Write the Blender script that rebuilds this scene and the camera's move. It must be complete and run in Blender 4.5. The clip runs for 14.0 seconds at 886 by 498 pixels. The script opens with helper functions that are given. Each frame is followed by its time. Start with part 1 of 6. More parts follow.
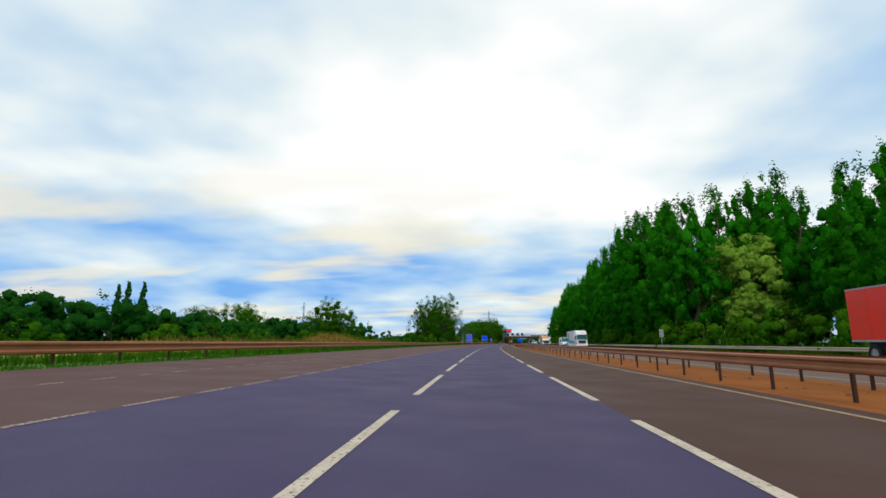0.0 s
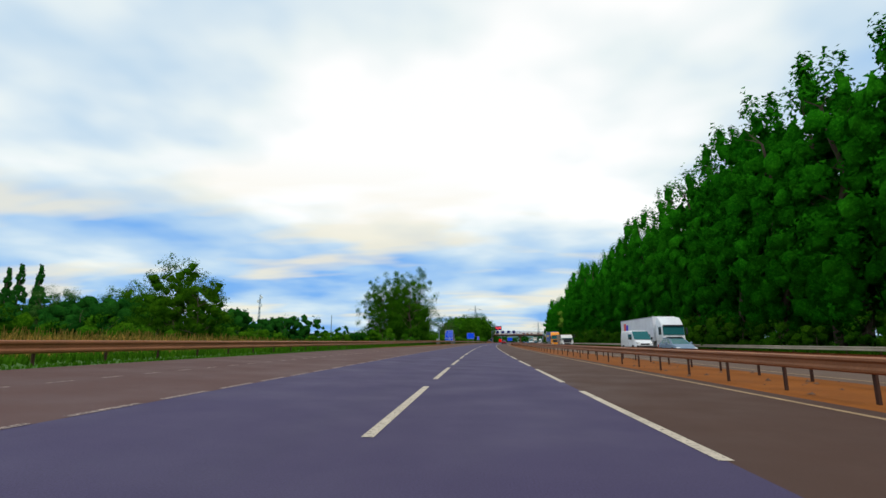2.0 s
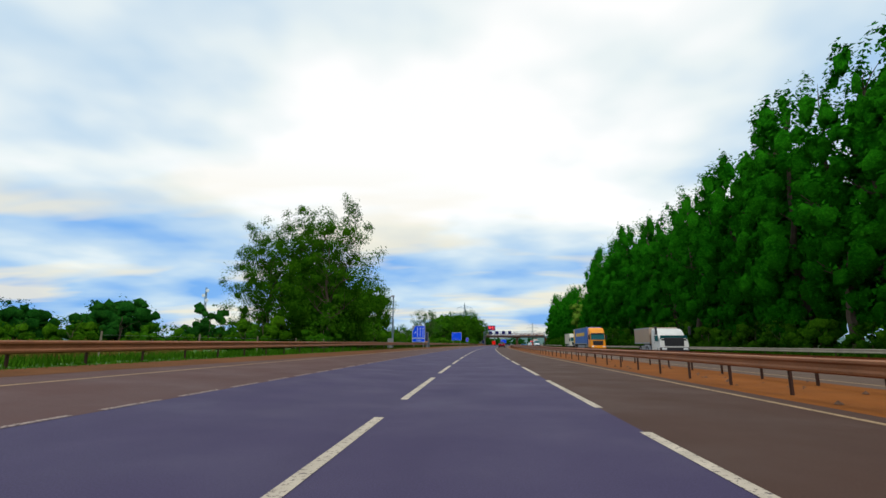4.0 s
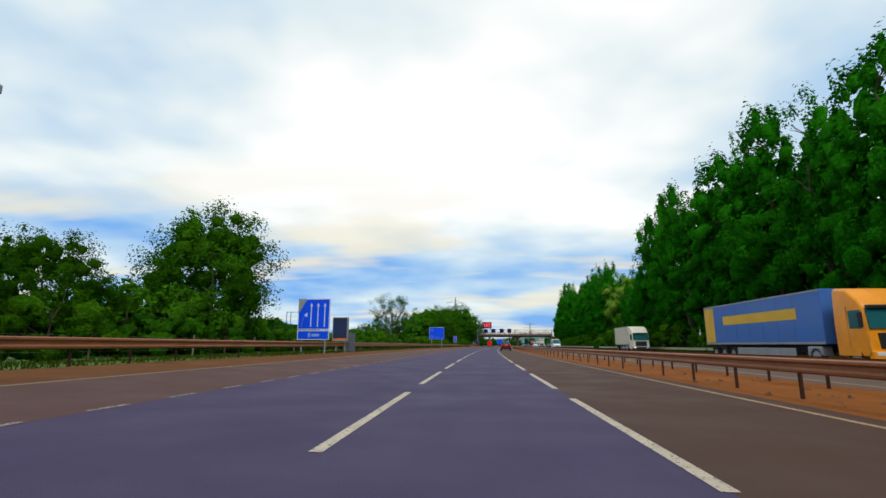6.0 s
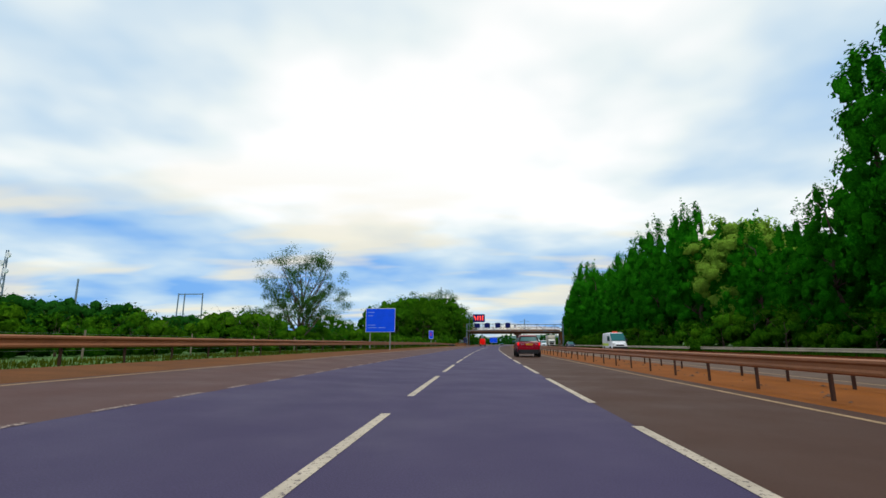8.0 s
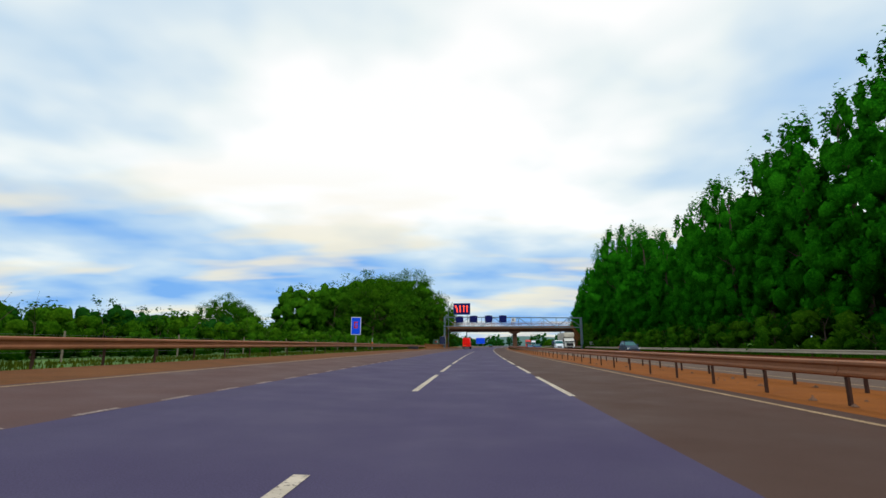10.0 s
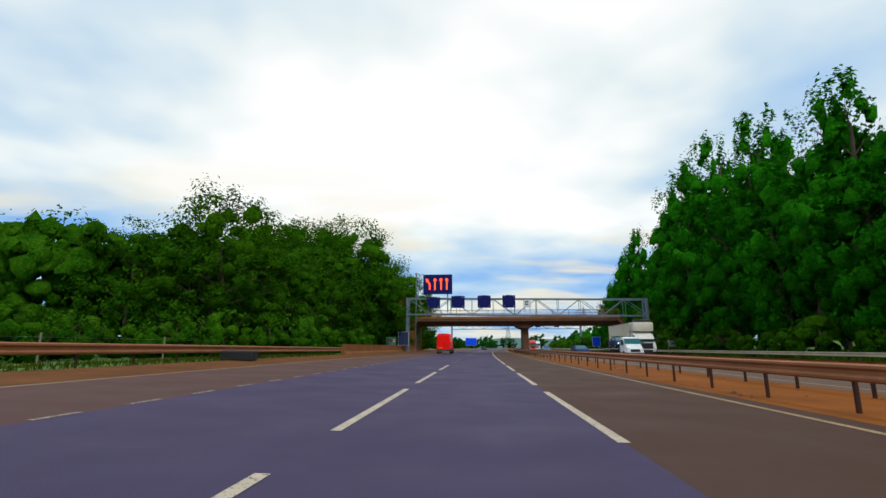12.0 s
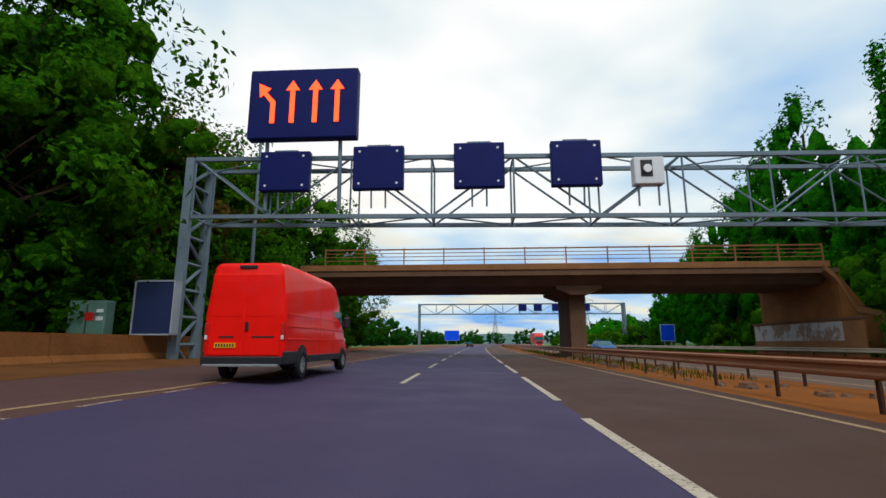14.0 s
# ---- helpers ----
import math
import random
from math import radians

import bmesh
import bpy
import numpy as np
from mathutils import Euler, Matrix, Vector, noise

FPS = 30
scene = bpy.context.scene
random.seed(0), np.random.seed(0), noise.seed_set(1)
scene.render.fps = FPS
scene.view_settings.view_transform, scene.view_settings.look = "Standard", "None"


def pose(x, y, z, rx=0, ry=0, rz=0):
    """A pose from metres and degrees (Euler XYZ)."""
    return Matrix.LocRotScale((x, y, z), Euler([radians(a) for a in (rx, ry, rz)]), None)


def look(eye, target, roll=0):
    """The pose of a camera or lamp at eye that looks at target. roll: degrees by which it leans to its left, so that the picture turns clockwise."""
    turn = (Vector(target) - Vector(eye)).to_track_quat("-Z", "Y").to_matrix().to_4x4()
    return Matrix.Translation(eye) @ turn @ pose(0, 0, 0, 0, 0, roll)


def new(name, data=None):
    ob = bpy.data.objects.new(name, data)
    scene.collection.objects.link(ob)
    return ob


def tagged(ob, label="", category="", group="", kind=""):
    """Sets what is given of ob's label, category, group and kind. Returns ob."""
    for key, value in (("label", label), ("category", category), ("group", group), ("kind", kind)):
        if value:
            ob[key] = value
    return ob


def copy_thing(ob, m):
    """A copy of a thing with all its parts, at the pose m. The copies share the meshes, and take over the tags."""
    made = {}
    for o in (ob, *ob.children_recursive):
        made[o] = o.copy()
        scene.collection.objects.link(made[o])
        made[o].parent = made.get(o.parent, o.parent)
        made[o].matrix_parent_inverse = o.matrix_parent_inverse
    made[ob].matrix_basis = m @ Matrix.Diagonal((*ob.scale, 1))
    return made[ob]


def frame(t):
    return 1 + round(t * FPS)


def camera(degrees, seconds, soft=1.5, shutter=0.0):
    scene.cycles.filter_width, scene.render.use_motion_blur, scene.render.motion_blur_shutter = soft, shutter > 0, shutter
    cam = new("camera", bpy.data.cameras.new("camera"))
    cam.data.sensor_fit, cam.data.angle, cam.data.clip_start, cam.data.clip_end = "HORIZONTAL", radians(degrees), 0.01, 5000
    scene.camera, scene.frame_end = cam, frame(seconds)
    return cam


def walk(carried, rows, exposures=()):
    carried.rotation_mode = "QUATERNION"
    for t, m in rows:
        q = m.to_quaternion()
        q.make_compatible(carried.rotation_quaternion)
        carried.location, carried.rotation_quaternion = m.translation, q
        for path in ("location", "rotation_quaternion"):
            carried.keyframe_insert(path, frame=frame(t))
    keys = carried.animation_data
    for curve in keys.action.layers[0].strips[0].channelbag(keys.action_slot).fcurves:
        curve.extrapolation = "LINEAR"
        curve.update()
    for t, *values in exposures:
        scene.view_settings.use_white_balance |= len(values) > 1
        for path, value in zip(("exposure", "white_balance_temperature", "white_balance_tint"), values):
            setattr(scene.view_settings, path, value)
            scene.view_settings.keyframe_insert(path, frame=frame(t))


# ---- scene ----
cam = camera(84.27, 14.0, soft=1.5)
PATH = [
    (0.0, pose(0.004, 0.000, 1.110, 100.844, 0, 4.433)),
    (0.5, pose(0.002, 14.988, 1.110, 100.832, 0, 3.992)),
    (1.0, pose(0.070, 29.976, 1.110, 100.820, 0, 3.552)),
    (1.5, pose(0.215, 44.963, 1.110, 100.772, 0, 3.197)),
    (2.0, pose(0.430, 59.950, 1.110, 100.725, 0, 2.842)),
    (2.5, pose(0.919, 74.931, 1.110, 100.891, 0, 2.611)),
    (3.0, pose(1.370, 89.912, 1.110, 100.967, 0, 2.338)),
    (3.5, pose(1.819, 104.894, 1.110, 100.982, 0, 2.037)),
    (4.0, pose(2.340, 119.874, 1.110, 100.997, 0, 1.736)),
    (4.5, pose(2.931, 134.853, 1.110, 101.012, 0, 1.434)),
    (5.0, pose(3.639, 149.828, 1.110, 101.033, 0, 1.212)),
    (5.5, pose(4.486, 164.797, 1.110, 101.065, 0, 1.108)),
    (6.0, pose(5.404, 179.763, 1.110, 101.097, 0, 1.005)),
    (6.5, pose(6.226, 194.737, 1.110, 101.074, 0, 0.827)),
    (7.0, pose(7.118, 209.709, 1.110, 101.051, 0, 0.649)),
    (7.5, pose(8.106, 224.677, 1.110, 101.005, 0, 0.298)),
    (8.0, pose(9.165, 239.644, 1.110, 100.960, 0, -0.053)),
    (8.5, pose(10.253, 254.612, 1.110, 100.958, 0, -0.569)),
    (9.0, pose(11.412, 269.577, 1.110, 100.957, 0, -1.085)),
    (9.5, pose(12.757, 284.531, 1.110, 101.022, 0, -1.462)),
    (10.0, pose(14.249, 299.474, 1.110, 101.131, 0, -1.747)),
    (10.5, pose(15.814, 314.412, 1.110, 101.240, 0, -2.032)),
    (11.0, pose(17.449, 329.347, 1.110, 101.350, 0, -2.317)),
    (11.5, pose(19.144, 344.279, 1.110, 101.401, 0, -2.562)),
    (12.0, pose(20.892, 359.208, 1.110, 101.366, 0, -2.748)),
    (12.5, pose(22.651, 374.140, 1.110, 101.293, 0, -3.036)),
    (13.0, pose(24.392, 389.079, 1.110, 101.166, 0, -3.478)),
    (13.5, pose(26.284, 404.006, 1.110, 101.031, 0, -3.994)),
    (14.0, pose(28.300, 418.921, 1.110, 100.890, 0, -4.560)),
]
walk(cam, PATH)

R = 3169.15  # the road bends gently to the right on this radius


def W(u, s, z=0.0):
    """A place by its distance right of the lane, its distance along the road and its height."""
    return Vector((R - (R - u) * math.cos(s / R), (R - u) * math.sin(s / R), z))


def Wm(u, s, z=0.0, turn=0.0):
    """A pose on the road: y along the road, x to its right. turn: degrees to the left."""
    return Matrix.Translation(W(u, s, z)) @ Matrix.Rotation(-s / R + radians(turn), 4, "Z")


def fall(u):
    """The height of the ground across the road: the carriageway is banked up to the left."""
    if u > -1.45:
        return 0.0
    if u > -12.6:
        return (-1.45 - u) * 0.045
    return 0.502


# ---- world and light ----
world = bpy.data.worlds.new("sky")
scene.world = world
world.use_nodes = True
wn, wl = world.node_tree.nodes, world.node_tree.links
wn.clear()


def wnode(kind, **kw):
    n = wn.new(kind)
    for k, v in kw.items():
        n.inputs[k].default_value = v
    return n


w_out = wn.new("ShaderNodeOutputWorld")
w_bg = wnode("ShaderNodeBackground", Strength=1.0)
w_co = wn.new("ShaderNodeTexCoord")
w_sep = wn.new("ShaderNodeSeparateXYZ")
wl.new(w_co.outputs["Generated"], w_sep.inputs[0])


def wmath(op, a, b):
    n = wn.new("ShaderNodeMath")
    n.operation = op
    for i, v in enumerate((a, b)):
        if isinstance(v, (int, float)):
            n.inputs[i].default_value = v
        else:
            wl.new(v, n.inputs[i])
    return n.outputs[0]


def wramp(fac, stops):
    n = wn.new("ShaderNodeValToRGB")
    el = n.color_ramp.elements
    while len(el) < len(stops):
        el.new(0.5)
    for e, (p, c) in zip(el, stops):
        e.position, e.color = p, (*c, 1)
    wl.new(fac, n.inputs[0])
    return n.outputs[0]


# cloud layer seen in perspective: wide flat banks near the horizon, large soft masses overhead
w_z = wmath("MAXIMUM", w_sep.outputs[2], 0.0)
w_den = wmath("ADD", w_z, 0.16)
w_u = wmath("DIVIDE", w_sep.outputs[0], w_den)
w_v = wmath("DIVIDE", w_sep.outputs[1], w_den)
w_comb = wn.new("ShaderNodeCombineXYZ")
wl.new(w_u, w_comb.inputs[0])
wl.new(w_v, w_comb.inputs[1])
w_n1 = wnode("ShaderNodeTexNoise", Scale=0.95, Detail=3.5, Roughness=0.42)
w_map = wn.new("ShaderNodeMapping")
w_map.inputs["Location"].default_value = (1.7, 0.6, 3.1)
wl.new(w_comb.outputs[0], w_map.inputs[0])
wl.new(w_map.outputs[0], w_n1.inputs["Vector"])
w_n2 = wnode("ShaderNodeTexNoise", Scale=2.6, Detail=3.0, Roughness=0.45)
wl.new(w_map.outputs[0], w_n2.inputs["Vector"])
w_mass = wmath("ADD", wmath("MULTIPLY", w_n1.outputs[0], 0.58), wmath("ADD", wmath("MULTIPLY", w_n2.outputs[0], 0.26), 0.08))
# deep blue low down, a lit bank above it, thin bright cover overhead; brightest towards the hidden sun's glare ahead
w_lift = wramp(w_z, [(0.0, (0.12,) * 3), (0.04, (0.08,) * 3), (0.1, (0.055,) * 3), (0.15, (0.11,) * 3), (0.22, (0.195,) * 3), (0.42, (0.25,) * 3)])
w_dot = wn.new("ShaderNodeVectorMath")
w_dot.operation = "DOT_PRODUCT"
w_dot.inputs[1].default_value = (0.02, 0.88, 0.47)
wl.new(w_co.outputs["Generated"], w_dot.inputs[0])
w_glare = wmath("MULTIPLY", wmath("SUBTRACT", wmath("MAXIMUM", w_dot.outputs["Value"], 0.82), 0.9), 0.42)
w_tone = wmath("ADD", wmath("ADD", w_mass, wmath("SUBTRACT", w_lift, 0.19)), w_glare)
w_cloud = wramp(w_tone, [(0.28, (0.17, 0.44, 0.93)), (0.37, (0.41, 0.64, 0.93)), (0.45, (0.63, 0.8, 0.94)), (0.525, (0.92, 1.0, 1.0)), (0.59, (1.12, 1.12, 1.1))])
# thin warm streaks of lit cloud low over the horizon
w_n3 = wnode("ShaderNodeTexNoise", Scale=0.8, Detail=3.0, Roughness=0.5)
w_map3 = wn.new("ShaderNodeMapping")
w_map3.inputs["Location"].default_value = (7.3, 2.2, 0.4)
w_map3.inputs["Scale"].default_value = (1.1, 2.5, 1.0)
wl.new(w_comb.outputs[0], w_map3.inputs[0])
wl.new(w_map3.outputs[0], w_n3.inputs["Vector"])
w_low = wramp(w_z, [(0.0, (0.75,) * 3), (0.05, (0.8,) * 3), (0.18, (0.9,) * 3), (0.36, (0.0,) * 3)])
w_streak = wmath("MULTIPLY", wramp(w_n3.outputs[0], [(0.51, (0.0,) * 3), (0.63, (0.85,) * 3)]), w_low)
w_warm = wn.new("ShaderNodeMix")
w_warm.data_type = "RGBA"
w_warm.inputs["B"].default_value = (1.0, 0.9, 0.66, 1)
wl.new(w_streak, w_warm.inputs["Factor"])
wl.new(w_cloud, w_warm.inputs["A"])
w_cloud = w_warm.outputs["Result"]
w_sky = wn.new("ShaderNodeTexSky")
w_sky.sky_type = "NISHITA"
w_sky.sun_disc = False
w_sky.sun_elevation, w_sky.sun_rotation = radians(50), radians(163)
w_dim = wn.new("ShaderNodeVectorMath")
w_dim.operation = "SCALE"
wl.new(w_sky.outputs[0], w_dim.inputs[0])
w_dim.inputs["Scale"].default_value = 0.1
w_mix = wn.new("ShaderNodeMix")
w_mix.data_type = "RGBA"
w_mix.inputs["Factor"].default_value = 0.88
wl.new(w_dim.outputs[0], w_mix.inputs["A"])
wl.new(w_cloud, w_mix.inputs["B"])
wl.new(w_mix.outputs["Result"], w_bg.inputs[0])
wl.new(w_bg.outputs[0], w_out.inputs[0])

sun_data = bpy.data.lights.new("sun", "SUN")
sun_data.energy, sun_data.angle, sun_data.color = 1.5, radians(18), (1.0, 0.96, 0.9)
sun = new("sun", sun_data)
sun.matrix_world = look((0, 0, 60), (-11, 36, 14))


# ---- materials ----
class Mat:
    """A node material with a Principled surface, built up step by step."""

    def __init__(self, name, color, rough=0.6, metal=0.0, **kw):
        self.m = bpy.data.materials.new(name)
        self.m.use_nodes = True
        self.n, self.l = self.m.node_tree.nodes, self.m.node_tree.links
        self.b = self.n["Principled BSDF"]
        self.b.inputs["Base Color"].default_value = (*color, 1)
        self.b.inputs["Roughness"].default_value = rough
        self.b.inputs["Metallic"].default_value = metal
        for k, v in kw.items():
            self.b.inputs[k.replace("_", " ")].default_value = v
        self.color = color
        self.co = None

    def coords(self, kind="Object"):
        if not self.co:
            self.co = self.n.new("ShaderNodeTexCoord")
        return self.co.outputs[kind]

    def noise(self, scale, detail=4.0, rough=0.55, stretch=None, kind="Object"):
        t = self.n.new("ShaderNodeTexNoise")
        t.inputs["Scale"].default_value, t.inputs["Detail"].default_value, t.inputs["Roughness"].default_value = scale, detail, rough
        src = self.coords(kind)
        if stretch:
            mp = self.n.new("ShaderNodeMapping")
            mp.inputs["Scale"].default_value = stretch
            self.l.new(src, mp.inputs[0])
            src = mp.outputs[0]
        self.l.new(src, t.inputs["Vector"])
        return t.outputs[0]

    def ramp(self, fac, stops):
        r = self.n.new("ShaderNodeValToRGB")
        el = r.color_ramp.elements
        while len(el) < len(stops):
            el.new(0.5)
        for e, (p, c) in zip(el, stops):
            e.position, e.color = p, (*c, 1)
        self.l.new(fac, r.inputs[0])
        return r.outputs[0]

    def mix(self, fac, a, b, how="MIX"):
        x = self.n.new("ShaderNodeMix")
        x.data_type, x.blend_type = "RGBA", how
        for key, v in (("Factor", fac), ("A", a), ("B", b)):
            if isinstance(v, (int, float)):
                x.inputs[key].default_value = v
            elif isinstance(v, tuple):
                x.inputs[key].default_value = (*v, 1)
            else:
                self.l.new(v, x.inputs[key])
        return x.outputs["Result"]

    def base(self, out):
        self.l.new(out, self.b.inputs["Base Color"])
        return self

    def rough(self, out):
        self.l.new(out, self.b.inputs["Roughness"])
        return self

    def bump(self, height, strength=0.3, distance=0.02):
        b = self.n.new("ShaderNodeBump")
        b.inputs["Strength"].default_value, b.inputs["Distance"].default_value = strength, distance
        self.l.new(height, b.inputs["Height"])
        self.l.new(b.outputs[0], self.b.inputs["Normal"])
        return self

    def island(self):
        return self.n.new("ShaderNodeNewGeometry").outputs["Random Per Island"]

    def chance(self):
        return self.n.new("ShaderNodeObjectInfo").outputs["Random"]


def dull(mat, level=0.15):
    """Lowers the plain gloss of a painted sign face."""
    mat.node_tree.nodes["Principled BSDF"].inputs["Specular IOR Level"].default_value = level
    return mat


def scaled(c, k):
    return tuple(min(1.0, v * k) for v in c)


def worn(name, color, rough=0.6, metal=0.0, big=0.4, fine=30.0, spread=0.25, bump=0.0, stretch=None, **kw):
    """A surface with a base colour, stains at a large scale and grain at a small one."""
    kw.setdefault("Specular_IOR_Level", 0.15 if rough >= 0.6 else 0.4)
    m = Mat(name, color, rough, metal, **kw)
    large = m.ramp(m.noise(big, 5.0, 0.6, stretch), [(0.3, scaled(color, 1 - spread)), (0.7, scaled(color, 1 + spread))])
    grain = m.noise(fine, 3.0, 0.6, stretch)
    m.base(m.mix(0.35, large, m.ramp(grain, [(0.25, scaled(color, 0.55)), (0.75, scaled(color, 1.4))])))
    if bump:
        m.bump(grain, bump, 0.01)
    return m.m


def asphalt(name, color, streak):
    m = Mat(name, color, 0.78, Specular_IOR_Level=0.16)
    big = m.ramp(m.noise(0.12, 5.0, 0.6, (1.0, 0.05, 1.0), 'UV'), [(0.3, scaled(color, 0.78)), (0.7, scaled(color, 1.22))])
    tracks = m.ramp(m.noise(1.1, 3.0, 0.5, (1.0, 0.015, 1.0), 'UV'), [(0.35, scaled(streak, 0.85)), (0.65, scaled(streak, 1.15))])
    stone = m.noise(55.0, 3.0, 0.7, None, 'UV')
    col = m.mix(0.45, big, tracks)
    m.base(m.mix(0.5, col, m.ramp(stone, [(0.3, scaled(color, 0.35)), (0.75, scaled(color, 1.75))])))
    m.rough(m.ramp(m.noise(0.6, 3.0, 0.5, None, 'UV'), [(0.3, (0.66,) * 3), (0.7, (0.86,) * 3)]))
    m.bump(stone, 0.5, 0.006)
    return m.m


def leafy(name, dark, light, glow=0.18):
    """Leaves: two greens mixed leaf by leaf and tree by tree, a little light shining through."""
    m = Mat(name, dark, 0.62)
    m.b.inputs["Specular IOR Level"].default_value = 0.0
    leaf = m.ramp(m.island(), [(0.0, scaled(dark, 0.8)), (0.5, dark), (1.0, light)])
    spray = m.ramp(m.noise(0.55, 3.0, 0.55), [(0.35, scaled(dark, 0.65)), (0.68, scaled(light, 1.1))])
    tree = m.ramp(m.chance(), [(0.0, scaled(dark, 0.8)), (1.0, scaled(light, 0.85))])
    col = m.mix(0.5, m.mix(0.4, leaf, tree), spray)
    fleck = m.ramp(m.noise(4.5, 4.0, 0.7), [(0.34, scaled(dark, 0.55)), (0.5, dark), (0.64, scaled(light, 1.3))])
    col = m.mix(0.4, col, fleck)
    m.base(col)
    m.bump(m.noise(5.0, 3.0, 0.7), 0.9, 0.2)
    tr = m.n.new("ShaderNodeBsdfTranslucent")
    m.l.new(col, tr.inputs[0])
    ms = m.n.new("ShaderNodeMixShader")
    ms.inputs[0].default_value = glow
    m.l.new(m.b.outputs[0], ms.inputs[1])
    m.l.new(tr.outputs[0], ms.inputs[2])
    m.l.new(ms.outputs[0], m.n["Material Output"].inputs[0])
    return m.m


def lamp_mat(name, color, strength):
    m = Mat(name, color, 0.3)
    m.b.inputs["Emission Color"].default_value = (*color, 1)
    m.b.inputs["Emission Strength"].default_value = strength
    return m.m


M_ROAD = asphalt("asphalt_blue_grey", (0.052, 0.043, 0.094), (0.066, 0.045, 0.098))
M_OLD = asphalt("asphalt_brown_grey", (0.066, 0.035, 0.026), (0.078, 0.039, 0.028))
M_PINK = asphalt("asphalt_pink_brown", (0.088, 0.046, 0.042), (0.1, 0.05, 0.043))
M_FAR = asphalt("asphalt_pale", (0.12, 0.08, 0.062), (0.13, 0.085, 0.065))


def road_paint(name, color, under, loss):
    """Road paint with the asphalt showing through where it has worn off."""
    m = Mat(name, color, 0.75, Specular_IOR_Level=0.15)
    tone = m.ramp(m.noise(1.5, 4.0, 0.6), [(0.3, scaled(color, 0.78)), (0.7, scaled(color, 1.15))])
    chips = m.ramp(m.noise(17.0, 5.0, 0.7), [(loss, (0.0,) * 3), (loss + 0.09, (1.0,) * 3)])
    m.base(m.mix(chips, under, tone))
    m.bump(m.noise(40.0, 3.0, 0.6), 0.2, 0.01)
    return m.m


M_LINE = road_paint("road_paint", (0.5, 0.43, 0.34), (0.06, 0.045, 0.06), 0.36)
M_EDGE = road_paint("edge_paint", (0.34, 0.23, 0.13), (0.08, 0.045, 0.03), 0.37)
M_FAINT = road_paint("faded_road_paint", (0.36, 0.28, 0.24), (0.08, 0.05, 0.05), 0.45)
M_VERGE = worn("verge_dirt", (0.13, 0.05, 0.014), 0.95, big=0.6, fine=12.0, spread=0.4, bump=0.5)
M_DIRT = worn("reserve_dirt", (0.22, 0.068, 0.009), 0.9, big=0.5, fine=14.0, spread=0.3, bump=0.5)
M_STEEL = worn("galvanised_rail", (0.26, 0.1, 0.042), 0.55, 0.0, Specular_IOR_Level=0.25, big=0.8, fine=25.0, spread=0.25)
M_PALE_RAIL = worn("pale_rail", (0.4, 0.34, 0.26), 0.55, 0.1, big=0.8, fine=25.0, spread=0.3)
M_POST = worn("weathered_post", (0.055, 0.026, 0.018), 0.7, 0.0, big=2.0, fine=25.0)
M_GANTRY = worn("gantry_steel", (0.15, 0.21, 0.26), 0.5, 0.2, big=0.7, fine=18.0, spread=0.2)
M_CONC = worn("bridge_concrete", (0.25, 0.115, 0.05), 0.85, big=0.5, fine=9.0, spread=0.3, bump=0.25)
# same mottling as M_CONC in a darker tone: deck, girders, pier, coping, stones
M_DARK_CONC = worn("darker_concrete", (0.14, 0.078, 0.05), 0.9, big=0.5, fine=9.0, spread=0.3, bump=0.25)
M_WALL = worn("barrier_concrete", (0.22, 0.088, 0.028), 0.88, big=0.45, fine=10.0, spread=0.35, bump=0.25)
M_BLUE = dull(worn("sign_blue", (0.002, 0.075, 0.9), 0.55, big=0.8, fine=20.0, spread=0.12))
M_SIGNAL = dull(worn("signal_black_blue", (0.004, 0.009, 0.11), 0.5, big=1.0, fine=20.0))
M_WHITE = worn("sign_white", (0.72, 0.76, 0.82), 0.5, big=1.0, fine=20.0, spread=0.1)
M_GREYBACK = worn("sign_back_grey", (0.3, 0.32, 0.34), 0.5, 0.4, big=0.8, fine=15.0)
M_PALEBLUE = worn("faded_lettering", (0.22, 0.36, 0.8), 0.5, big=1.0, fine=20.0)
M_ARROW = worn("arrow_white", (0.5, 0.6, 0.85), 0.5, big=1.0, fine=20.0, spread=0.1)
M_DARKPANEL = worn("dark_panel", (0.02, 0.032, 0.1), 0.4, big=0.8, fine=20.0)
M_AMBER = lamp_mat("amber_lamps", (1.0, 0.06, 0.008), 2.6)
M_BARK = worn("bark", (0.1, 0.075, 0.055), 0.9, big=1.2, fine=12.0, spread=0.35, bump=0.6)
M_LEAF = leafy("poplar_leaves", (0.007, 0.125, 0.004), (0.045, 0.31, 0.009))
M_LEAF_LIGHT = leafy("willow_leaves", (0.13, 0.27, 0.025), (0.3, 0.5, 0.06))
M_LEAF_OAK = leafy("broadleaf_leaves", (0.012, 0.088, 0.004), (0.08, 0.215, 0.008))
M_LEAF_MID = leafy("lighter_leaves", (0.015, 0.085, 0.003), (0.085, 0.21, 0.008))
M_LEAF_AIRY = leafy("thin_leaves", (0.03, 0.1, 0.015), (0.09, 0.2, 0.04))
M_LEAF_FAR = leafy("far_leaves", (0.005, 0.06, 0.008), (0.03, 0.135, 0.014))
M_RUSSET = leafy("russet_leaves", (0.12, 0.08, 0.02), (0.28, 0.2, 0.04))
M_RUBBER = worn("tyre_rubber", (0.018, 0.018, 0.02), 0.8, big=4.0, fine=40.0)
M_ALLOY = worn("alloy_wheel", (0.6, 0.6, 0.62), 0.35, 0.3, big=3.0, fine=30.0, spread=0.1)
M_BLACK = worn("black_plastic", (0.015, 0.016, 0.02), 0.5, big=3.0, fine=40.0)
M_GLASS = Mat("tinted_glass", (0.015, 0.11, 0.12), 0.16, 0.0).m
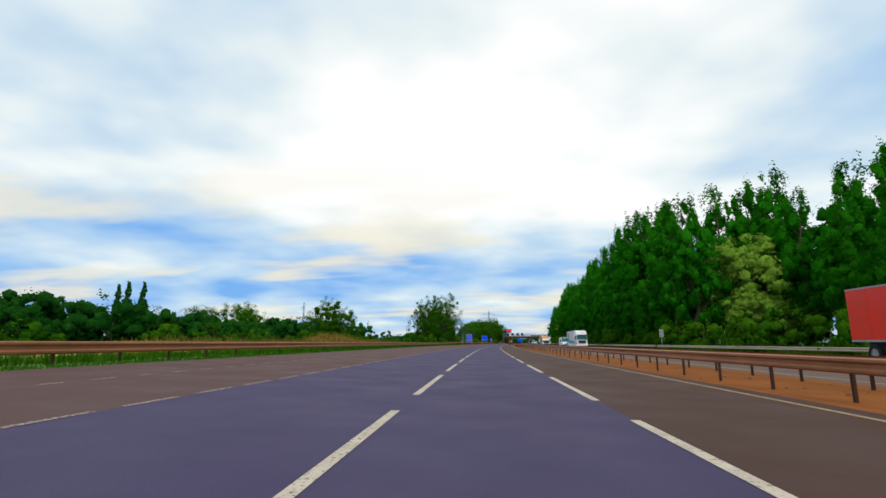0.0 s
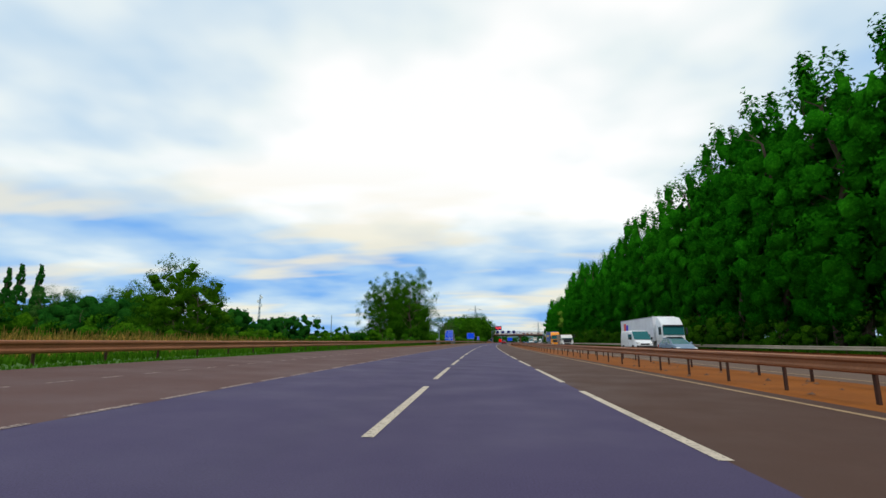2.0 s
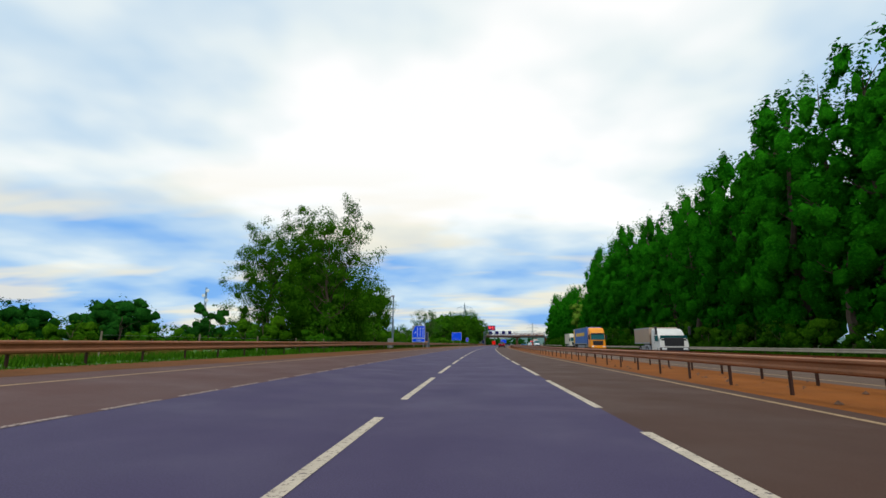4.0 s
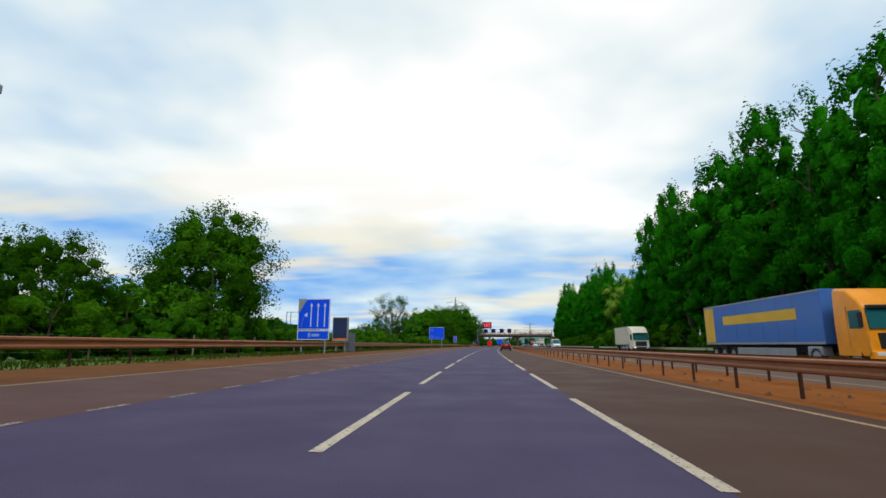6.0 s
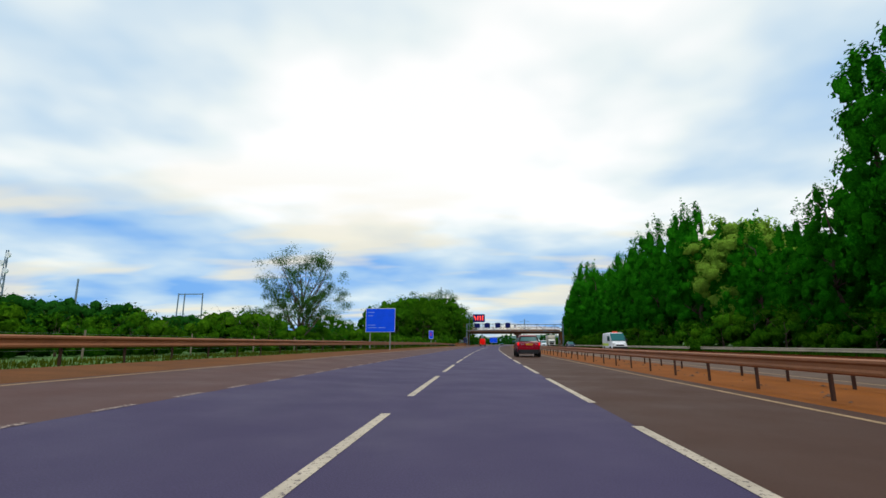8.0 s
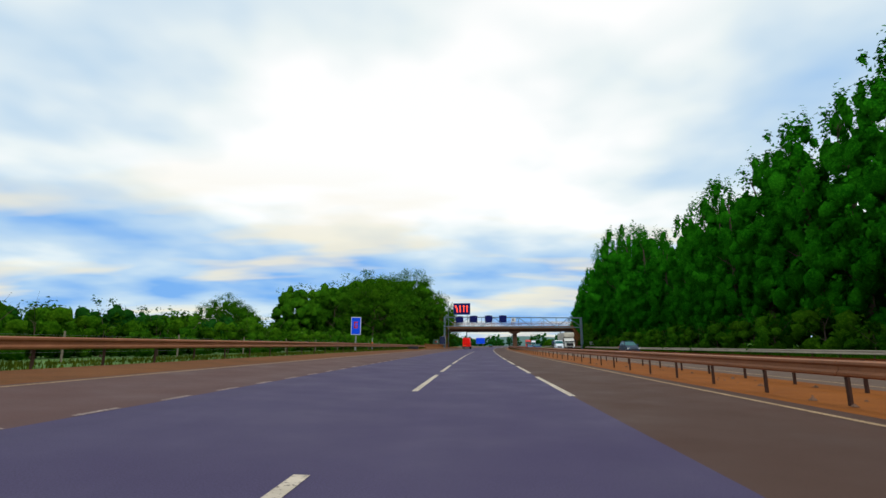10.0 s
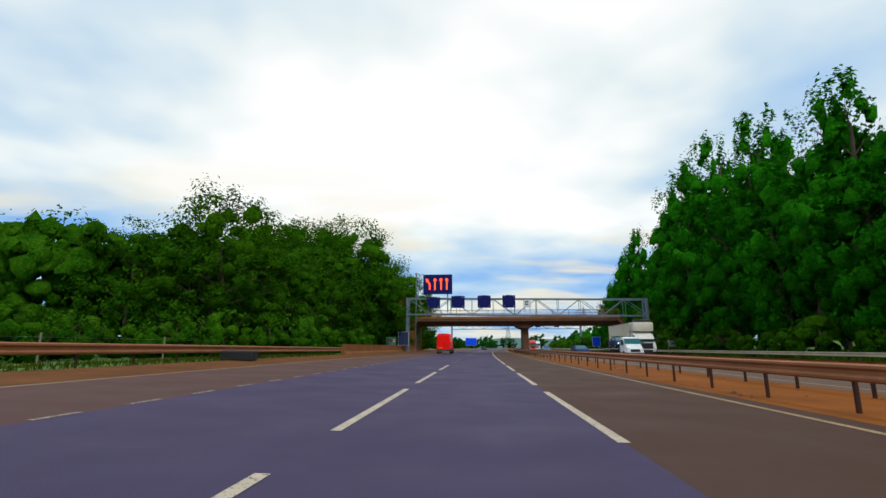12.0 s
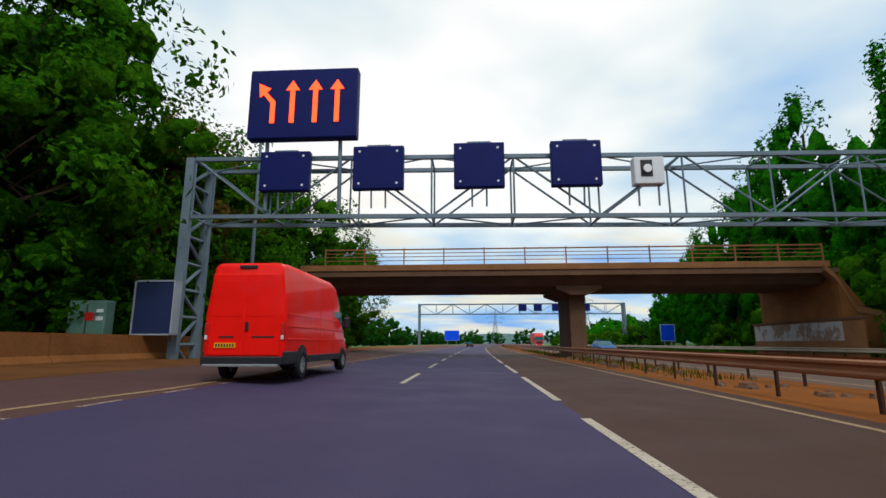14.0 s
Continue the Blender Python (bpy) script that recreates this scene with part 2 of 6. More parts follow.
M_GLASS.node_tree.nodes["Principled BSDF"].inputs["Specular IOR Level"].default_value = 0.2
M_CHROME = worn("chrome", (0.7, 0.7, 0.72), 0.2, 1.0, big=3.0, fine=30.0, spread=0.08)
M_PLATE = worn("plate_yellow", (0.8, 0.36, 0.01), 0.45, big=3.0, fine=30.0, spread=0.06)
M_TAIL = lamp_mat("tail_lamp", (0.7, 0.001, 0.004), 0.9)
M_GLOSS = worn("gloss_black", (0.012, 0.014, 0.022), 0.15, big=3.0, fine=40.0)
M_TAIL_OFF = worn("tail_lens", (0.5, 0.02, 0.02), 0.2, big=4.0, fine=30.0)
M_LAMP = worn("headlamp_lens", (0.75, 0.78, 0.8), 0.12, 0.2, big=4.0, fine=30.0, spread=0.05)


def paint(name, color, rough=0.28, spec=0.25, coat=0.2):
    m = Mat(name, color, rough)
    m.b.inputs["Coat Weight"].default_value = coat
    m.b.inputs["Specular IOR Level"].default_value = spec
    m.b.inputs["Coat Roughness"].default_value = 0.08
    dirt = m.noise(1.3, 5.0, 0.65)
    fine = m.noise(22.0, 3.0, 0.6)
    m.base(m.mix(0.3, m.ramp(dirt, [(0.3, scaled(color, 0.82)), (0.7, scaled(color, 1.12))]), m.ramp(fine, [(0.3, scaled(color, 0.85)), (0.7, scaled(color, 1.12))])))
    m.rough(m.ramp(dirt, [(0.3, (rough * 0.8,) * 3), (0.7, (min(1, rough * 1.5),) * 3)]))
    return m.m


def grass_mat():
    m = Mat("grass", (0.06, 0.14, 0.03), 0.9)
    field = m.ramp(m.noise(0.02, 4.0, 0.6), [(0.35, (0.03, 0.13, 0.009)), (0.6, (0.06, 0.15, 0.014)), (0.78, (0.2, 0.13, 0.035))])
    tuft = m.ramp(m.noise(1.7, 5.0, 0.65), [(0.3, (0.03, 0.09, 0.012)), (0.7, (0.11, 0.22, 0.03))])
    m.base(m.mix(0.5, field, tuft))
    m.bump(m.noise(6.0, 4.0, 0.7), 0.8, 0.08)
    return m.m


M_GRASS = grass_mat()


# ---- mesh helpers ----
class G:
    """Gathers faces of one mesh."""

    def __init__(self):
        self.v, self.f, self.mi = [], [], []

    def add(self, verts, faces, mi=0):
        k = len(self.v)
        self.v.extend(tuple(p) for p in verts)
        self.f.extend(tuple(i + k for i in f) for f in faces)
        self.mi.extend([mi] * len(faces))
        return self

    def box(self, x0, x1, y0, y1, z0, z1, mi=0, bevel=0.0):
        if bevel <= 0:
            v = [(x, y, z) for x in (x0, x1) for y in (y0, y1) for z in (z0, z1)]
            return self.add(v, [(0, 1, 3, 2), (4, 6, 7, 5), (0, 4, 5, 1), (2, 3, 7, 6), (0, 2, 6, 4), (1, 5, 7, 3)], mi)
        b = bmesh.new()
        bmesh.ops.create_cube(b, size=1.0, matrix=Matrix.LocRotScale(((x0 + x1) / 2, (y0 + y1) / 2, (z0 + z1) / 2), None, (x1 - x0, y1 - y0, z1 - z0)))
        bmesh.ops.bevel(b, geom=b.edges[:], offset=bevel, segments=2, profile=0.5, affect="EDGES")
        b.verts.index_update()
        self.add([v.co for v in b.verts], [[v.index for v in f.verts] for f in b.faces], mi)
        b.free()
        return self

    def tube(self, p, q, r, n=6, r2=None, mi=0, caps=True):
        p, q = Vector(p), Vector(q)
        d = q - p
        if d.length < 1e-6:
            return self
        a = d.orthogonal().normalized()
        c = d.normalized().cross(a)
        r2 = r if r2 is None else r2
        ring = [(math.cos(i * math.tau / n), math.sin(i * math.tau / n)) for i in range(n)]
        v = [p + (a * x + c * y) * r for x, y in ring] + [q + (a * x + c * y) * r2 for x, y in ring]
        f = [(i, (i + 1) % n, n + (i + 1) % n, n + i) for i in range(n)]
        if caps:
            f += [tuple(reversed(range(n))), tuple(range(n, 2 * n))]
        return self.add(v, f, mi)

    def beam(self, p, q, w, h, up=(0, 0, 1), mi=0):
        """A square bar from p to q."""
        p, q = Vector(p), Vector(q)
        d = (q - p).normalized()
        side = d.cross(Vector(up))
        if side.length < 1e-4:
            side = d.cross(Vector((1, 0, 0)))
        side.normalize()
        top = side.cross(d)
        v = [e + side * (sx * w / 2) + top * (sz * h / 2) for e in (p, q) for sx, sz in ((-1, -1), (1, -1), (1, 1), (-1, 1))]
        return self.add(v, [(0, 1, 2, 3), (7, 6, 5, 4), (0, 4, 5, 1), (1, 5, 6, 2), (2, 6, 7, 3), (3, 7, 4, 0)], mi)

    def loft(self, rings, close=True, caps=True, mi=0):
        n = len(rings[0])
        v = [p for r in rings for p in r]
        f = []
        for k in range(len(rings) - 1):
            for i in range(n if close else n - 1):
                j = (i + 1) % n
                f.append((k * n + i, k * n + j, (k + 1) * n + j, (k + 1) * n + i))
        if caps and close:
            f += [tuple(reversed(range(n))), tuple(range((len(rings) - 1) * n, len(rings) * n))]
        return self.add(v, f, mi)

    def disc(self, c, axis, r, depth, n=20, mi=0):
        c, axis = Vector(c), Vector(axis).normalized()
        return self.tube(c - axis * depth / 2, c + axis * depth / 2, r, n, mi=mi)

    def mesh(self, name, *mats, smooth=False):
        me = bpy.data.meshes.new(name)
        me.from_pydata(self.v, [], self.f)
        for m in mats:
            me.materials.append(m)
        if len(mats) > 1:
            me.polygons.foreach_set("material_index", self.mi)
        bm = bmesh.new()
        bm.from_mesh(me)
        bmesh.ops.recalc_face_normals(bm, faces=bm.faces[:])
        bm.to_mesh(me)
        bm.free()
        if smooth:
            me.polygons.foreach_set("use_smooth", [True] * len(me.polygons))
        me.update()
        return me


def smooth_by_angle(me, deg=35):
    me.polygons.foreach_set("use_smooth", [True] * len(me.polygons))
    bm = bmesh.new()
    bm.from_mesh(me)
    for e in bm.edges:
        if len(e.link_faces) == 2 and e.calc_face_angle(0) > radians(deg):
            e.smooth = False
    bm.to_mesh(me)
    bm.free()


def part(name, g, material, parent=None, label="", smooth=False):
    mats = material if isinstance(material, (tuple, list)) else (material,)
    me = g if isinstance(g, bpy.types.Mesh) else g.mesh(name, *mats)
    if smooth:
        smooth_by_angle(me)
    ob = new(name, me)
    if parent is not None:
        ob.parent = parent
    if label:
        ob["label"] = label
    return ob


def empty(name, label, category, group="", kind=""):
    return tagged(new(name), label, category, group, kind)


def strip(us, ss, zf, name, mat, lift=0.0):
    """A sheet that follows the road, from distances across and along."""
    g = G()
    n = len(us)
    g.v = [tuple(W(u, s, zf(u) + lift)) for s in ss for u in us]
    g.f = [(k * n + i, k * n + i + 1, (k + 1) * n + i + 1, (k + 1) * n + i) for k in range(len(ss) - 1) for i in range(n - 1)]
    me = bpy.data.meshes.new(name)
    me.from_pydata(g.v, [], g.f)
    me.materials.append(mat)
    # a flat map in road metres, so that wear runs along the road
    uv = me.uv_layers.new(name="road")
    flat = [(u, q) for q in ss for u in us]
    uv.data.foreach_set("uv", [c for l in me.loops for c in flat[l.vertex_index]])
    return me


def steps(a, b, d):
    n = max(1, round((b - a) / d))
    return [a + (b - a) * i / n for i in range(n + 1)]


# ---- ground, road, markings ----
S_ALL = [-300, -200, -120, -60] + list(range(-30, 700, 15)) + [720, 780, 860, 960, 1100, 1300, 1600, 2000, 2500, 3000]


def ground_z(u):
    if u < -12.6:
        far = max(0.0, -u - 60)
        return 0.502 + min(0.0, -(-u - 12.6) * 0.012) - min(2.5, far * 0.01)
    if u > 26.5:
        return -0.02 + min(1.2, (u - 26.5) * 0.05)
    return fall(u) - 0.06


g_us = [-2800, -1600, -900, -500, -300, -180, -110, -70, -45, -30, -22, -17, -14.5, -13.2, -12.6, -9, -5, -1.45, 3, 7, 9, 12, 18, 24, 26.5, 28, 31, 36, 45, 60, 90, 150, 260, 450, 900, 1800]
ground = part("ground", strip(g_us, S_ALL, ground_z, "ground", M_GRASS), M_GRASS)
tagged(ground, "rough green and straw-coloured grass land beside the motorway", "ground", kind="structure")

S_ROAD = [-120, -60] + list(range(-30, 700, 10)) + [720, 780, 860, 960, 1100]


def sheet(name, u0, u1, mat, label, category, lift=0.0, kind="structure"):
    us = sorted({u0, u1, *[u for u in (-9.0, -5.3, -1.45, 2.2) if u0 < u < u1]})
    return tagged(part(name, strip(us, S_ROAD, fall, name, mat, lift), mat), label, category, kind=kind)


sheet("road_shoulder", -11.4, -5.3, M_PINK, "brown-grey worn asphalt of the inside lane and hard shoulder", "road")
sheet("road_middle", -5.3, 2.2, M_ROAD, "blue-grey asphalt of the two middle motorway lanes", "road")
sheet("road_outer", 2.2, 6.3, M_OLD, "brown-grey asphalt of the outer motorway lane", "road")
sheet("central_reserve", 6.3, 10.1, M_DIRT, "bare orange-brown stony central reserve", "reserve")
sheet("road_opposite", 10.1, 26.3, M_FAR, "pale asphalt of the opposite carriageway", "road")
verge = G()
cuts = [112 + 8 * k for k in range(44)]
for q in cuts:
    inner = -10.9 + 1.75 * min(1.0, max(0.0, (q - 116) / 40)) + 0.12 * noise.noise((q * 0.07, 1.0, 0.0))
    verge.v += [tuple(W(u, q, fall(u) + 0.005)) for u in (-11.95, (inner - 11.95) / 2, inner)]
verge.f = [(3 * k + i, 3 * k + i + 1, 3 * k + i + 4, 3 * k + i + 3) for k in range(len(cuts) - 1) for i in (0, 1)]
tagged(part("verge_strip", verge, M_VERGE), "orange-brown dirt strip along the carriageway edge", "verge", kind="structure")
bare = strip([-19.0, -15.0, -12.6, -10.9], [458 + 6 * k for k in range(24)], lambda u: max(ground_z(u), fall(u)) if u > -12.7 else ground_z(u), "bare_verge", M_DIRT, 0.012)
tagged(part("bare_verge", bare, M_DIRT), "bare orange-brown verge beyond the bridge", "verge", kind="structure")


def mark(g, u, s0, s1, w, z=0.006):
    n = max(1, math.ceil((s1 - s0) / 12))
    pts = [s0 + (s1 - s0) * i / n for i in range(n + 1)]
    lo = [W(u - w / 2, q, fall(u - w / 2) + z) for q in pts]
    hi = [W(u + w / 2, q, fall(u + w / 2) + z) for q in pts]
    g.add(lo + hi, [(i, n + 1 + i, n + 2 + i, i + 1) for i in range(n)])


def dashes(name, u, runs, w, label, mat=None):
    """A broken line; runs: rows of first mark, length, spacing and end."""
    thing = empty(name, label, "road marking", kind="structure")
    for s, length, pitch, end in runs:
        while s < end:
            g = G()
            mark(g, u, s, s + length, w)
            part("dash", g, mat or M_LINE, thing)
            s += pitch


def line(name, u, s0, s1, w, label):
    g = G()
    mark(g, u, s0, s1, w)
    tagged(part(name, g, M_EDGE), label, "road marking", kind="structure")


dashes("lane_line_left", -1.45, [(-25.8, 6.7, 9.175, 188), (194.4, 6.7, 9.39, 303), (312.3, 6.8, 9.1, 388), (398.0, 0.35, 4.6, 420), (434.3, 4.6, 9.0, 640)], 0.15, "worn cream broken lane line")
dashes("lane_line_right", 2.2, [(-26.5, 6.7, 9.155, 186), (193.2, 6.7, 9.44, 303), (311.4, 6.8, 9.15, 640)], 0.15, "worn cream broken lane line")
dashes("lane_line_inside", -5.35, [(-8.0, 1.35, 1.9, 175), (175.6, 0.85, 1.87, 416), (417.0, 0.95, 2.1, 470)], 0.11, "faded cream line of short close marks", M_FAINT)
dashes("merge_line", -8.5, [(-5.0, 0.65, 1.4, 121)], 0.1, "faded cream marks of a joining lane", M_FAINT)
line("edge_line_inside", -8.9, 122, 397, 0.13, "worn cream continuous edge line")
taper = G()
for k in range(11):
    q, u = 397 + 3.3 * k, -8.9 + 3.2 * (k / 10) ** 0.8
    taper.v += [tuple(W(u + d, q, fall(u + d) + 0.007)) for d in (-0.07, 0.07)]
taper.f = [(2 * k, 2 * k + 1, 2 * k + 3, 2 * k + 2) for k in range(10)]
tagged(part("edge_line_taper", taper, M_EDGE), "worn cream edge line closing in where the inside lane ends", "road marking", kind="structure")
line("edge_line_beyond", -5.7, 430, 1000, 0.13, "worn cream continuous edge line")
line("edge_line_outer", 5.75, -100, 1000, 0.14, "worn cream continuous edge line by the central reserve")
line("edge_line_opposite", 10.9, -100, 1000, 0.18, "pale continuous edge line of the opposite carriageway")
line("shoulder_line_opposite", 22.6, -100, 1000, 0.18, "pale continuous shoulder line of the opposite carriageway")
for k, u in enumerate((14.7, 18.6)):
    dashes("lane_line_opposite_%d" % (k + 1), u, [(-90, 2.0, 9.0, 640)], 0.13, "pale broken lane line of the opposite carriageway")

# ---- guard rails ----
WAVE = [(0.0, 0.0), (0.05, 0.03), (0.055, 0.075), (0.01, 0.12), (0.01, 0.19), (0.055, 0.235), (0.05, 0.28), (0.0, 0.31)]


def guard_rail(name, u, s0, s1, top, side, pitch, label, dips=((0, 0),), deep=1.0, mat=None):
    """A corrugated steel rail on posts; side: +1 faces right, -1 faces left. dips: how much lower it stands along the road. deep: the beam's depth."""
    thing = empty(name, label, "guard rail", group="guard rails")
    xs, ys = zip(*dips)

    def base(q):
        return fall(u) - float(np.interp(q, xs, ys))

    prof = [(side * a, top - 0.31 * deep + b * deep) for a, b in WAVE] + [(side * (a - 0.012), top - 0.31 * deep + b * deep) for a, b in reversed(WAVE)]
    cuts = steps(s0, s1, 48.0)
    for a, b in zip(cuts, cuts[1:]):
        g = G()
        g.loft([[W(u + x, q, base(q) + z) for x, z in prof] for q in steps(a, b - 0.02, 6.0)])
        part("rail", g, mat or M_STEEL, thing, smooth=True)
    g = G()
    g.box(-0.026, 0.026, -0.04, 0.04, -0.25, top - 0.04)
    me = g.mesh("post", M_POST)
    n = int((s1 - s0) / pitch)
    for k in range(n):
        ob = new("post", me)
        ob.parent = thing
        q = s0 + 0.5 + k * pitch
        ob.matrix_basis = Wm(u - side * 0.06, q, base(q))
    return thing


guard_rail("guard_rail", -12.5, -30, 406.4, 0.86, 1, 2.7, "brown-stained corrugated steel guard rail beside the hard shoulder", ((115, 0.2), (175, 0.0), (345, 0.0), (380, 0.12), (406, 0.25)), 1.2)
guard_rail("guard_rail", 6.95, -20, 640, 0.84, -1, 2.7, "brown-stained corrugated steel guard rail of the central reserve")
guard_rail("guard_rail", 9.35, -20, 640, 0.8, 1, 2.7, "steel guard rail facing the opposite carriageway")
guard_rail("guard_rail", 26.6, -20, 600, 0.78, -1, 3.2, "pale dull steel guard rail along the far verge below the trees", mat=M_PALE_RAIL)

# ---- concrete wall at the bridge approach ----
wall_thing = empty("concrete_barrier", "stained orange-brown concrete barrier wall beside the hard shoulder", "barrier")
for a, b in zip(steps(406.8, 455.8, 3.5), steps(406.8, 455.8, 3.5)[1:]):
    g = G()
    prof = [(-0.3, -0.1), (0.22, -0.1), (0.2, 0.06), (0.02, 0.26), (-0.02, 0.95), (-0.24, 0.95)]
    g.loft([[W(-12.4 + x, q, fall(-12.4) - 0.02 + z) for x, z in prof] for q in (a, b - 0.03)])
    part("block", g, M_WALL, wall_thing)

# ---- field fence behind the rail ----
M_FENCE = worn("weathered_wood", (0.2, 0.17, 0.13), 0.85, big=1.0, fine=20.0, bump=0.4)
fence = empty("field_fence", "weathered wooden post and wire fence behind the guard rail", "fence")
fp = G().tube((0, 0, -0.3), (0, 0, 1.2), 0.045, 7, 0.04).mesh("fence_post", M_FENCE)
for q in steps(140, 400, 7.5):
    ob = new("fence_post", fp)
    ob.parent = fence
    ob.matrix_basis = Wm(-16.0, q, ground_z(-16.0))
for z in (0.85, 1.15, 1.5):
    g = G()
    pts = steps(140, 400, 10.0)
    for a, b in zip(pts, pts[1:]):
        g.tube(W(-16.0, a, z), W(-16.0, b, z), 0.004, 4, caps=False)
    part("wire", g, M_GREYBACK, fence)
drain = empty("utility_box", "dark low utility box at the end of the guard rail", "box")
part("body", G().box(-0.85, 0.85, -0.3, 0.3, 0, 0.5, bevel=0.06), M_BLACK, drain).matrix_basis = Wm(-11.6, 384.6, fall(-11.6))

# ---- stones on the central reserve ----
r_st = random.Random(4)
g = G()
for k in range(700):
    u, q = r_st.uniform(6.6, 9.9), r_st.uniform(4, 440)
    c, rr = W(u, q, 0.01), r_st.choice((0.03, 0.04, 0.05, 0.09))
    v = [c + Vector((r_st.uniform(0.6, 1.3) * rr * math.cos(a), r_st.uniform(0.6, 1.3) * rr * math.sin(a), 0)) for a in (0, 1.2, 2.5, 3.8, 5.0)]
    t = c + Vector((r_st.uniform(-0.3, 0.3) * rr, r_st.uniform(-0.3, 0.3) * rr, rr * r_st.uniform(0.5, 0.9)))
    g.add(v + [t], [(i, (i + 1) % 5, 5) for i in range(5)])
for k in range(90):
    u, q = r_st.uniform(6.9, 9.4), r_st.uniform(418, 470)
    c, rr = W(u, q, 0.0), r_st.uniform(0.1, 0.24)
    v = [c + Vector((r_st.uniform(0.7, 1.4) * rr * math.cos(a), r_st.uniform(0.7, 1.4) * rr * math.sin(a), 0)) for a in (0, 1.2, 2.5, 3.8, 5.0)]
    v += [c + (p - c) * r_st.uniform(0.5, 0.8) + Vector((0, 0, rr * r_st.uniform(0.4, 0.8))) for p in v]
    g.add(v, [(i, (i + 1) % 5, 5 + (i + 1) % 5, 5 + i) for i in range(5)] + [(5, 6, 7, 8, 9)])
tagged(part("rubble", g, M_DARK_CONC), "scattered brown stones on the central reserve", "stones", kind="stuff")

# ---- sign gantry ----


def truss(g, u0, u1, s0, s1, z0, z1, bays, r, zdrop=0.0):
    """A box truss across the road."""
    def at(k, s, z):
        f = k / bays
        return W(u0 + (u1 - u0) * f, s, z - zdrop * f)
    for s in (s0, s1):
        for z in (z0, z1):
            g.beam(at(0, s, z), at(bays, s, z), r * 2, r * 2)
        for k in range(bays + 1):
            g.tube(at(k, s, z0), at(k, s, z1), r * 0.5, 6)
        for k in range(bays):
            a, b = (z0, z1) if k % 2 else (z1, z0)
            g.tube(at(k, s, a), at(k + 1, s, b), r * 0.55, 6)
    for z in (z0, z1):
        for k in range(bays + 1):
            g.tube(at(k, s0, z), at(k, s1, z), r * 0.5, 6)
        for k in range(bays):
            g.tube(at(k, s0 if k % 2 else s1, z), at(k + 1, s1 if k % 2 else s0, z), r * 0.4, 6)


def leg(g, u, s0, s1, base, top, r, bays):
    for s in (s0, s1):
        g.beam(W(u, s, base), W(u, s, top), r * 2, r * 2, up=(0, 1, 0))
    for k in range(bays):
        za, zb = base + (top - base) * k / bays, base + (top - base) * (k + 1) / bays
        a, b = (s0, s1) if k % 2 else (s1, s0)
        g.tube(W(u, a, za), W(u, b, zb), r * 0.45, 6)
        g.tube(W(u, s0, zb), W(u, s1, zb), r * 0.45, 6)


def panel(parent, name, u0, u1, s, z0, z1, depth, mat, label="", bevel=0.05, tilt=0.0):
    """A box panel that faces the traffic, built round its own place."""
    g = G()
    w, h = u1 - u0, z1 - z0
    g.box(-w / 2, w / 2, 0, depth, 0, h, bevel=bevel)
    ob = part(name, g, mat, parent, label)
    ob.matrix_basis = Wm((u0 + u1) / 2, s, z0) @ Matrix.Rotation(radians(tilt), 4, "X")
    return ob


gantry = empty("sign_gantry", "grey steel lattice gantry spanning the motorway with lane signals", "gantry")
g = G()
truss(g, -11.5, 26.6, 440.0, 441.6, 6.45, 9.05, 11, 0.085, 0.45)
part("truss", g, M_GANTRY, gantry)
for u in (-11.7, 26.4):
    g = G()
    leg(g, u, 440.0, 441.6, -0.1, 9.1 if u < 0 else 8.7, 0.17, 8)
    part("leg", g, M_GANTRY, gantry)
for u0, u1, z0, z1 in ((-8.4, -6.25, 7.4, 9.15), (-4.4, -2.25, 7.4, 9.3), (-0.15, 1.95, 7.4, 9.35), (3.85, 5.9, 7.4, 9.35)):
    sig = panel(gantry, "lane_signal", u0, u1, 439.5, z0, z1, 0.35, M_SIGNAL, "switched-off dark lane signal box")
    w, h = u1 - u0, z1 - z0
    for dx in (-1, 1):
        for dz in (0.13, 0.87):
            g = G()
            g.tube((dx * w * 0.37, -0.02, h * dz), (dx * w * 0.37, 0.03, h * dz), 0.05, 10)
            part("corner_lamp", g, M_LAMP, sig)
    for dx in (-0.3, 0.3):
        part("bracket", G().tube((dx, 0.2, 0.0), (dx, 0.3, -0.75), 0.04, 6), M_GANTRY, sig)
    part("top_tray", G().box(-0.5, 0.5, 0.1, 0.6, h, h + 0.08), M_GANTRY, sig)
vms = panel(gantry, "message_sign", -9.0, -4.25, 439.3, 9.65, 12.85, 0.5, M_SIGNAL, "dark variable message sign with amber lane symbols", 0.06)
for x in (-0.45, 0.55, 1.5):
    g = G()
    g.box(x - 0.1, x + 0.1, -0.03, 0.0, 0.7, 2.2)
    g.add([(x + px, y, z) for y in (-0.03, 0.0) for px, z in ((-0.3, 2.2), (0.3, 2.2), (0.0, 2.65))], [(0, 1, 2), (5, 4, 3), (0, 3, 4, 1), (1, 4, 5, 2), (2, 5, 3, 0)])
    part("lane_symbol", g, M_AMBER, vms, "glowing amber lane arrow")
g = G()
g.add([(x, y, z) for y in (-0.03, 0.0) for x, z in ((-1.4, 0.7), (-1.2, 0.7), (-1.2, 1.7), (-1.6, 2.12), (-1.42, 2.3), (-1.95, 2.55), (-1.88, 1.9), (-1.73, 2.02), (-1.4, 1.62))],
      [tuple(range(9)), tuple(reversed(range(9, 18)))] + [(i, (i + 1) % 9, 9 + (i + 1) % 9, 9 + i) for i in range(9)])
part("lane_symbol", g, M_AMBER, vms, "glowing amber joining arrow")
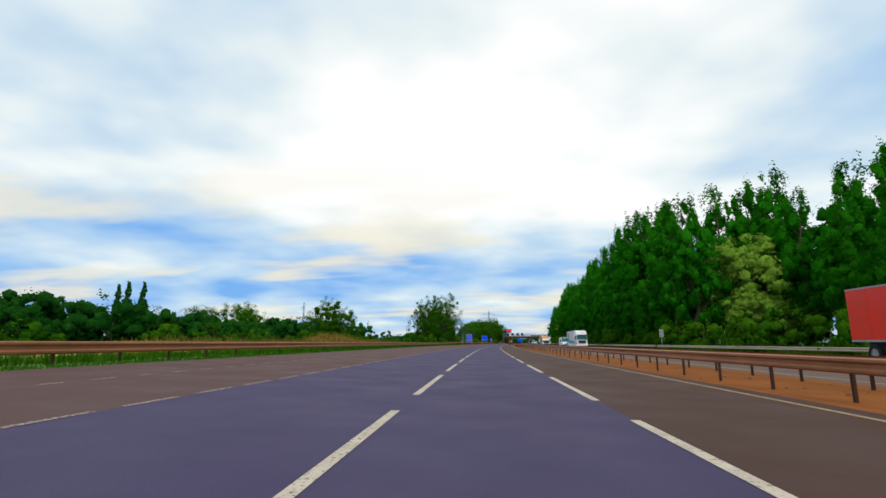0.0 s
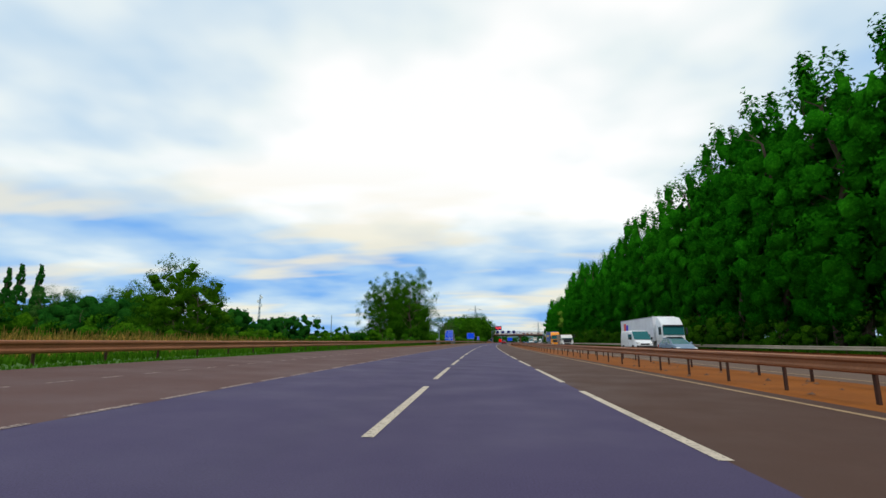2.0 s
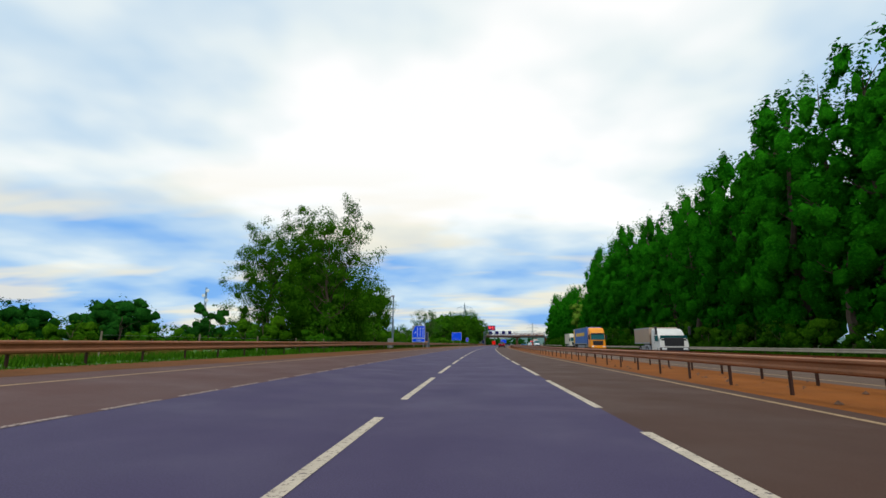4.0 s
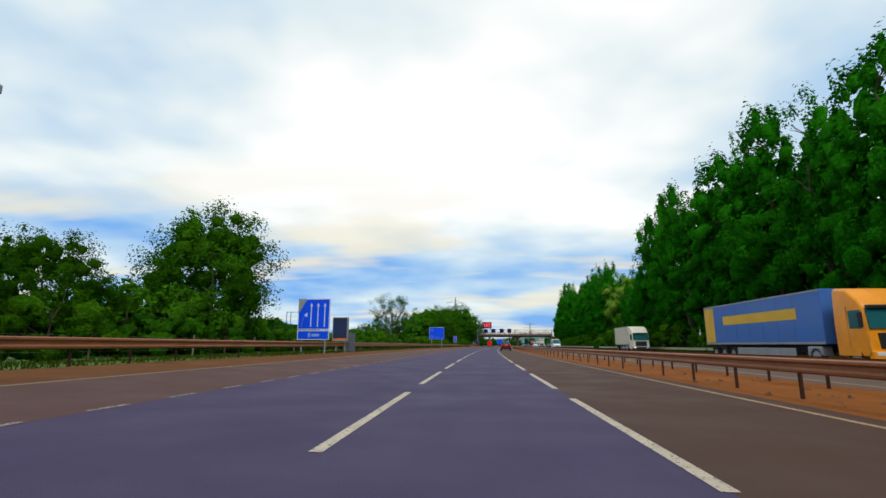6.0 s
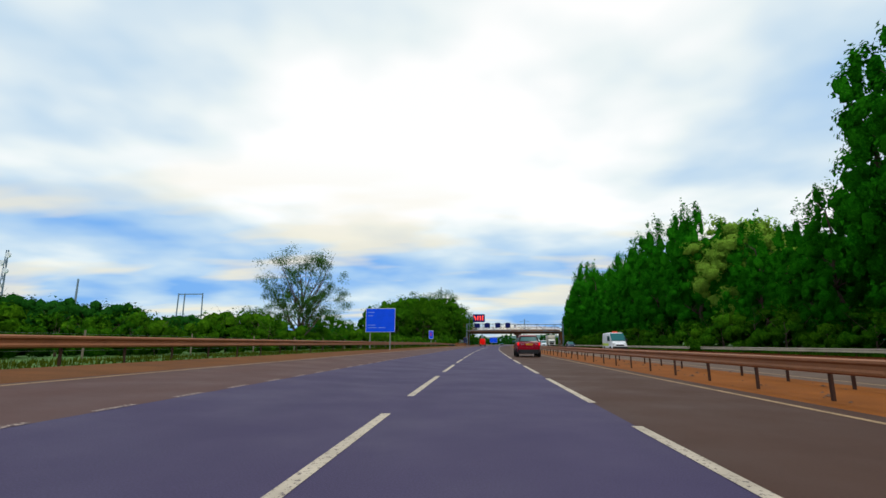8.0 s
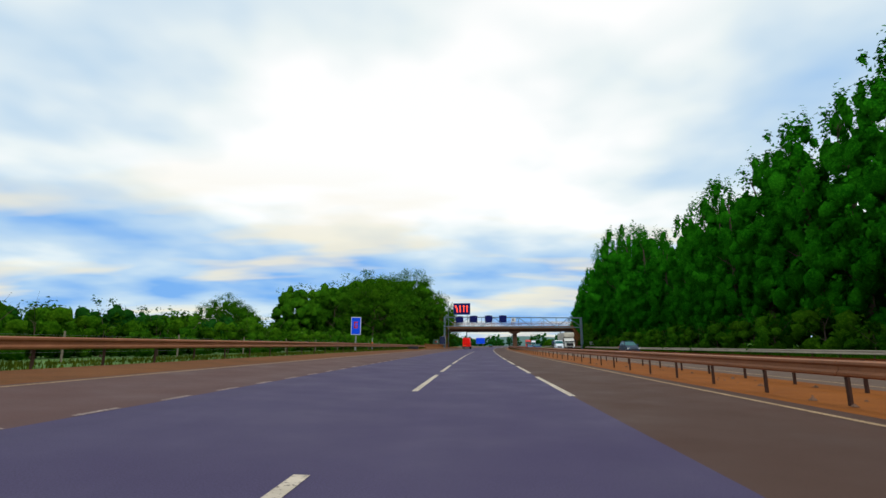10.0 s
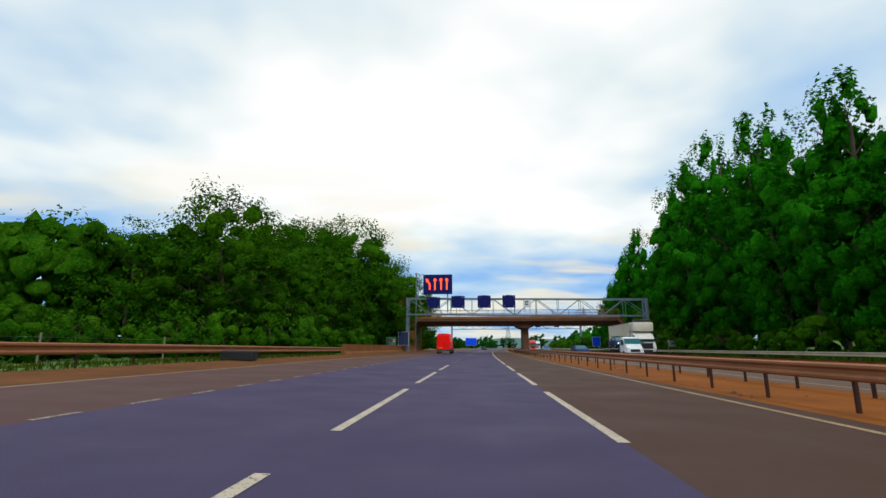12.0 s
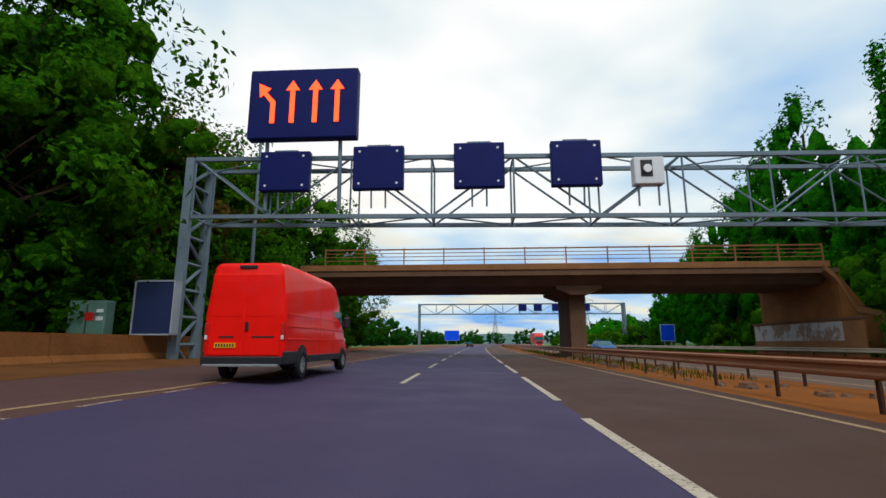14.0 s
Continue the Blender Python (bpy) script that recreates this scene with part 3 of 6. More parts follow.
for dx in (-1.6, 1.6):
    g = G()
    g.tube((dx, 0.4, 0), (dx, 0.6, -3.0), 0.09, 8)
    part("mount", g, M_GANTRY, vms)
cam_box = panel(gantry, "camera_box", 7.2, 8.4, 439.6, 7.45, 8.6, 0.5, M_WHITE, "pale camera housing", 0.04)
g = G()
g.box(-0.35, 0.12, -0.02, 0.0, 0.3, 1.0)
part("dark_plate", g, M_BLACK, cam_box)
g = G()
g.tube((-0.1, -0.12, 0.62), (-0.1, 0.0, 0.62), 0.17, 16)
part("lens", g, M_LAMP, cam_box)
for dx in (-0.4, 0.4):
    part("bracket", G().tube((dx, 0.25, 0.0), (dx, 0.3, -0.85), 0.04, 6), M_GANTRY, cam_box)

# mast beside the gantry
mast = empty("camera_mast", "slim grey camera mast behind the gantry leg", "mast")
g = G()
g.tube(W(-11.0, 445, 0.4), W(-11.0, 445, 13.6), 0.11, 10, 0.07)
part("pole", g, M_GANTRY, mast)
g = G()
g.box(-0.2, 0.2, -0.25, 0.25, 0, 0.4, bevel=0.05)
part("camera_head", g, M_GREYBACK, mast).matrix_basis = Wm(-11.0, 445, 13.6)

# second gantry further on
gantry_far = empty("sign_gantry", "grey steel lattice gantry further along with small lane signals", "gantry")
g = G()
truss(g, -11.2, 29.4, 520.0, 521.4, 6.9, 8.9, 12, 0.08)
part("truss", g, M_GANTRY, gantry_far)
for u in (-11.3, 29.5):
    g = G()
    leg(g, u, 520.0, 521.4, -0.1, 9.0, 0.18, 8)
    part("leg", g, M_GANTRY, gantry_far)
for u in (9.6, 12.6, 16.2, 22.0):
    panel(gantry_far, "lane_signal", u - 0.8, u + 0.8, 519.5, 7.4, 8.8, 0.35, M_SIGNAL, "switched-off dark lane signal box")

# ---- road bridge over the motorway ----
bridge = empty("road_bridge", "stained concrete bridge with steel parapet over the motorway", "bridge")
B0, B1 = 457.5, 467.0


def across(profile, u0, u1):
    """Extrudes a profile of (s, z) across the road."""
    g = G()
    g.loft([[W(u, q, z) for q, z in profile] for u in steps(u0, u1, 4.0)])
    return g


# deck, edge girders, pier and pier cap are darker than the edge beams
part("deck", across([(B0, 6.2), (B0 + 0.5, 6.15), (B0 + 1.2, 5.5), (B1 - 1.2, 5.5), (B1 - 0.5, 6.15), (B1, 6.2), (B1, 6.55), (B0, 6.55)], -13.6, 27.35), M_DARK_CONC, bridge, "darker mottled concrete deck")
for s in (B0, B1):
    k = -1 if s == B0 else 1
    part("fascia", across([(s + 0.12 * k, 6.62), (s - 0.3 * k, 6.62), (s - 0.3 * k, 7.1), (s + 0.12 * k, 7.07)], -12.9, 26.7), M_CONC, bridge, "pale concrete edge beam")
    part("edge_girder", across([(s + 0.03 * k, 6.18), (s - 0.3 * k, 6.18), (s - 0.3 * k, 6.617), (s + 0.03 * k, 6.617)], -12.9, 26.7), M_DARK_CONC, bridge, "darker concrete girder under the edge beam")
    rail = part("parapet_rail", across([(s - 0.13 * k, 8.25), (s - 0.04 * k, 8.25), (s - 0.04 * k, 8.35), (s - 0.13 * k, 8.35)], -11.0, 26.4), M_STEEL, bridge)
    for z in (7.4, 7.7, 7.98):
        part("parapet_rail", across([(s - 0.11 * k, z), (s - 0.06 * k, z), (s - 0.06 * k, z + 0.05), (s - 0.11 * k, z + 0.05)], -11.0, 26.4), M_STEEL, bridge)
    pg = G().box(-0.04, 0.04, -0.05, 0.05, 0, 1.35).mesh("parapet_post", M_STEEL)
    for u in steps(-11.0, 26.4, 3.1):
        ob = new("parapet_post", pg)
        ob.parent = bridge
        ob.matrix_basis = Wm(u, s - 0.08 * k, 7.05)
part("pier", across([(B0 + 2.0, -0.2), (B1 - 2.0, -0.2), (B1 - 2.0, 4.95), (B0 + 2.0, 4.95)], 8.15, 9.35), M_DARK_CONC, bridge, "plain concrete pier in the central reserve")
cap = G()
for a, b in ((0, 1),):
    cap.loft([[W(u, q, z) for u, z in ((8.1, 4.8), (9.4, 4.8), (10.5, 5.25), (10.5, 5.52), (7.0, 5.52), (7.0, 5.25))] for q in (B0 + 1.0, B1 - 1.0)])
part("pier_cap", cap, M_DARK_CONC, bridge)
# abutments: an upright face beside the carriageway and steep sloping wings at both corners
for side, u_in in ((-1, -13.1), (1, 26.9)):
    g = G()
    g.loft([[W(u_in + side * du, q, z) for du, z in ((0.0, 6.2), (0.5, 6.2), (2.6, 2.9), (2.6, -0.2), (0.0, -0.2))] for q in (B0 + 0.3, B1 - 0.3)])
    part("abutment", g, M_WALL, bridge, "brown stained concrete abutment")
    wing = ((-0.75, 6.3), (-0.1, 5.65), (0.95, 3.35), (2.7, 2.95))
    for q0, q1 in ((B0 - 0.3, B0 + 0.26), (B1 - 0.26, B1 + 0.3)):
        g = G()
        g.loft([[W(u_in + side * max(du, 0.0), q, z) for q, z in ((q0, -0.2), (q1, -0.2), (q1, zt), (q0, zt))] for du, zt in wing[1:]])
        part("wing_wall", g, M_WALL, bridge, "stained concrete wing wall")
        g = G()
        g.loft([[W(u_in + side * du, q, zt + dz) for q, dz in ((q0 - 0.06, -0.02), (q1 + 0.06, -0.02), (q1 + 0.06, 0.42), (q0 - 0.06, 0.42))] for du, zt in wing])
        part("wing_coping", g, M_CONC, bridge, "orange-brown concrete coping")
    # earth bank that carries the road up to the bridge
    g = G()
    us = [u_in + side * d for d in (2.5, 8, 20, 45, 80)]
    g.v = [tuple(W(u, q, z - k * 0.3)) for k, u in enumerate(us) for q, z in ((B0 - 5, -0.1), (B0 + 1.0, 3.4), (B1 - 1.0, 3.4), (B1 + 5, -0.1))]
    g.f = [(k * 4 + i, k * 4 + i + 1, k * 4 + i + 5, k * 4 + i + 4) for k in range(4) for i in range(3)] + [(0, 1, 2, 3)]
    tagged(part("embankment", g, M_GRASS), "overgrown earth bank behind the bridge end", "bank", kind="structure")
# the painted lower part of the far abutment
low = empty("retaining_wall", "low brown concrete wall with worn white paint under the bridge", "wall")
part("wall", across([(455.2, -0.1), (468.6, -0.1), (468.6, 2.7), (455.2, 2.78)], 26.78, 26.89), M_CONC, low)
part("coping", across([(455.1, 2.78), (468.7, 2.7), (468.7, 2.86), (455.1, 2.94)], 26.7, 26.92), M_DARK_CONC, low, "dark mottled coping")
chalk = Mat("flaking_white_paint", (0.4, 0.38, 0.36), 0.85)
chalk.base(chalk.mix(0.25, chalk.ramp(chalk.noise(0.55, 6.0, 0.7), [(0.47, (0.2, 0.11, 0.06)), (0.53, (0.42, 0.42, 0.44))]), chalk.ramp(chalk.noise(7.0), [(0.3, (0.1, 0.08, 0.07)), (0.7, (0.5, 0.48, 0.46))])))
part("paint_patch", across([(457.2, 1.3), (468.5, 1.3), (468.5, 2.62), (457.2, 2.66)], 26.768, 26.779), chalk.m, low, "flaking white paint")

# ---- roadside signs ----


def sign_face(parent, u0, u1, s, z0, z1, mat, name="face", border=0.07, turn=0.0, label=""):
    w, h = u1 - u0, z1 - z0
    g = G().box(-w / 2, w / 2, 0, 0.05, 0, h, bevel=0.02)
    plate = part("plate", g, M_GREYBACK, parent)
    plate.matrix_basis = Wm((u0 + u1) / 2, s, z0, turn)
    g = G()
    g.box(-w / 2 + 0.02, w / 2 - 0.02, -0.006, -0.001, 0.02, h - 0.02)
    part("border", g, M_WHITE, plate)
    g = G()
    g.box(-w / 2 + border, w / 2 - border, -0.012, -0.006, border, h - border)
    part(name, g, mat, plate, label)
    return plate


def bars(plate, rows, mat=None, z=-0.018):
    g = G()
    for x0, x1, z0, z1 in rows:
        g.box(x0, x1, z, -0.012, z0, z1)
    part("lettering", g, mat or M_WHITE, plate, "unreadable white lettering as bars")


def arrow(g, x, z0, z1, w=0.12, head=0.34):
    g.box(x - w / 2, x + w / 2, -0.018, -0.012, z0, z1 - head * 0.8)
    g.add([(x - head / 2, -0.018, z1 - head), (x + head / 2, -0.018, z1 - head), (x, -0.018, z1), (x - head / 2, -0.012, z1 - head), (x + head / 2, -0.012, z1 - head), (x, -0.012, z1)],
          [(0, 1, 2), (5, 4, 3), (0, 3, 4, 1), (1, 4, 5, 2), (2, 5, 3, 0)])


def posts(parent, us, s, z, top):
    for u in us:
        g = G()
        g.tube((0, 0, 0), (0, 0, top - z), 0.07, 10)
        part("post", g, M_GREYBACK, parent).matrix_basis = Wm(u, s + 0.12, z)


lane_sign = empty("lane_sign", "blue motorway sign with white arrows of joining lanes", "road sign")
up = sign_face(lane_sign, -14.35, -11.75, 218.0, 2.3, 4.75, M_BLUE, label="blue face")
g = G()
tri = ((-1.27, 2.42), (-1.27, 1.25), (-0.6, 2.42))
g.add([(x, y, z) for y in (-0.017, -0.011) for x, z in tri], [(0, 1, 2), (5, 4, 3), (0, 3, 4, 1), (1, 4, 5, 2), (2, 5, 3, 0)])
part("grey_corner", g, M_GREYBACK, up, "plain grey corner beside the joining lane")
for x in (-0.22, 0.33, 0.88):
    g = G()
    arrow(g, x, 0.22, 2.1, 0.085, 0.26)
    part("arrow", g, M_ARROW, up, "pale lane arrow")
g = G()
g.beam((-0.95, -0.015, 0.22), (-0.9, -0.015, 0.8), 0.006, 0.085, up=(0, 1, 0))
g.beam((-0.9, -0.015, 0.76), (-0.68, -0.015, 1.12), 0.006, 0.085, up=(0, 1, 0))
g.add([(x, y, z) for y in (-0.018, -0.012) for x, z in ((-0.8, 1.12), (-0.52, 0.98), (-0.53, 1.36))], [(0, 1, 2), (5, 4, 3), (0, 3, 4, 1), (1, 4, 5, 2), (2, 5, 3, 0)])
part("arrow", g, M_ARROW, up, "pale bent arrow of the joining lane")
g = G()
g.beam((-1.25, -0.02, 1.25), (-0.6, -0.02, 2.38), 0.006, 0.06, up=(0, 1, 0))
part("border", g, M_ARROW, up, "pale slanting edge line")
lowp = sign_face(lane_sign, -14.35, -11.75, 218.0, 1.5, 2.26, M_BLUE, label="blue distance plate")
bars(lowp, [(-0.4, -0.22, 0.22, 0.55), (-0.12, 0.5, 0.27, 0.48)], M_PALEBLUE)
posts(lane_sign, (-14.0, -12.1), 218.0, 0.35, 4.7)

board = empty("message_board", "dark switched-off roadside message board with an orange strip at its foot", "road sign")
pb = panel(board, "board", -13.15, -11.87, 223.4, 1.48, 3.5, 0.36, M_DARKPANEL, "dark blank display", 0.04)
g = G()
g.box(-0.68, -0.63, -0.05, 0.4, -0.02, 2.08)
g.box(0.63, 0.68, -0.05, 0.4, -0.02, 2.08)
g.box(-0.63, 0.63, -0.05, 0.4, 2.01, 2.08)
g.box(-0.63, 0.63, -0.05, 0.4, -0.02, 0.07)
part("frame", g, M_GREYBACK, pb)
g = G()
g.box(-0.61, 0.61, -0.03, -0.004, 0.08, 0.22)
part("strip", g, worn("orange_strip", (0.75, 0.2, 0.02), 0.5), pb, "orange strip")
g = G()
for x in (-0.4, 0.4):
    g.beam((x, 0.3, -1.1), (x, 0.3, 1.6), 0.09, 0.09)
    g.beam((x, 1.0, -1.1), (x, 0.36, 1.55), 0.06, 0.06)
    g.beam((x, 0.34, 0.8), (x, 0.56, 0.8), 0.05, 0.05)
part("stand", g, M_GREYBACK, pb)
cabinet2 = empty("roadside_cabinet", "small grey steel roadside cabinet", "cabinet")
g = G().box(-0.44, 0.44, -0.25, 0.25, 0, 1.75, bevel=0.04).box(-0.47, 0.47, -0.28, 0.28, 1.74, 1.8, bevel=0.015)
part("body", g, worn("dark_cabinet", (0.1, 0.12, 0.16), 0.55, big=1.2), cabinet2).matrix_basis = Wm(-12.4, 226.4, 0.45)

info_sign = empty("direction_sign", "large plain blue motorway sign on two posts", "road sign")
pl = sign_face(info_sign, -13.95, -10.4, 297.4, 2.45, 5.25, M_BLUE, border=0.05, label="blue face")
bars(pl, [(-1.5, -0.4, 0.5, 0.56), (-0.2, 0.6, 0.5, 0.56), (-1.5, -0.6, 0.8, 0.86), (-1.5, -0.9, 1.9, 1.96), (-1.5, -0.7, 2.3, 2.36)], M_PALEBLUE)
posts(info_sign, (-13.4, -11.0), 297.4, 0.35, 5.0)

mark_sign = empty("blue_sign", "small upright blue sign with a red symbol", "road sign")
pl = sign_face(mark_sign, -13.6, -12.5, 352.0, 2.2, 4.1, M_BLUE, label="blue face")
g = G()
for x0, x1, z0, z1 in ((-0.22, 0.2, 1.25, 1.4), (-0.22, -0.1, 0.7, 1.4), (-0.2, 0.2, 0.7, 0.84), (0.08, 0.2, 0.7, 1.1)):
    g.box(x0, x1, -0.018, -0.012, z0, z1)
part("symbol", g, worn("sign_red", (0.6, 0.03, 0.02), 0.5), pl, "red symbol")
posts(mark_sign, (-13.05,), 352.0, 0.35, 4.0)

far_sign = empty("direction_sign", "large plain blue motorway sign beyond the bridge", "road sign")
sign_face(far_sign, -12.6, -6.9 - 0.6, 590.0, 2.0, 5.4, M_BLUE, border=0.05, label="blue face")
posts(far_sign, (-11.6, -8.6), 590.0, 0.2, 5.2)
verge_sign = empty("verge_marker", "small grey marker sign on a post in the far verge", "road sign")
pl = sign_face(verge_sign, 26.9, 27.5, 81.3, 2.0, 3.2, M_GREYBACK, border=0.04, label="plain grey face")
posts(verge_sign, (27.2,), 81.3, 0.0, 3.1)
dir_r = empty("direction_sign", "blue sign in the bushes of the far verge", "road sign")
sign_face(dir_r, 29.2, 31.4, 500.0, 1.4, 4.0, M_BLUE, label="blue face")
posts(dir_r, (29.8, 30.8), 500.0, 0.0, 3.9)

# camera pole
pole = empty("camera_pole", "tall grey camera pole with a thicker foot and a steel cabinet", "pole")
g = G()
g.tube(W(-12.95, 191.2, 0.4), W(-12.95, 191.2, 4.7), 0.14, 12)
g.tube(W(-12.95, 191.2, 4.7), W(-12.95, 191.2, 7.9), 0.085, 12, 0.07)
part("shaft", g, M_GANTRY, pole)
g = G()
g.box(-0.35, 0.15, -0.16, 0.16, 0, 0.28, bevel=0.04)
part("camera_head", g, M_GREYBACK, pole).matrix_basis = Wm(-12.95, 191.2, 7.9)
g = G()
g.box(-0.5, 0.28, -0.25, 0.25, 0, 1.5, bevel=0.04)
part("cabinet", g, M_GREYBACK, pole, "grey steel cabinet").matrix_basis = Wm(-13.1, 191.0, 0.42)

# green cabinet and framed board behind the wall
cab = empty("roadside_cabinet", "green steel equipment cabinet behind the concrete wall", "cabinet")
M_GREEN = worn("cabinet_green", (0.1, 0.2, 0.17), 0.5, big=1.5)
g = G().box(-0.68, 0.8, -0.25, 0.25, 0, 2.25, bevel=0.04)
body = part("body", g, M_GREEN, cab)
body.matrix_basis = Wm(-14.0, 438.2, 0.45)
g = G().box(0.05, 0.09, -0.265, -0.25, 0.1, 2.1)
part("door_seam", g, M_BLACK, body)
for x0, x1, z0, z1, m in ((0.45, 0.72, 1.2, 1.35, M_WHITE), (0.45, 0.72, 1.5, 1.62, M_WHITE), (0.0, 0.35, 1.2, 1.5, M_TAIL_OFF)):
    part("label_plate", G().box(x0, x1, -0.265, -0.251, z0 + 0.3, z1 + 0.3), m, body)
fb = empty("framed_board", "dark blank board in a pale frame standing on the concrete wall", "board")
g = G().box(-0.78, 0.78, 0, 0.4, 0, 2.05)
fbb = part("board", g, M_DARKPANEL, fb)
fbb.matrix_basis = Wm(-12.1, 439.05, 1.48)
g = G()
for x in (-0.84, 0.785):
    g.box(x, x + 0.055, -0.04, 0.44, -0.05, 2.11)
g.box(-0.84, 0.84, -0.04, 0.44, 2.055, 2.115)
g.box(-0.84, 0.84, -0.04, 0.44, -0.06, -0.005)
part("frame", g, worn("frame_pale", (0.33, 0.38, 0.44), 0.5), fbb)
for x in (-0.6, 0.6):
    part("brace", G().beam((x, 0.38, 1.2), (x - 0.25, 1.0, -0.95), 0.06, 0.06), M_GREYBACK, fbb)

# marker post behind the rail, small cabinet in the far verge
marker = empty("marker_post", "short grey marker post with an orange foot behind the rail", "post")
part("post", G().box(-0.05, 0.05, -0.04, 0.04, 0, 1.5, bevel=0.015), M_GREYBACK, marker).matrix_basis = Wm(-13.1, 360.2, 0.45)
part("foot_band", G().box(-0.07, 0.07, -0.055, 0.055, 0.75, 1.05, bevel=0.02), worn("marker_orange", (0.6, 0.1, 0.02), 0.5), marker, "orange band").matrix_basis = Wm(-13.1, 360.2, 0.45)
cabinet3 = empty("roadside_cabinet", "grey steel equipment cabinet in the far verge", "cabinet")
body = part("body", G().box(-0.75, 0.75, -0.35, 0.35, 0, 2.1, bevel=0.04), M_GREYBACK, cabinet3)
body.matrix_basis = Wm(28.2, 435.0, 0.0)
part("door_seam", G().box(-0.015, 0.015, -0.362, -0.349, 0.1, 1.95), M_BLACK, body)


# ---- trees ----
RNG = np.random.default_rng(7)


def envelope(kind, f):
    """Crown radius, as a share of the widest, at a share f of the crown's height."""
    if kind == "poplar":
        return max(0.0, min(1.0, 1.9 * f + 0.45, (1.06 - f) * 1.5 + 0.1))
    if kind == "lombardy":
        return max(0.0, min(1.0, 2.5 * f + 0.4, (1.02 - f) * 2.2))
    if kind == "bush":
        return max(0.05, math.sqrt(max(0.0, 1 - (f * 0.98) ** 2)))
    return max(0.08, math.sqrt(max(0.0, 1 - (2 * f - 0.9) ** 2 / 1.25)))


def ico(level):
    """The corners and triangles of a small round lump."""
    b = bmesh.new()
    bmesh.ops.create_icosphere(b, subdivisions=level, radius=1.0)
    b.verts.index_update()
    v, f = np.array([x.co[:] for x in b.verts]), np.array([[x.index for x in y.verts] for y in b.faces])
    b.free()
    return v, f


LUMPS = {1: ico(1), 2: ico(2)}


def leaf_cloud(kind, h, w, low, clumps, leaves, size, seed, open_=0.0, fine=False, core=1, bulk=(0.28, 0.66)):
    """Small leaves gathered in clumps that fill the outer part of a crown; the dense clumps have a dark ragged core. Gives groups of corners, faces and normals."""
    r = np.random.default_rng(seed)
    cs, depth, high = [], [], []
    lobes = r.uniform(0, math.tau, 5)
    while len(cs) < clumps:
        f = r.uniform(0, 1)
        e = envelope(kind, f)
        if r.uniform() > e + 0.15:
            continue
        a = r.uniform(0, math.tau)
        bump = 1 + 0.22 * math.sin(3 * a + lobes[0] + 5 * f) + 0.15 * math.sin(5 * a + lobes[1] - 9 * f)
        high.append(f)
        depth.append(0.35 + 0.65 * r.uniform() ** 0.5 if f < 0.9 else 1.0)
        d = e * depth[-1] * bump * w / 2
        cs.append((d * math.cos(a), d * math.sin(a), low + (h - low) * f * (1 + 0.05 * r.normal())))
    cs = np.array(cs)
    rad = r.uniform(0.5, 1.15, clumps) * w * {"lombardy": 0.22, "poplar": 0.178, "broad": 0.14, "bush": 0.17}.get(kind, 0.15) * (1 - 0.35 * open_) * (1.15 if bulk[1] > 0.8 else 1.0)
    dense = r.uniform(size=clumps) > open_ * 2.0 * (cs[:, 2] - low) / (h - low)
    rad[~dense] *= 0.68 if core else 1.0
    inner = dense & (np.array(depth) < (0.7 if open_ > 0.4 else 0.99 if kind == "poplar" and not open_ else 0.8 if bulk[1] < 0.8 else 0.97))
    which = r.integers(0, clumps, leaves)
    tall = np.full(clumps, 0.85)
    if kind in ("poplar", "lombardy"):
        # the topmost sprays stand up as narrow spires
        spire = np.clip((np.array(high) - 0.72) / 0.25, 0, 1)
        rad *= 1 - 0.42 * spire
        tall = 1.3 + 1.5 * spire
    n = r.normal(size=(leaves, 3))
    n[:, 2] += 0.35
    n /= np.linalg.norm(n, axis=1)[:, None] + 1e-9
    off = n * (r.uniform(0.35, 1.05 if open_ else 0.9, leaves) * rad[which])[:, None]
    off[:, 2] *= tall[which]
    c = cs[which] + off
    c[:, 2] = np.maximum(c[:, 2], 0.15)
    # each leaf lies roughly on the surface of its clump, and is shaded with the clump's roundness
    axis = np.stack([c[:, 0], c[:, 1], (c[:, 2] - low - 0.45 * (h - low)) * w / (h - low)], 1)
    axis /= np.linalg.norm(axis, axis=1)[:, None] + 1e-9
    turn = n + 0.8 * axis
    turn /= np.linalg.norm(turn, axis=1)[:, None] + 1e-9
    face = turn + 0.3 * r.normal(size=(leaves, 3))
    face /= np.linalg.norm(face, axis=1)[:, None] + 1e-9
    shade = turn + 0.35 * face
    shade /= np.linalg.norm(shade, axis=1)[:, None] + 1e-9
    a = np.cross(face, r.normal(size=(leaves, 3)))
    a /= np.linalg.norm(a, axis=1)[:, None] + 1e-9
    b = np.cross(face, a)
    s = (size * r.uniform(0.55, 1.25, leaves))[:, None]
    if fine:
        v = np.stack([c - a * s, c - b * s * 0.55, c + a * s, c + b * s * 0.55 + face * s * 0.15], 1)
    else:
        v = np.stack([c - a * s, c + a * s * 0.6 - b * s * 0.8, c + a * s * 0.7 + b * s * 0.75], 1)
    k = v.shape[1]
    groups = [(v.reshape(-1, 3), np.arange(k * leaves).reshape(-1, k), np.repeat(shade, k, 0))]
    if core:
        lv, lf = LUMPS[core]
        for i in np.flatnonzero(inner):
            rough = r.uniform(*bulk, (len(lv), 1)) * rad[i] * (1, 1, tall[i])
            p = cs[i] + lv * rough
            p[:, 2] = np.maximum(p[:, 2], 0.1)
            out = np.array((cs[i][0], cs[i][1], (cs[i][2] - low - 0.45 * (h - low)) * w / (h - low)))
            nv = lv + 0.8 * out / (np.linalg.norm(out) + 1e-9) + 0.25 * r.normal(size=lv.shape)
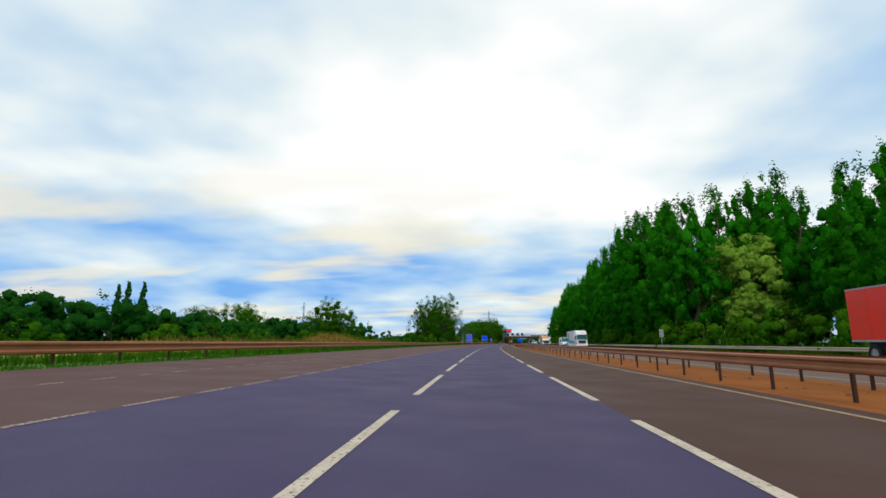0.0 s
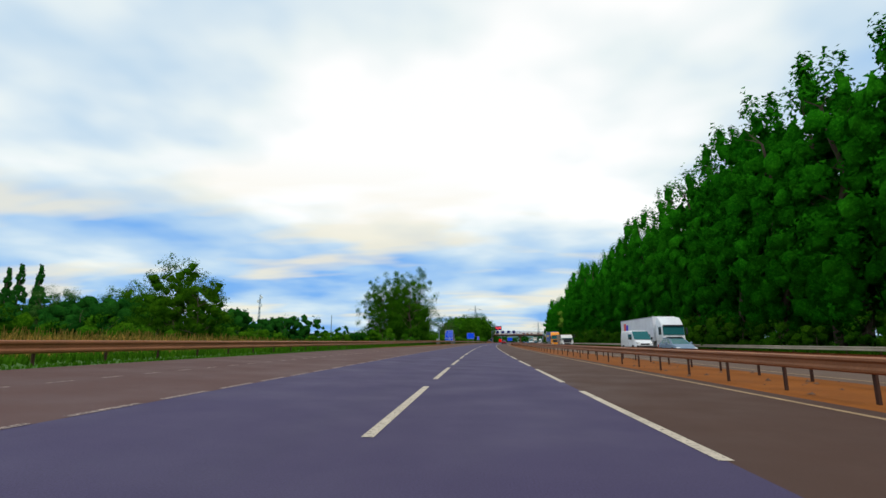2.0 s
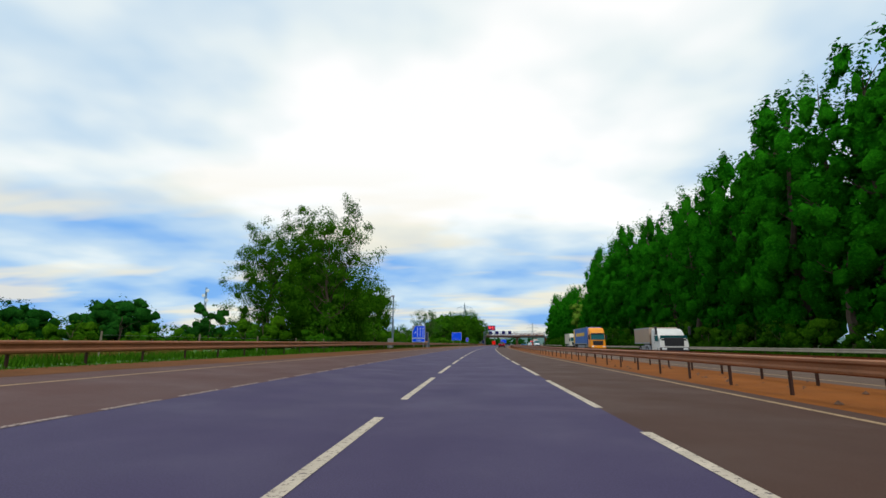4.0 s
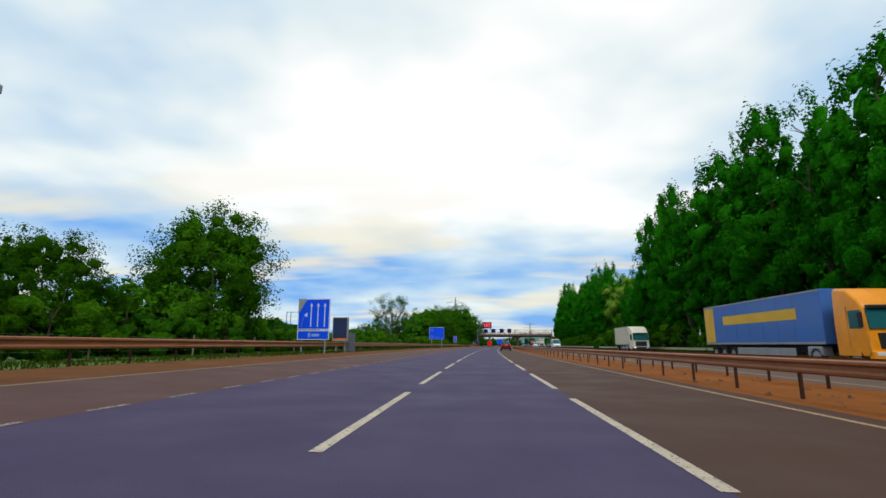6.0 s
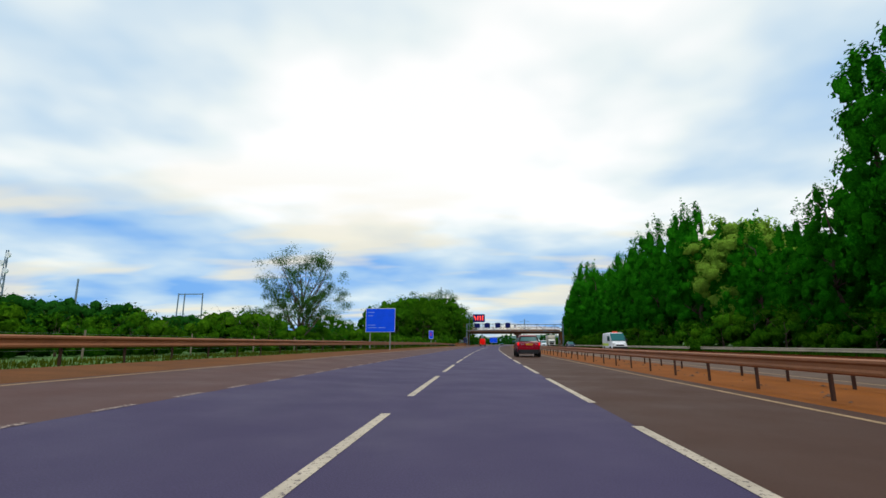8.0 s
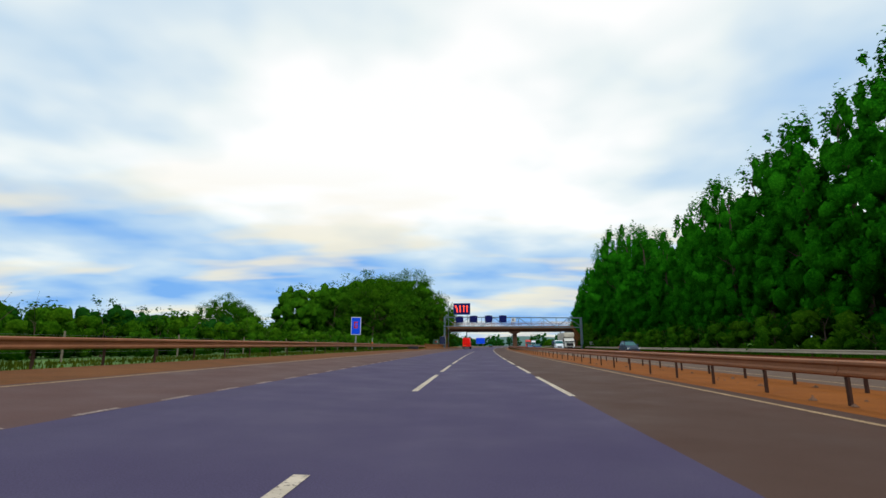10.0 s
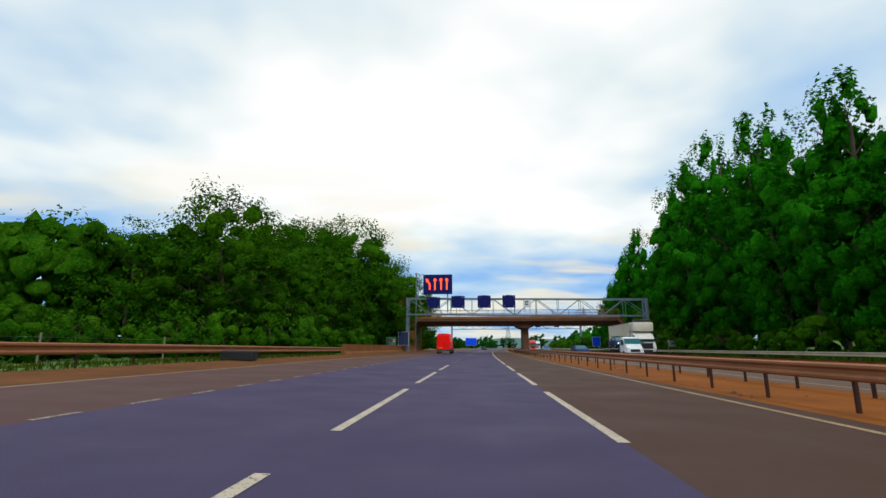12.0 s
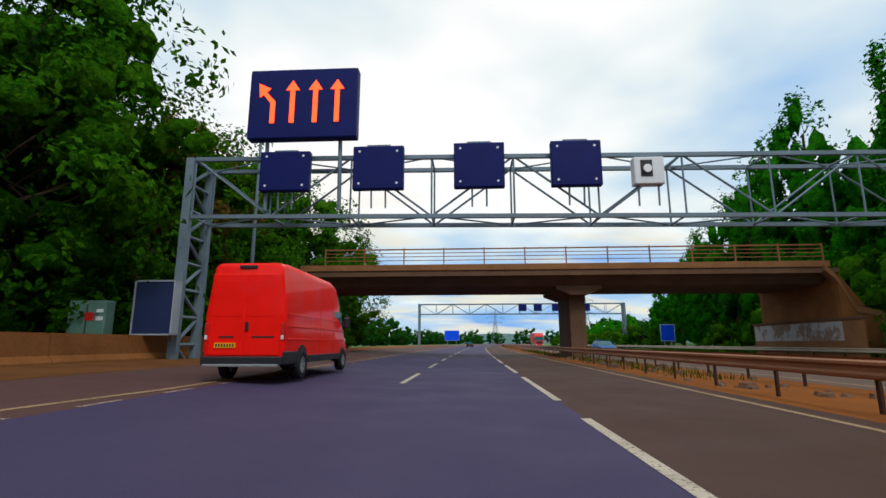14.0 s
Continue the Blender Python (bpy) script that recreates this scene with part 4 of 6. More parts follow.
            groups.append((p, lf, nv / np.linalg.norm(nv, axis=1)[:, None]))
    return groups


def leaf_mesh(name, groups, mat):
    """One mesh of loose faces from groups of corners, faces and shading normals."""
    v = np.concatenate([g[0] for g in groups])
    starts = np.cumsum([0] + [len(g[0]) for g in groups])
    idx = np.concatenate([(g[1] + s).ravel() for g, s in zip(groups, starts)])
    sizes = np.concatenate([np.full(len(g[1]), g[1].shape[1]) for g in groups])
    me = bpy.data.meshes.new(name)
    me.vertices.add(len(v))
    me.vertices.foreach_set("co", v.astype(np.float32).ravel())
    me.loops.add(len(idx))
    me.loops.foreach_set("vertex_index", idx.astype(np.int32))
    me.polygons.add(len(sizes))
    me.polygons.foreach_set("loop_start", (np.cumsum(sizes) - sizes).astype(np.int32))
    me.update(calc_edges=True)
    if groups[0][2] is not None:
        me.normals_split_custom_set_from_vertices(np.concatenate([g[2] for g in groups]).tolist())
    me.materials.append(mat)
    return me


def wood(kind, h, w, low, seed, limbs):
    """A tapered trunk with forking limbs."""
    r = random.Random(seed)
    g = G()
    base = h * 0.018 + 0.06
    p, rad = Vector((0, 0, -0.4)), base
    top = h * (0.84 if kind in ("poplar", "lombardy") else 0.7)
    nodes = []
    n = 7
    for k in range(n):
        q = Vector((r.gauss(0, 0.012) * h, r.gauss(0, 0.012) * h, top * (k + 1) / n))
        g.tube(p, q, rad, 7, rad * 0.82, caps=False)
        nodes.append((q, rad * 0.82))
        p, rad = q, rad * 0.82
    for k in range(limbs):
        q, rr = nodes[r.randrange(0, 4) if kind == "vase" else r.randrange(1 if low < 0.3 * h else 2, n)]
        a = k * 2.4 + r.uniform(-0.4, 0.4)
        rise = r.uniform(0.5, 1.3) if kind != "broad" else r.uniform(0.25, 0.9)
        out = w * 0.5 * (r.uniform(0.3, 0.6) if kind in ("poplar", "lombardy") else r.uniform(0.45, 0.75))
        if kind == "vase":
            rise, out = r.uniform(1.0, 1.9), w * r.uniform(0.22, 0.42)
            rr = max(rr, base * 0.7)
        mid = q + Vector((math.cos(a) * out * 0.5, math.sin(a) * out * 0.5, out * 0.35 * rise + 0.3))
        end = q + Vector((math.cos(a + 0.15) * out, math.sin(a + 0.15) * out, out * rise))
        g.tube(q, mid, rr * 0.5, 4, rr * 0.34, caps=False)
        g.tube(mid, end, rr * 0.34, 4, rr * 0.1, caps=False)
        for m in range(2):
            tip = mid + Vector((r.uniform(-1, 1), r.uniform(-1, 1), r.uniform(0.4, 1.2))) * out * 0.45
            g.tube(mid, tip, rr * 0.2, 3, rr * 0.06, caps=False)
    return g


def tree(name, kind, h, w, low, clumps, leaves, size, mat, label, category="tree", group="", limbs=10, seed=1, open_=0.0, fine=False, core=1, bulk=(0.28, 0.66)):
    """One tree that stands at the origin, with its trunk and its crown."""
    t = empty(name, label, category, group)
    part("trunk", wood(kind, h, w, low, seed, limbs), M_BARK, t, smooth=True)
    part("crown", leaf_mesh("crown", leaf_cloud(kind, h, w, low, clumps, leaves, size, seed, open_, fine, core, bulk), mat), mat, t)
    return t


def plant(proto, u, s, z=None, turn=0.0, k=1.0, tall=1.0):
    z = ground_z(u) if z is None else z
    m = Wm(u, s, z, turn)
    ob = copy_thing(proto, m)
    ob.scale = (k * RNG.uniform(0.92, 1.08), k * RNG.uniform(0.92, 1.08), k * tall)
    return ob


def unseen(proto):
    """Removes a pattern tree once its copies stand."""
    for o in (*proto.children_recursive, proto):
        bpy.data.objects.remove(o)


P_LABEL = "tall dark green poplar with dense leaves to low down"
poplars = [tree("poplar_tree", "poplar", 27, 9.5, 2.0, 155, 6600, 0.265, M_LEAF, P_LABEL, group="poplar row", limbs=16, seed=11 + k, bulk=(0.3, 0.72)) for k in range(3)]
poplars_thin = [tree("poplar_tree", "poplar", 27, 8.5, 5.0, 90, 5600, 0.21, M_LEAF, "tall poplar with gaps of sky between its branches", group="poplar row", limbs=18, seed=31 + k, open_=0.18, bulk=(0.3, 0.72)) for k in range(2)]
poplars_back = [tree("poplar_tree", "poplar", 25, 10.5, 2.0, 95, 700, 0.45, M_LEAF, "dark poplar in the second row of the belt", group="poplar row", limbs=6, seed=41 + k, bulk=(0.4, 0.95)) for k in range(2)]
bushes = [tree("bush", "bush", 4.0, 6.5, 0.1, 34, 620, 0.205, (M_LEAF_OAK, M_LEAF_MID)[k], ("dense dark green roadside bush", "bright mid-green roadside bush")[k], "bush", "roadside bushes", 3, 51 + k, bulk=(0.35, 0.85)) for k in range(2)]
willow = tree("willow_tree", "broad", 12.5, 9.5, 1.2, 190, 11000, 0.2, M_LEAF_LIGHT, "pale green rounded willow standing before the dark trees", limbs=12, seed=61, bulk=(0.4, 0.8))
broads = [tree("broadleaf_tree", "broad", 15, 13, 1.2, 170, 9500, 0.18, (M_LEAF_OAK, M_LEAF_MID, M_LEAF_OAK)[k], ("broad dark green deciduous tree with a ragged crown", "broad mid-green deciduous tree with a lighter crown", "broad dark green deciduous tree with a ragged crown")[k], group="roadside trees", limbs=16, seed=71 + k) for k in range(3)]
broads_near = [tree("broadleaf_tree", "broad", 15, 13, 1.0, 200, 11500, 0.178, (M_LEAF_OAK, M_LEAF_MID)[k], ("broad dark green deciduous tree with dense small leaves", "broad mid-green deciduous tree with dense small leaves")[k], group="roadside trees", limbs=18, seed=171 + k, fine=True) for k in range(2)]
broads_fine = tree("broadleaf_tree", "broad", 15, 12.4, 1.0, 250, 24000, 0.13, M_LEAF_OAK, "broad dark green deciduous tree with sky showing through its fine leaves", group="roadside trees", limbs=30, seed=201, fine=True, open_=0.45)
oak = tree("broadleaf_tree", "broad", 15, 13, 1.0, 330, 27000, 0.165, M_LEAF_OAK, "broad dark green deciduous tree with a lobed outline", group="roadside trees", limbs=24, seed=203, fine=True, bulk=(0.3, 0.62))
broads_back = [tree("broadleaf_tree", "broad", 15, 14, 0.8, 190, 2200, 0.3, M_LEAF_OAK, "dark green deciduous tree deep in the wood", group="roadside trees", limbs=6, seed=181 + k, bulk=(0.4, 0.95)) for k in range(2)]
fars = [tree("far_tree", "broad", 13, 14, 0.8, 66, 460, 0.42, M_LEAF_FAR, "distant rounded green tree in the fields", group="field trees", limbs=5, seed=81 + k, bulk=(0.4, 0.95)) for k in range(2)]
airy = tree("airy_tree", "vase", 13.0, 10.6, 3.6, 200, 23500, 0.09, M_LEAF_AIRY, "open-crowned tree with thin pale leaves and visible branches", limbs=30, seed=91, open_=0.75, core=0)
lombardy = tree("lombardy_poplar", "lombardy", 36, 4.6, 2.0, 100, 2600, 0.45, M_LEAF_FAR, "slender dark columnar poplar in the distance", group="columnar poplars", limbs=4, seed=95, bulk=(0.4, 0.95))
field_trees = [tree("field_tree", "broad", 9, 11, 0.3, 88, 1200, 0.26, M_LEAF_FAR, "rounded dark green field hedge tree", group="field trees", limbs=4, seed=191 + k, bulk=(0.4, 0.95)) for k in range(2)]
russet = tree("broadleaf_tree", "broad", 14, 8, 4, 70, 6500, 0.18, M_RUSSET, "olive and russet leaved tree at the edge of the wood", limbs=10, seed=97)
hedge_far = tree("far_bush", "bush", 5.5, 12, 0.1, 56, 700, 0.42, M_LEAF_FAR, "rounded distant hedge bush", "bush", "field hedge", 3, 99, bulk=(0.4, 0.95))


def height_right(s):
    """Height of the tree belt along the far verge."""
    pts = [(-40, 13), (30, 14), (50, 15.5), (60, 17), (80, 25), (88, 26.5), (105, 29), (125, 30), (172, 30), (186, 29), (200, 26.8), (215, 27), (226, 28), (240, 29), (262, 28.5), (272, 31), (281.5, 31), (286, 19), (291, 15), (297, 15), (312, 17), (322, 24), (365, 24.5), (376, 24), (385, 24), (390, 21.5), (405, 25), (420, 30), (432, 32), (438, 31), (446, 29), (458, 28.5), (468, 28), (476, 25), (486, 20), (496, 17), (520, 12), (560, 9), (700, 9)]
    return float(np.interp(s, *zip(*pts)))


for k, s in enumerate(steps(28, 512, 5.2)):
    if 50 < s < 85:
        continue
    h = height_right(s) * RNG.uniform(0.92, 1.0)
    back = 5.0 if 452 < s < 470 else 0.0
    thin = (150 < s < 290 and k % 3 == 0) or (405 < s < 450 and k % 2 == 0)
    kind = poplars_thin[k % 2] if thin else poplars[k % 3]
    h *= 0.95 if thin else 1.0
    plant(kind, 34.5 + back + RNG.uniform(-1.3, 1.3), s + RNG.uniform(-1, 1), turn=RNG.uniform(0, 360), k=h / 27)
for k, (u, s) in enumerate(((52, 92), (50, 97), (52, 103), (46, 101), (50, 62), (48, 54), (50, 70))):
    plant(poplars[k % 3], u, s, turn=70 * k, k=1.1 if s > 80 else 0.88)
for k, s in enumerate(steps(24, 640, 6.4)):
    if k % 3 == 0 and (95 < s < 290 or 320 < s < 450):
        continue
    plant(poplars[k % 3] if s < 100 else poplars_back[k % 2], (52 if 50 < s < 100 else 43) + RNG.uniform(-2, 2), s + RNG.uniform(-1.5, 1.5), turn=RNG.uniform(0, 360), k=height_right(s) * RNG.uniform(0.78, 0.95) / 25)
for k, s in enumerate(steps(18, 640, 6.0)):
    if 448 < s < 470 or 488 < s < 503:
        continue
    plant(bushes[k % 2], 30.2 + RNG.uniform(-0.8, 1.2), s, turn=RNG.uniform(0, 360), k=RNG.uniform(0.55, 1.15))
for u, s, k in ((43.0, 87.0, 1.4), (37.5, 74.0, 0.62), (38.5, 315.0, 1.5)):
    plant(willow, u, s, turn=RNG.uniform(0, 360), k=k)

for u, s, k in ((29.9, 450.5, 0.8), (31.5, 453.0, 1.1), (33.5, 455.5, 1.3), (34.0, 459.0, 1.2), (30.5, 447.0, 1.0), (33.0, 463.0, 1.3)):
    plant(bushes[0], u, s, z=1.0 if s < 456 else 3.0, turn=s * 9, k=k)
# left side: the big roadside trees
for j, (u, s, k, t, tall) in enumerate(((-18.4, 178.0, 1.0, 20, 1.18), (-23.0, 179.5, 0.93, 140, 1.22), (-23.2, 190.0, 0.85, 250, 1.0), (-17.8, 187.0, 0.45, 90, 1.0), (-25.0, 223.5, 0.92, 60, 0.95), (-28.5, 229.0, 0.9, 200, 1.0))):
    plant(broads_fine if j < 2 else oak if j == 4 else broads_near[0] if j < 3 else broads[j % 3], u, s, turn=t, k=k, tall=tall)
plant(broads_back[0], -20.5, 181.0, turn=10, k=0.62)
plant(broads_fine, -26.0, 178.5, turn=310, k=0.88, tall=1.12)
plant(oak, -23.5, 204.5, turn=150, k=0.45)
for u, s, k in ((-21.0, 212.5, 1.1), (-23.5, 217.0, 1.25), (-21.5, 208.5, 1.0), (-27.0, 214.0, 1.3)):
    plant(bushes[int(s) % 2], u, s, turn=s * 11, k=k)
for u, s, k in ((-17.5, 174, 0.8), (-24, 173, 1.0), (-18.5, 188, 0.8), (-17.5, 199, 0.7), (-19, 208, 0.75), (-18, 214, 0.7), (-19.5, 160, 0.6), (-20, 235, 0.5), (-22, 320, 0.7), (-26, 300, 0.75), (-31, 308, 0.9), (-20, 330, 0.55), (-19, 342, 0.6), (-24, 350, 0.9), (-18, 360, 0.6)):
    plant(bushes[int(s) % 2], u, s, turn=s * 7 % 360, k=k)
plant(airy, -24.5, 304.0, turn=40, k=1.02)
plant(airy, -31.0, 306.0, turn=160, k=0.45)
for u, s, k in ((-27.0, 297.0, 1.15), (-25.0, 300.5, 0.85), (-31.0, 300.0, 1.25), (-35.0, 305.0, 1.3)):
    plant(bushes[int(u) % 2], u, s, turn=s * 13, k=k)
# the wood before the bridge
for k, (u, s) in enumerate([(-22.5 - 7.5 * (i % 3) + RNG.uniform(-2.5, 2.0), 403 + 6.4 * (i // 3) + RNG.uniform(-1.5, 1.5)) for i in range(39)]):
    if 452 < s < 468:
        continue
    proto = (broads_near[0 if k % 4 else 1], broads[k % 2 * 2], broads_back[k % 2])[k % 3]
    plant(proto, u, s, turn=RNG.uniform(0, 360), k=RNG.uniform(0.85, 1.12) * float(np.interp(s, (400, 408, 414, 420, 427, 436, 450, 475, 485), (0.88, 0.88, 0.75, 0.98, 1.2, 1.22, 1.22, 1.2, 0.8))))
for u, s, k in ((-17.0, 445.0, 0.88), (-17.5, 452.0, 0.95), (-18.5, 437.0, 0.9)):
    plant(broads_near[0], u, s, turn=s * 5, k=k)
for s in steps(388, 480, 5.0):
    if 450 < s < 470:
        continue
    plant(bushes[0 if int(s) % 5 else 1], (-18.8 if 430 < s < 450 else -16.8) + RNG.uniform(-0.8, 0.8), s, turn=RNG.uniform(0, 360), k=RNG.uniform(0.6, 0.9))
plant(russet, -17.0, 449.0, turn=30, k=1.0)
for u, s, k, t in ((-19.5, 476.0, 1.25, 30), (-24.0, 473.0, 1.2, 120), (-17.0, 484.0, 1.0, 210), (-28.0, 482.0, 1.2, 300), (-22.0, 490.0, 0.9, 70)):
    plant(broads[int(s) % 3], u, s, turn=t, k=k)
for u, s, k in ((-57, 404, 0.75), (-50, 396, 0.6), (-44, 388, 0.5), (-64, 410, 0.7)):
    plant(broads_near[0], u, s, turn=s, k=k)
# fields on the left
for u, s, k, t in ((-42, 124, 0.78, 10), (-37, 121, 0.6, 100), (-47, 128, 0.55, 200)):
    plant(broads[int(t) % 3], u, s, turn=t, k=k)
for u, s, k in ((-112, 178, 1.1), (-98, 196, 0.9), (-128, 190, 1.0), (-140, 215, 1.3), (-155, 228, 1.1), (-170, 215, 1.2), (-190, 240, 1.4), (-185, 255, 1.2), (-150, 160, 1.0), (-165, 150, 1.1), (-200, 190, 1.2), (-215, 215, 1.3), (-240, 260, 1.5), (-260, 250, 1.6), (-120, 140, 0.8), (-90, 230, 0.7), (-78, 250, 0.6)):
    plant(fars[int(s) % 2], u, s, turn=s * 3, k=k)
plant(airy, -113.0, 178.0, turn=75, k=1.25)
plant(broads[0], -114.0, 205.0, turn=35, k=1.35, tall=0.95)
plant(broads[2], -110.0, 207.0, turn=135, k=1.2, tall=0.9)
for k in range(20):
    plant(field_trees[k % 2], -44 - 0.7 * k + RNG.uniform(-5, 5), 258 + 3.4 * k, turn=RNG.uniform(0, 360), k=RNG.uniform(0.55, 0.78))
for u, s, k in ((-239, 270, 1.1), (-241.5, 272, 0.96), (-232, 270, 1.14), (-221, 270, 1.12), (-223.5, 271, 0.94)):
    plant(lombardy, u, s, turn=u, k=k, tall=1.1)
for k in range(36):
    plant(field_trees[k % 2], -64 + RNG.uniform(-9, 9), 38 + 5.0 * k, turn=RNG.uniform(0, 360), k=RNG.uniform(0.65, 0.95))
for k in range(34):
    plant(bushes[k % 2], -40 + RNG.uniform(-7, 6), 12 + 4.2 * k, turn=RNG.uniform(0, 360), k=RNG.uniform(0.5, 0.85))
for k in range(56):
    u, s = -60 - 240 * RNG.uniform() ** 1.3, 150 + 520 * RNG.uniform()
    plant(fars[k % 2] if k % 3 else hedge_far, u, s, turn=RNG.uniform(0, 360), k=RNG.uniform(0.45, 0.85))
for k in range(46):
    plant(bushes[k % 2], -24 - 30 * RNG.uniform(), 60 + 320 * k / 46, turn=RNG.uniform(0, 360), k=RNG.uniform(0.45, 0.8))
for k in range(72):
    plant(hedge_far if k % 2 else fars[k % 4 // 2], -95 - 110 * RNG.uniform() - 0.12 * k, 90 + 6.5 * k, turn=RNG.uniform(0, 360), k=RNG.uniform(0.5, 0.9))
for k in range(100):
    s = 226 + 176 * k / 100
    if 292 < s < 299:
        continue
    plant(bushes[k % 2], -19.5 - 9 * RNG.uniform(), s, turn=RNG.uniform(0, 360), k=RNG.uniform(0.45, 0.8))
for k in range(34):
    plant(field_trees[k % 2], -36 - 34 * RNG.uniform(), 232 + 5 * k, turn=RNG.uniform(0, 360), k=RNG.uniform(0.42, 0.72))
# beyond the bridge
for k in range(40):
    s = 490 + 420 * k / 40
    plant(fars[k % 2], -22 - 25 * RNG.uniform(), s, turn=RNG.uniform(0, 360), k=RNG.uniform(0.4, 0.65))
    plant(fars[k % 2], 45 + 20 * RNG.uniform(), s + 30, turn=RNG.uniform(0, 360), k=RNG.uniform(0.5, 0.8))
for k in range(36):
    plant(fars[k % 2], -260 + 15 * k + RNG.uniform(-5, 5), 930 + RNG.uniform(-40, 60), turn=RNG.uniform(0, 360), k=RNG.uniform(0.8, 1.2))
for p in (*poplars, *poplars_thin, *poplars_back, *bushes, willow, *broads, *broads_near, broads_fine, oak, *broads_back, *fars, airy, lombardy, russet, hedge_far, *field_trees):
    unseen(p)

# ---- distance ----
hills = G()
for dist, h0, seed in ((1500, 16, 1.0), (2300, 42, 5.0)):
    ring = []
    for k in range(121):
        a = radians(-75 + 150 * k / 120)
        z = h0 * (0.5 + 0.9 * abs(noise.noise((a * 2.2, seed, 0.3))) + 0.35 * noise.noise((a * 9, seed, 2.0)))
        ring.append((dist * math.sin(a), dist * math.cos(a), z))
    n = len(ring)
    back = [(x * 1.25, y * 1.25, -3.0) for x, y, z in ring]
    front = [(x * 0.8, y * 0.8, -3.0) for x, y, z in ring]
    hills.add(front + ring + back, [(i, i + 1, n + i + 1, n + i) for i in range(n - 1)] + [(n + i, n + i + 1, 2 * n + i + 1, 2 * n + i) for i in range(n - 1)])
M_HILL = worn("wooded_hill", (0.07, 0.14, 0.13), 0.95, big=0.004, fine=0.03, spread=0.35)
tagged(part("backdrop", hills, M_HILL, smooth=True), "low wooded blue-green hills on the horizon", "hills", kind="structure")


def pylon(u, s, h, label):
    t = empty("pylon", label, "pylon", "power line")
    g = G()
    base, waist = h * 0.11, h * 0.028
    for sx in (-1, 1):
        for sy in (-1, 1):
            g.beam((sx * base, sy * base, -0.5), (sx * waist, sy * waist, h * 0.62), 0.3, 0.3)
            g.beam((sx * waist, sy * waist, h * 0.62), (0, 0, h), 0.22, 0.22)
    for k in range(8):
        f0, f1 = k / 8, (k + 1) / 8
        b0, b1 = base + (waist - base) * f0, base + (waist - base) * f1
        for sy in (-1, 1):
            for sx in (-1, 1):
                g.beam((sx * b0, sy * b0, h * 0.62 * f0), (-sx * b1, sy * b1, h * 0.62 * f1), 0.14, 0.14)
    part("tower", g, M_GANTRY, t)
    for z, w in ((0.62, 0.2), (0.75, 0.27), (0.88, 0.18)):
        g = G()
        for sx in (-1, 1):
            g.beam((0, 0, h * z), (sx * h * w, 0, h * z), 0.22, 0.22)
            g.beam((0, 0, h * (z + 0.05)), (sx * h * w, 0, h * z), 0.16, 0.16)
            g.beam((sx * h * w, 0, h * z), (sx * h * w, 0, h * z - 1.6), 0.2, 0.2)
        part("cross_arm", g, M_GANTRY, t)
    t.matrix_basis = Wm(u, s, -0.5, 25)
    return t


pylon(-39.7, 549.0, 37.5, "tall steel lattice pylon behind the wood")
pylon(-14.0, 930.0, 36.0, "tall steel lattice pylon far along the road")
pylon(60.0, 760.0, 34.0, "steel lattice pylon beyond the poplar belt")
radio = empty("radio_mast", "slender lattice radio mast with small dishes in the fields", "mast")
g = G()
for a in range(3):
    x, y = 1.2 * math.cos(a * 2.09), 1.2 * math.sin(a * 2.09)
    g.beam((x, y, -1), (x * 0.3, y * 0.3, 36), 0.25, 0.25)
    for k in range(12):
        f = k / 12
        b = a + 1
        g.beam((x * (1 - 0.7 * f), y * (1 - 0.7 * f), 36 * f), (1.2 * math.cos(b * 2.09) * (1 - 0.7 * (f + 1 / 12)), 1.2 * math.sin(b * 2.09) * (1 - 0.7 * (f + 1 / 12)), 36 * (f + 1 / 12)), 0.14, 0.14)
part("lattice", g, M_GANTRY, radio)
for z, sx in ((28, 1), (31, -1), (34, 1)):
    part("dish", G().disc((sx * 1.2, -0.6, z), (0, 1, 0), 1.1, 0.5, 14), M_WHITE, radio)
radio.matrix_basis = Wm(-182, 400, 0)
mast2 = empty("radio_mast", "slim distant mast above the hedge line", "mast")
part("lattice", G().tube((0, 0, -1), (0, 0, 17.5), 0.4, 6, 0.2), M_GANTRY, mast2)
mast2.matrix_basis = Wm(-104.8, 353.8, 0)
frame2 = empty("steel_frame", "open steel frame of a field structure behind the hedge", "frame")
for x in (-3.3, -1.6, 3.3):
    part("post", G().beam((x, 0, -1), (x * 0.93, 0, 13), 0.2, 0.2), M_GANTRY, frame2)
for x0, x1, z in ((-3.1, 3.1, 12.8), (-3.6, 3.2, 7.6), (-3.6, 3.2, 6.6)):
    part("beam", G().beam((x0, 0, z), (x1, 0, z), 0.21, 0.21), M_GANTRY, frame2)
frame2.matrix_basis = Wm(-71, 350, 0)


# ---- grasses ----
def bank_rise(u, s):
    """The low bank behind the first stretch of rail, with one taller mound."""
    if not (-25 < u < -15.9 and 20 < s < 112):
        return 0.0
    ends = min(1.0, (s - 20) / 6, (112 - s) / 8)
    side = max(0.0, math.sin(math.pi * (u + 25) / 9.1))
    return side * ends * (0.32 + 0.2 * noise.noise((s * 0.16, u * 0.2, 4.0)) + 1.15 * math.exp(-((s - 64) / 5.0) ** 2) + 0.25 * math.exp(-((s - 86) / 9.0) ** 2))


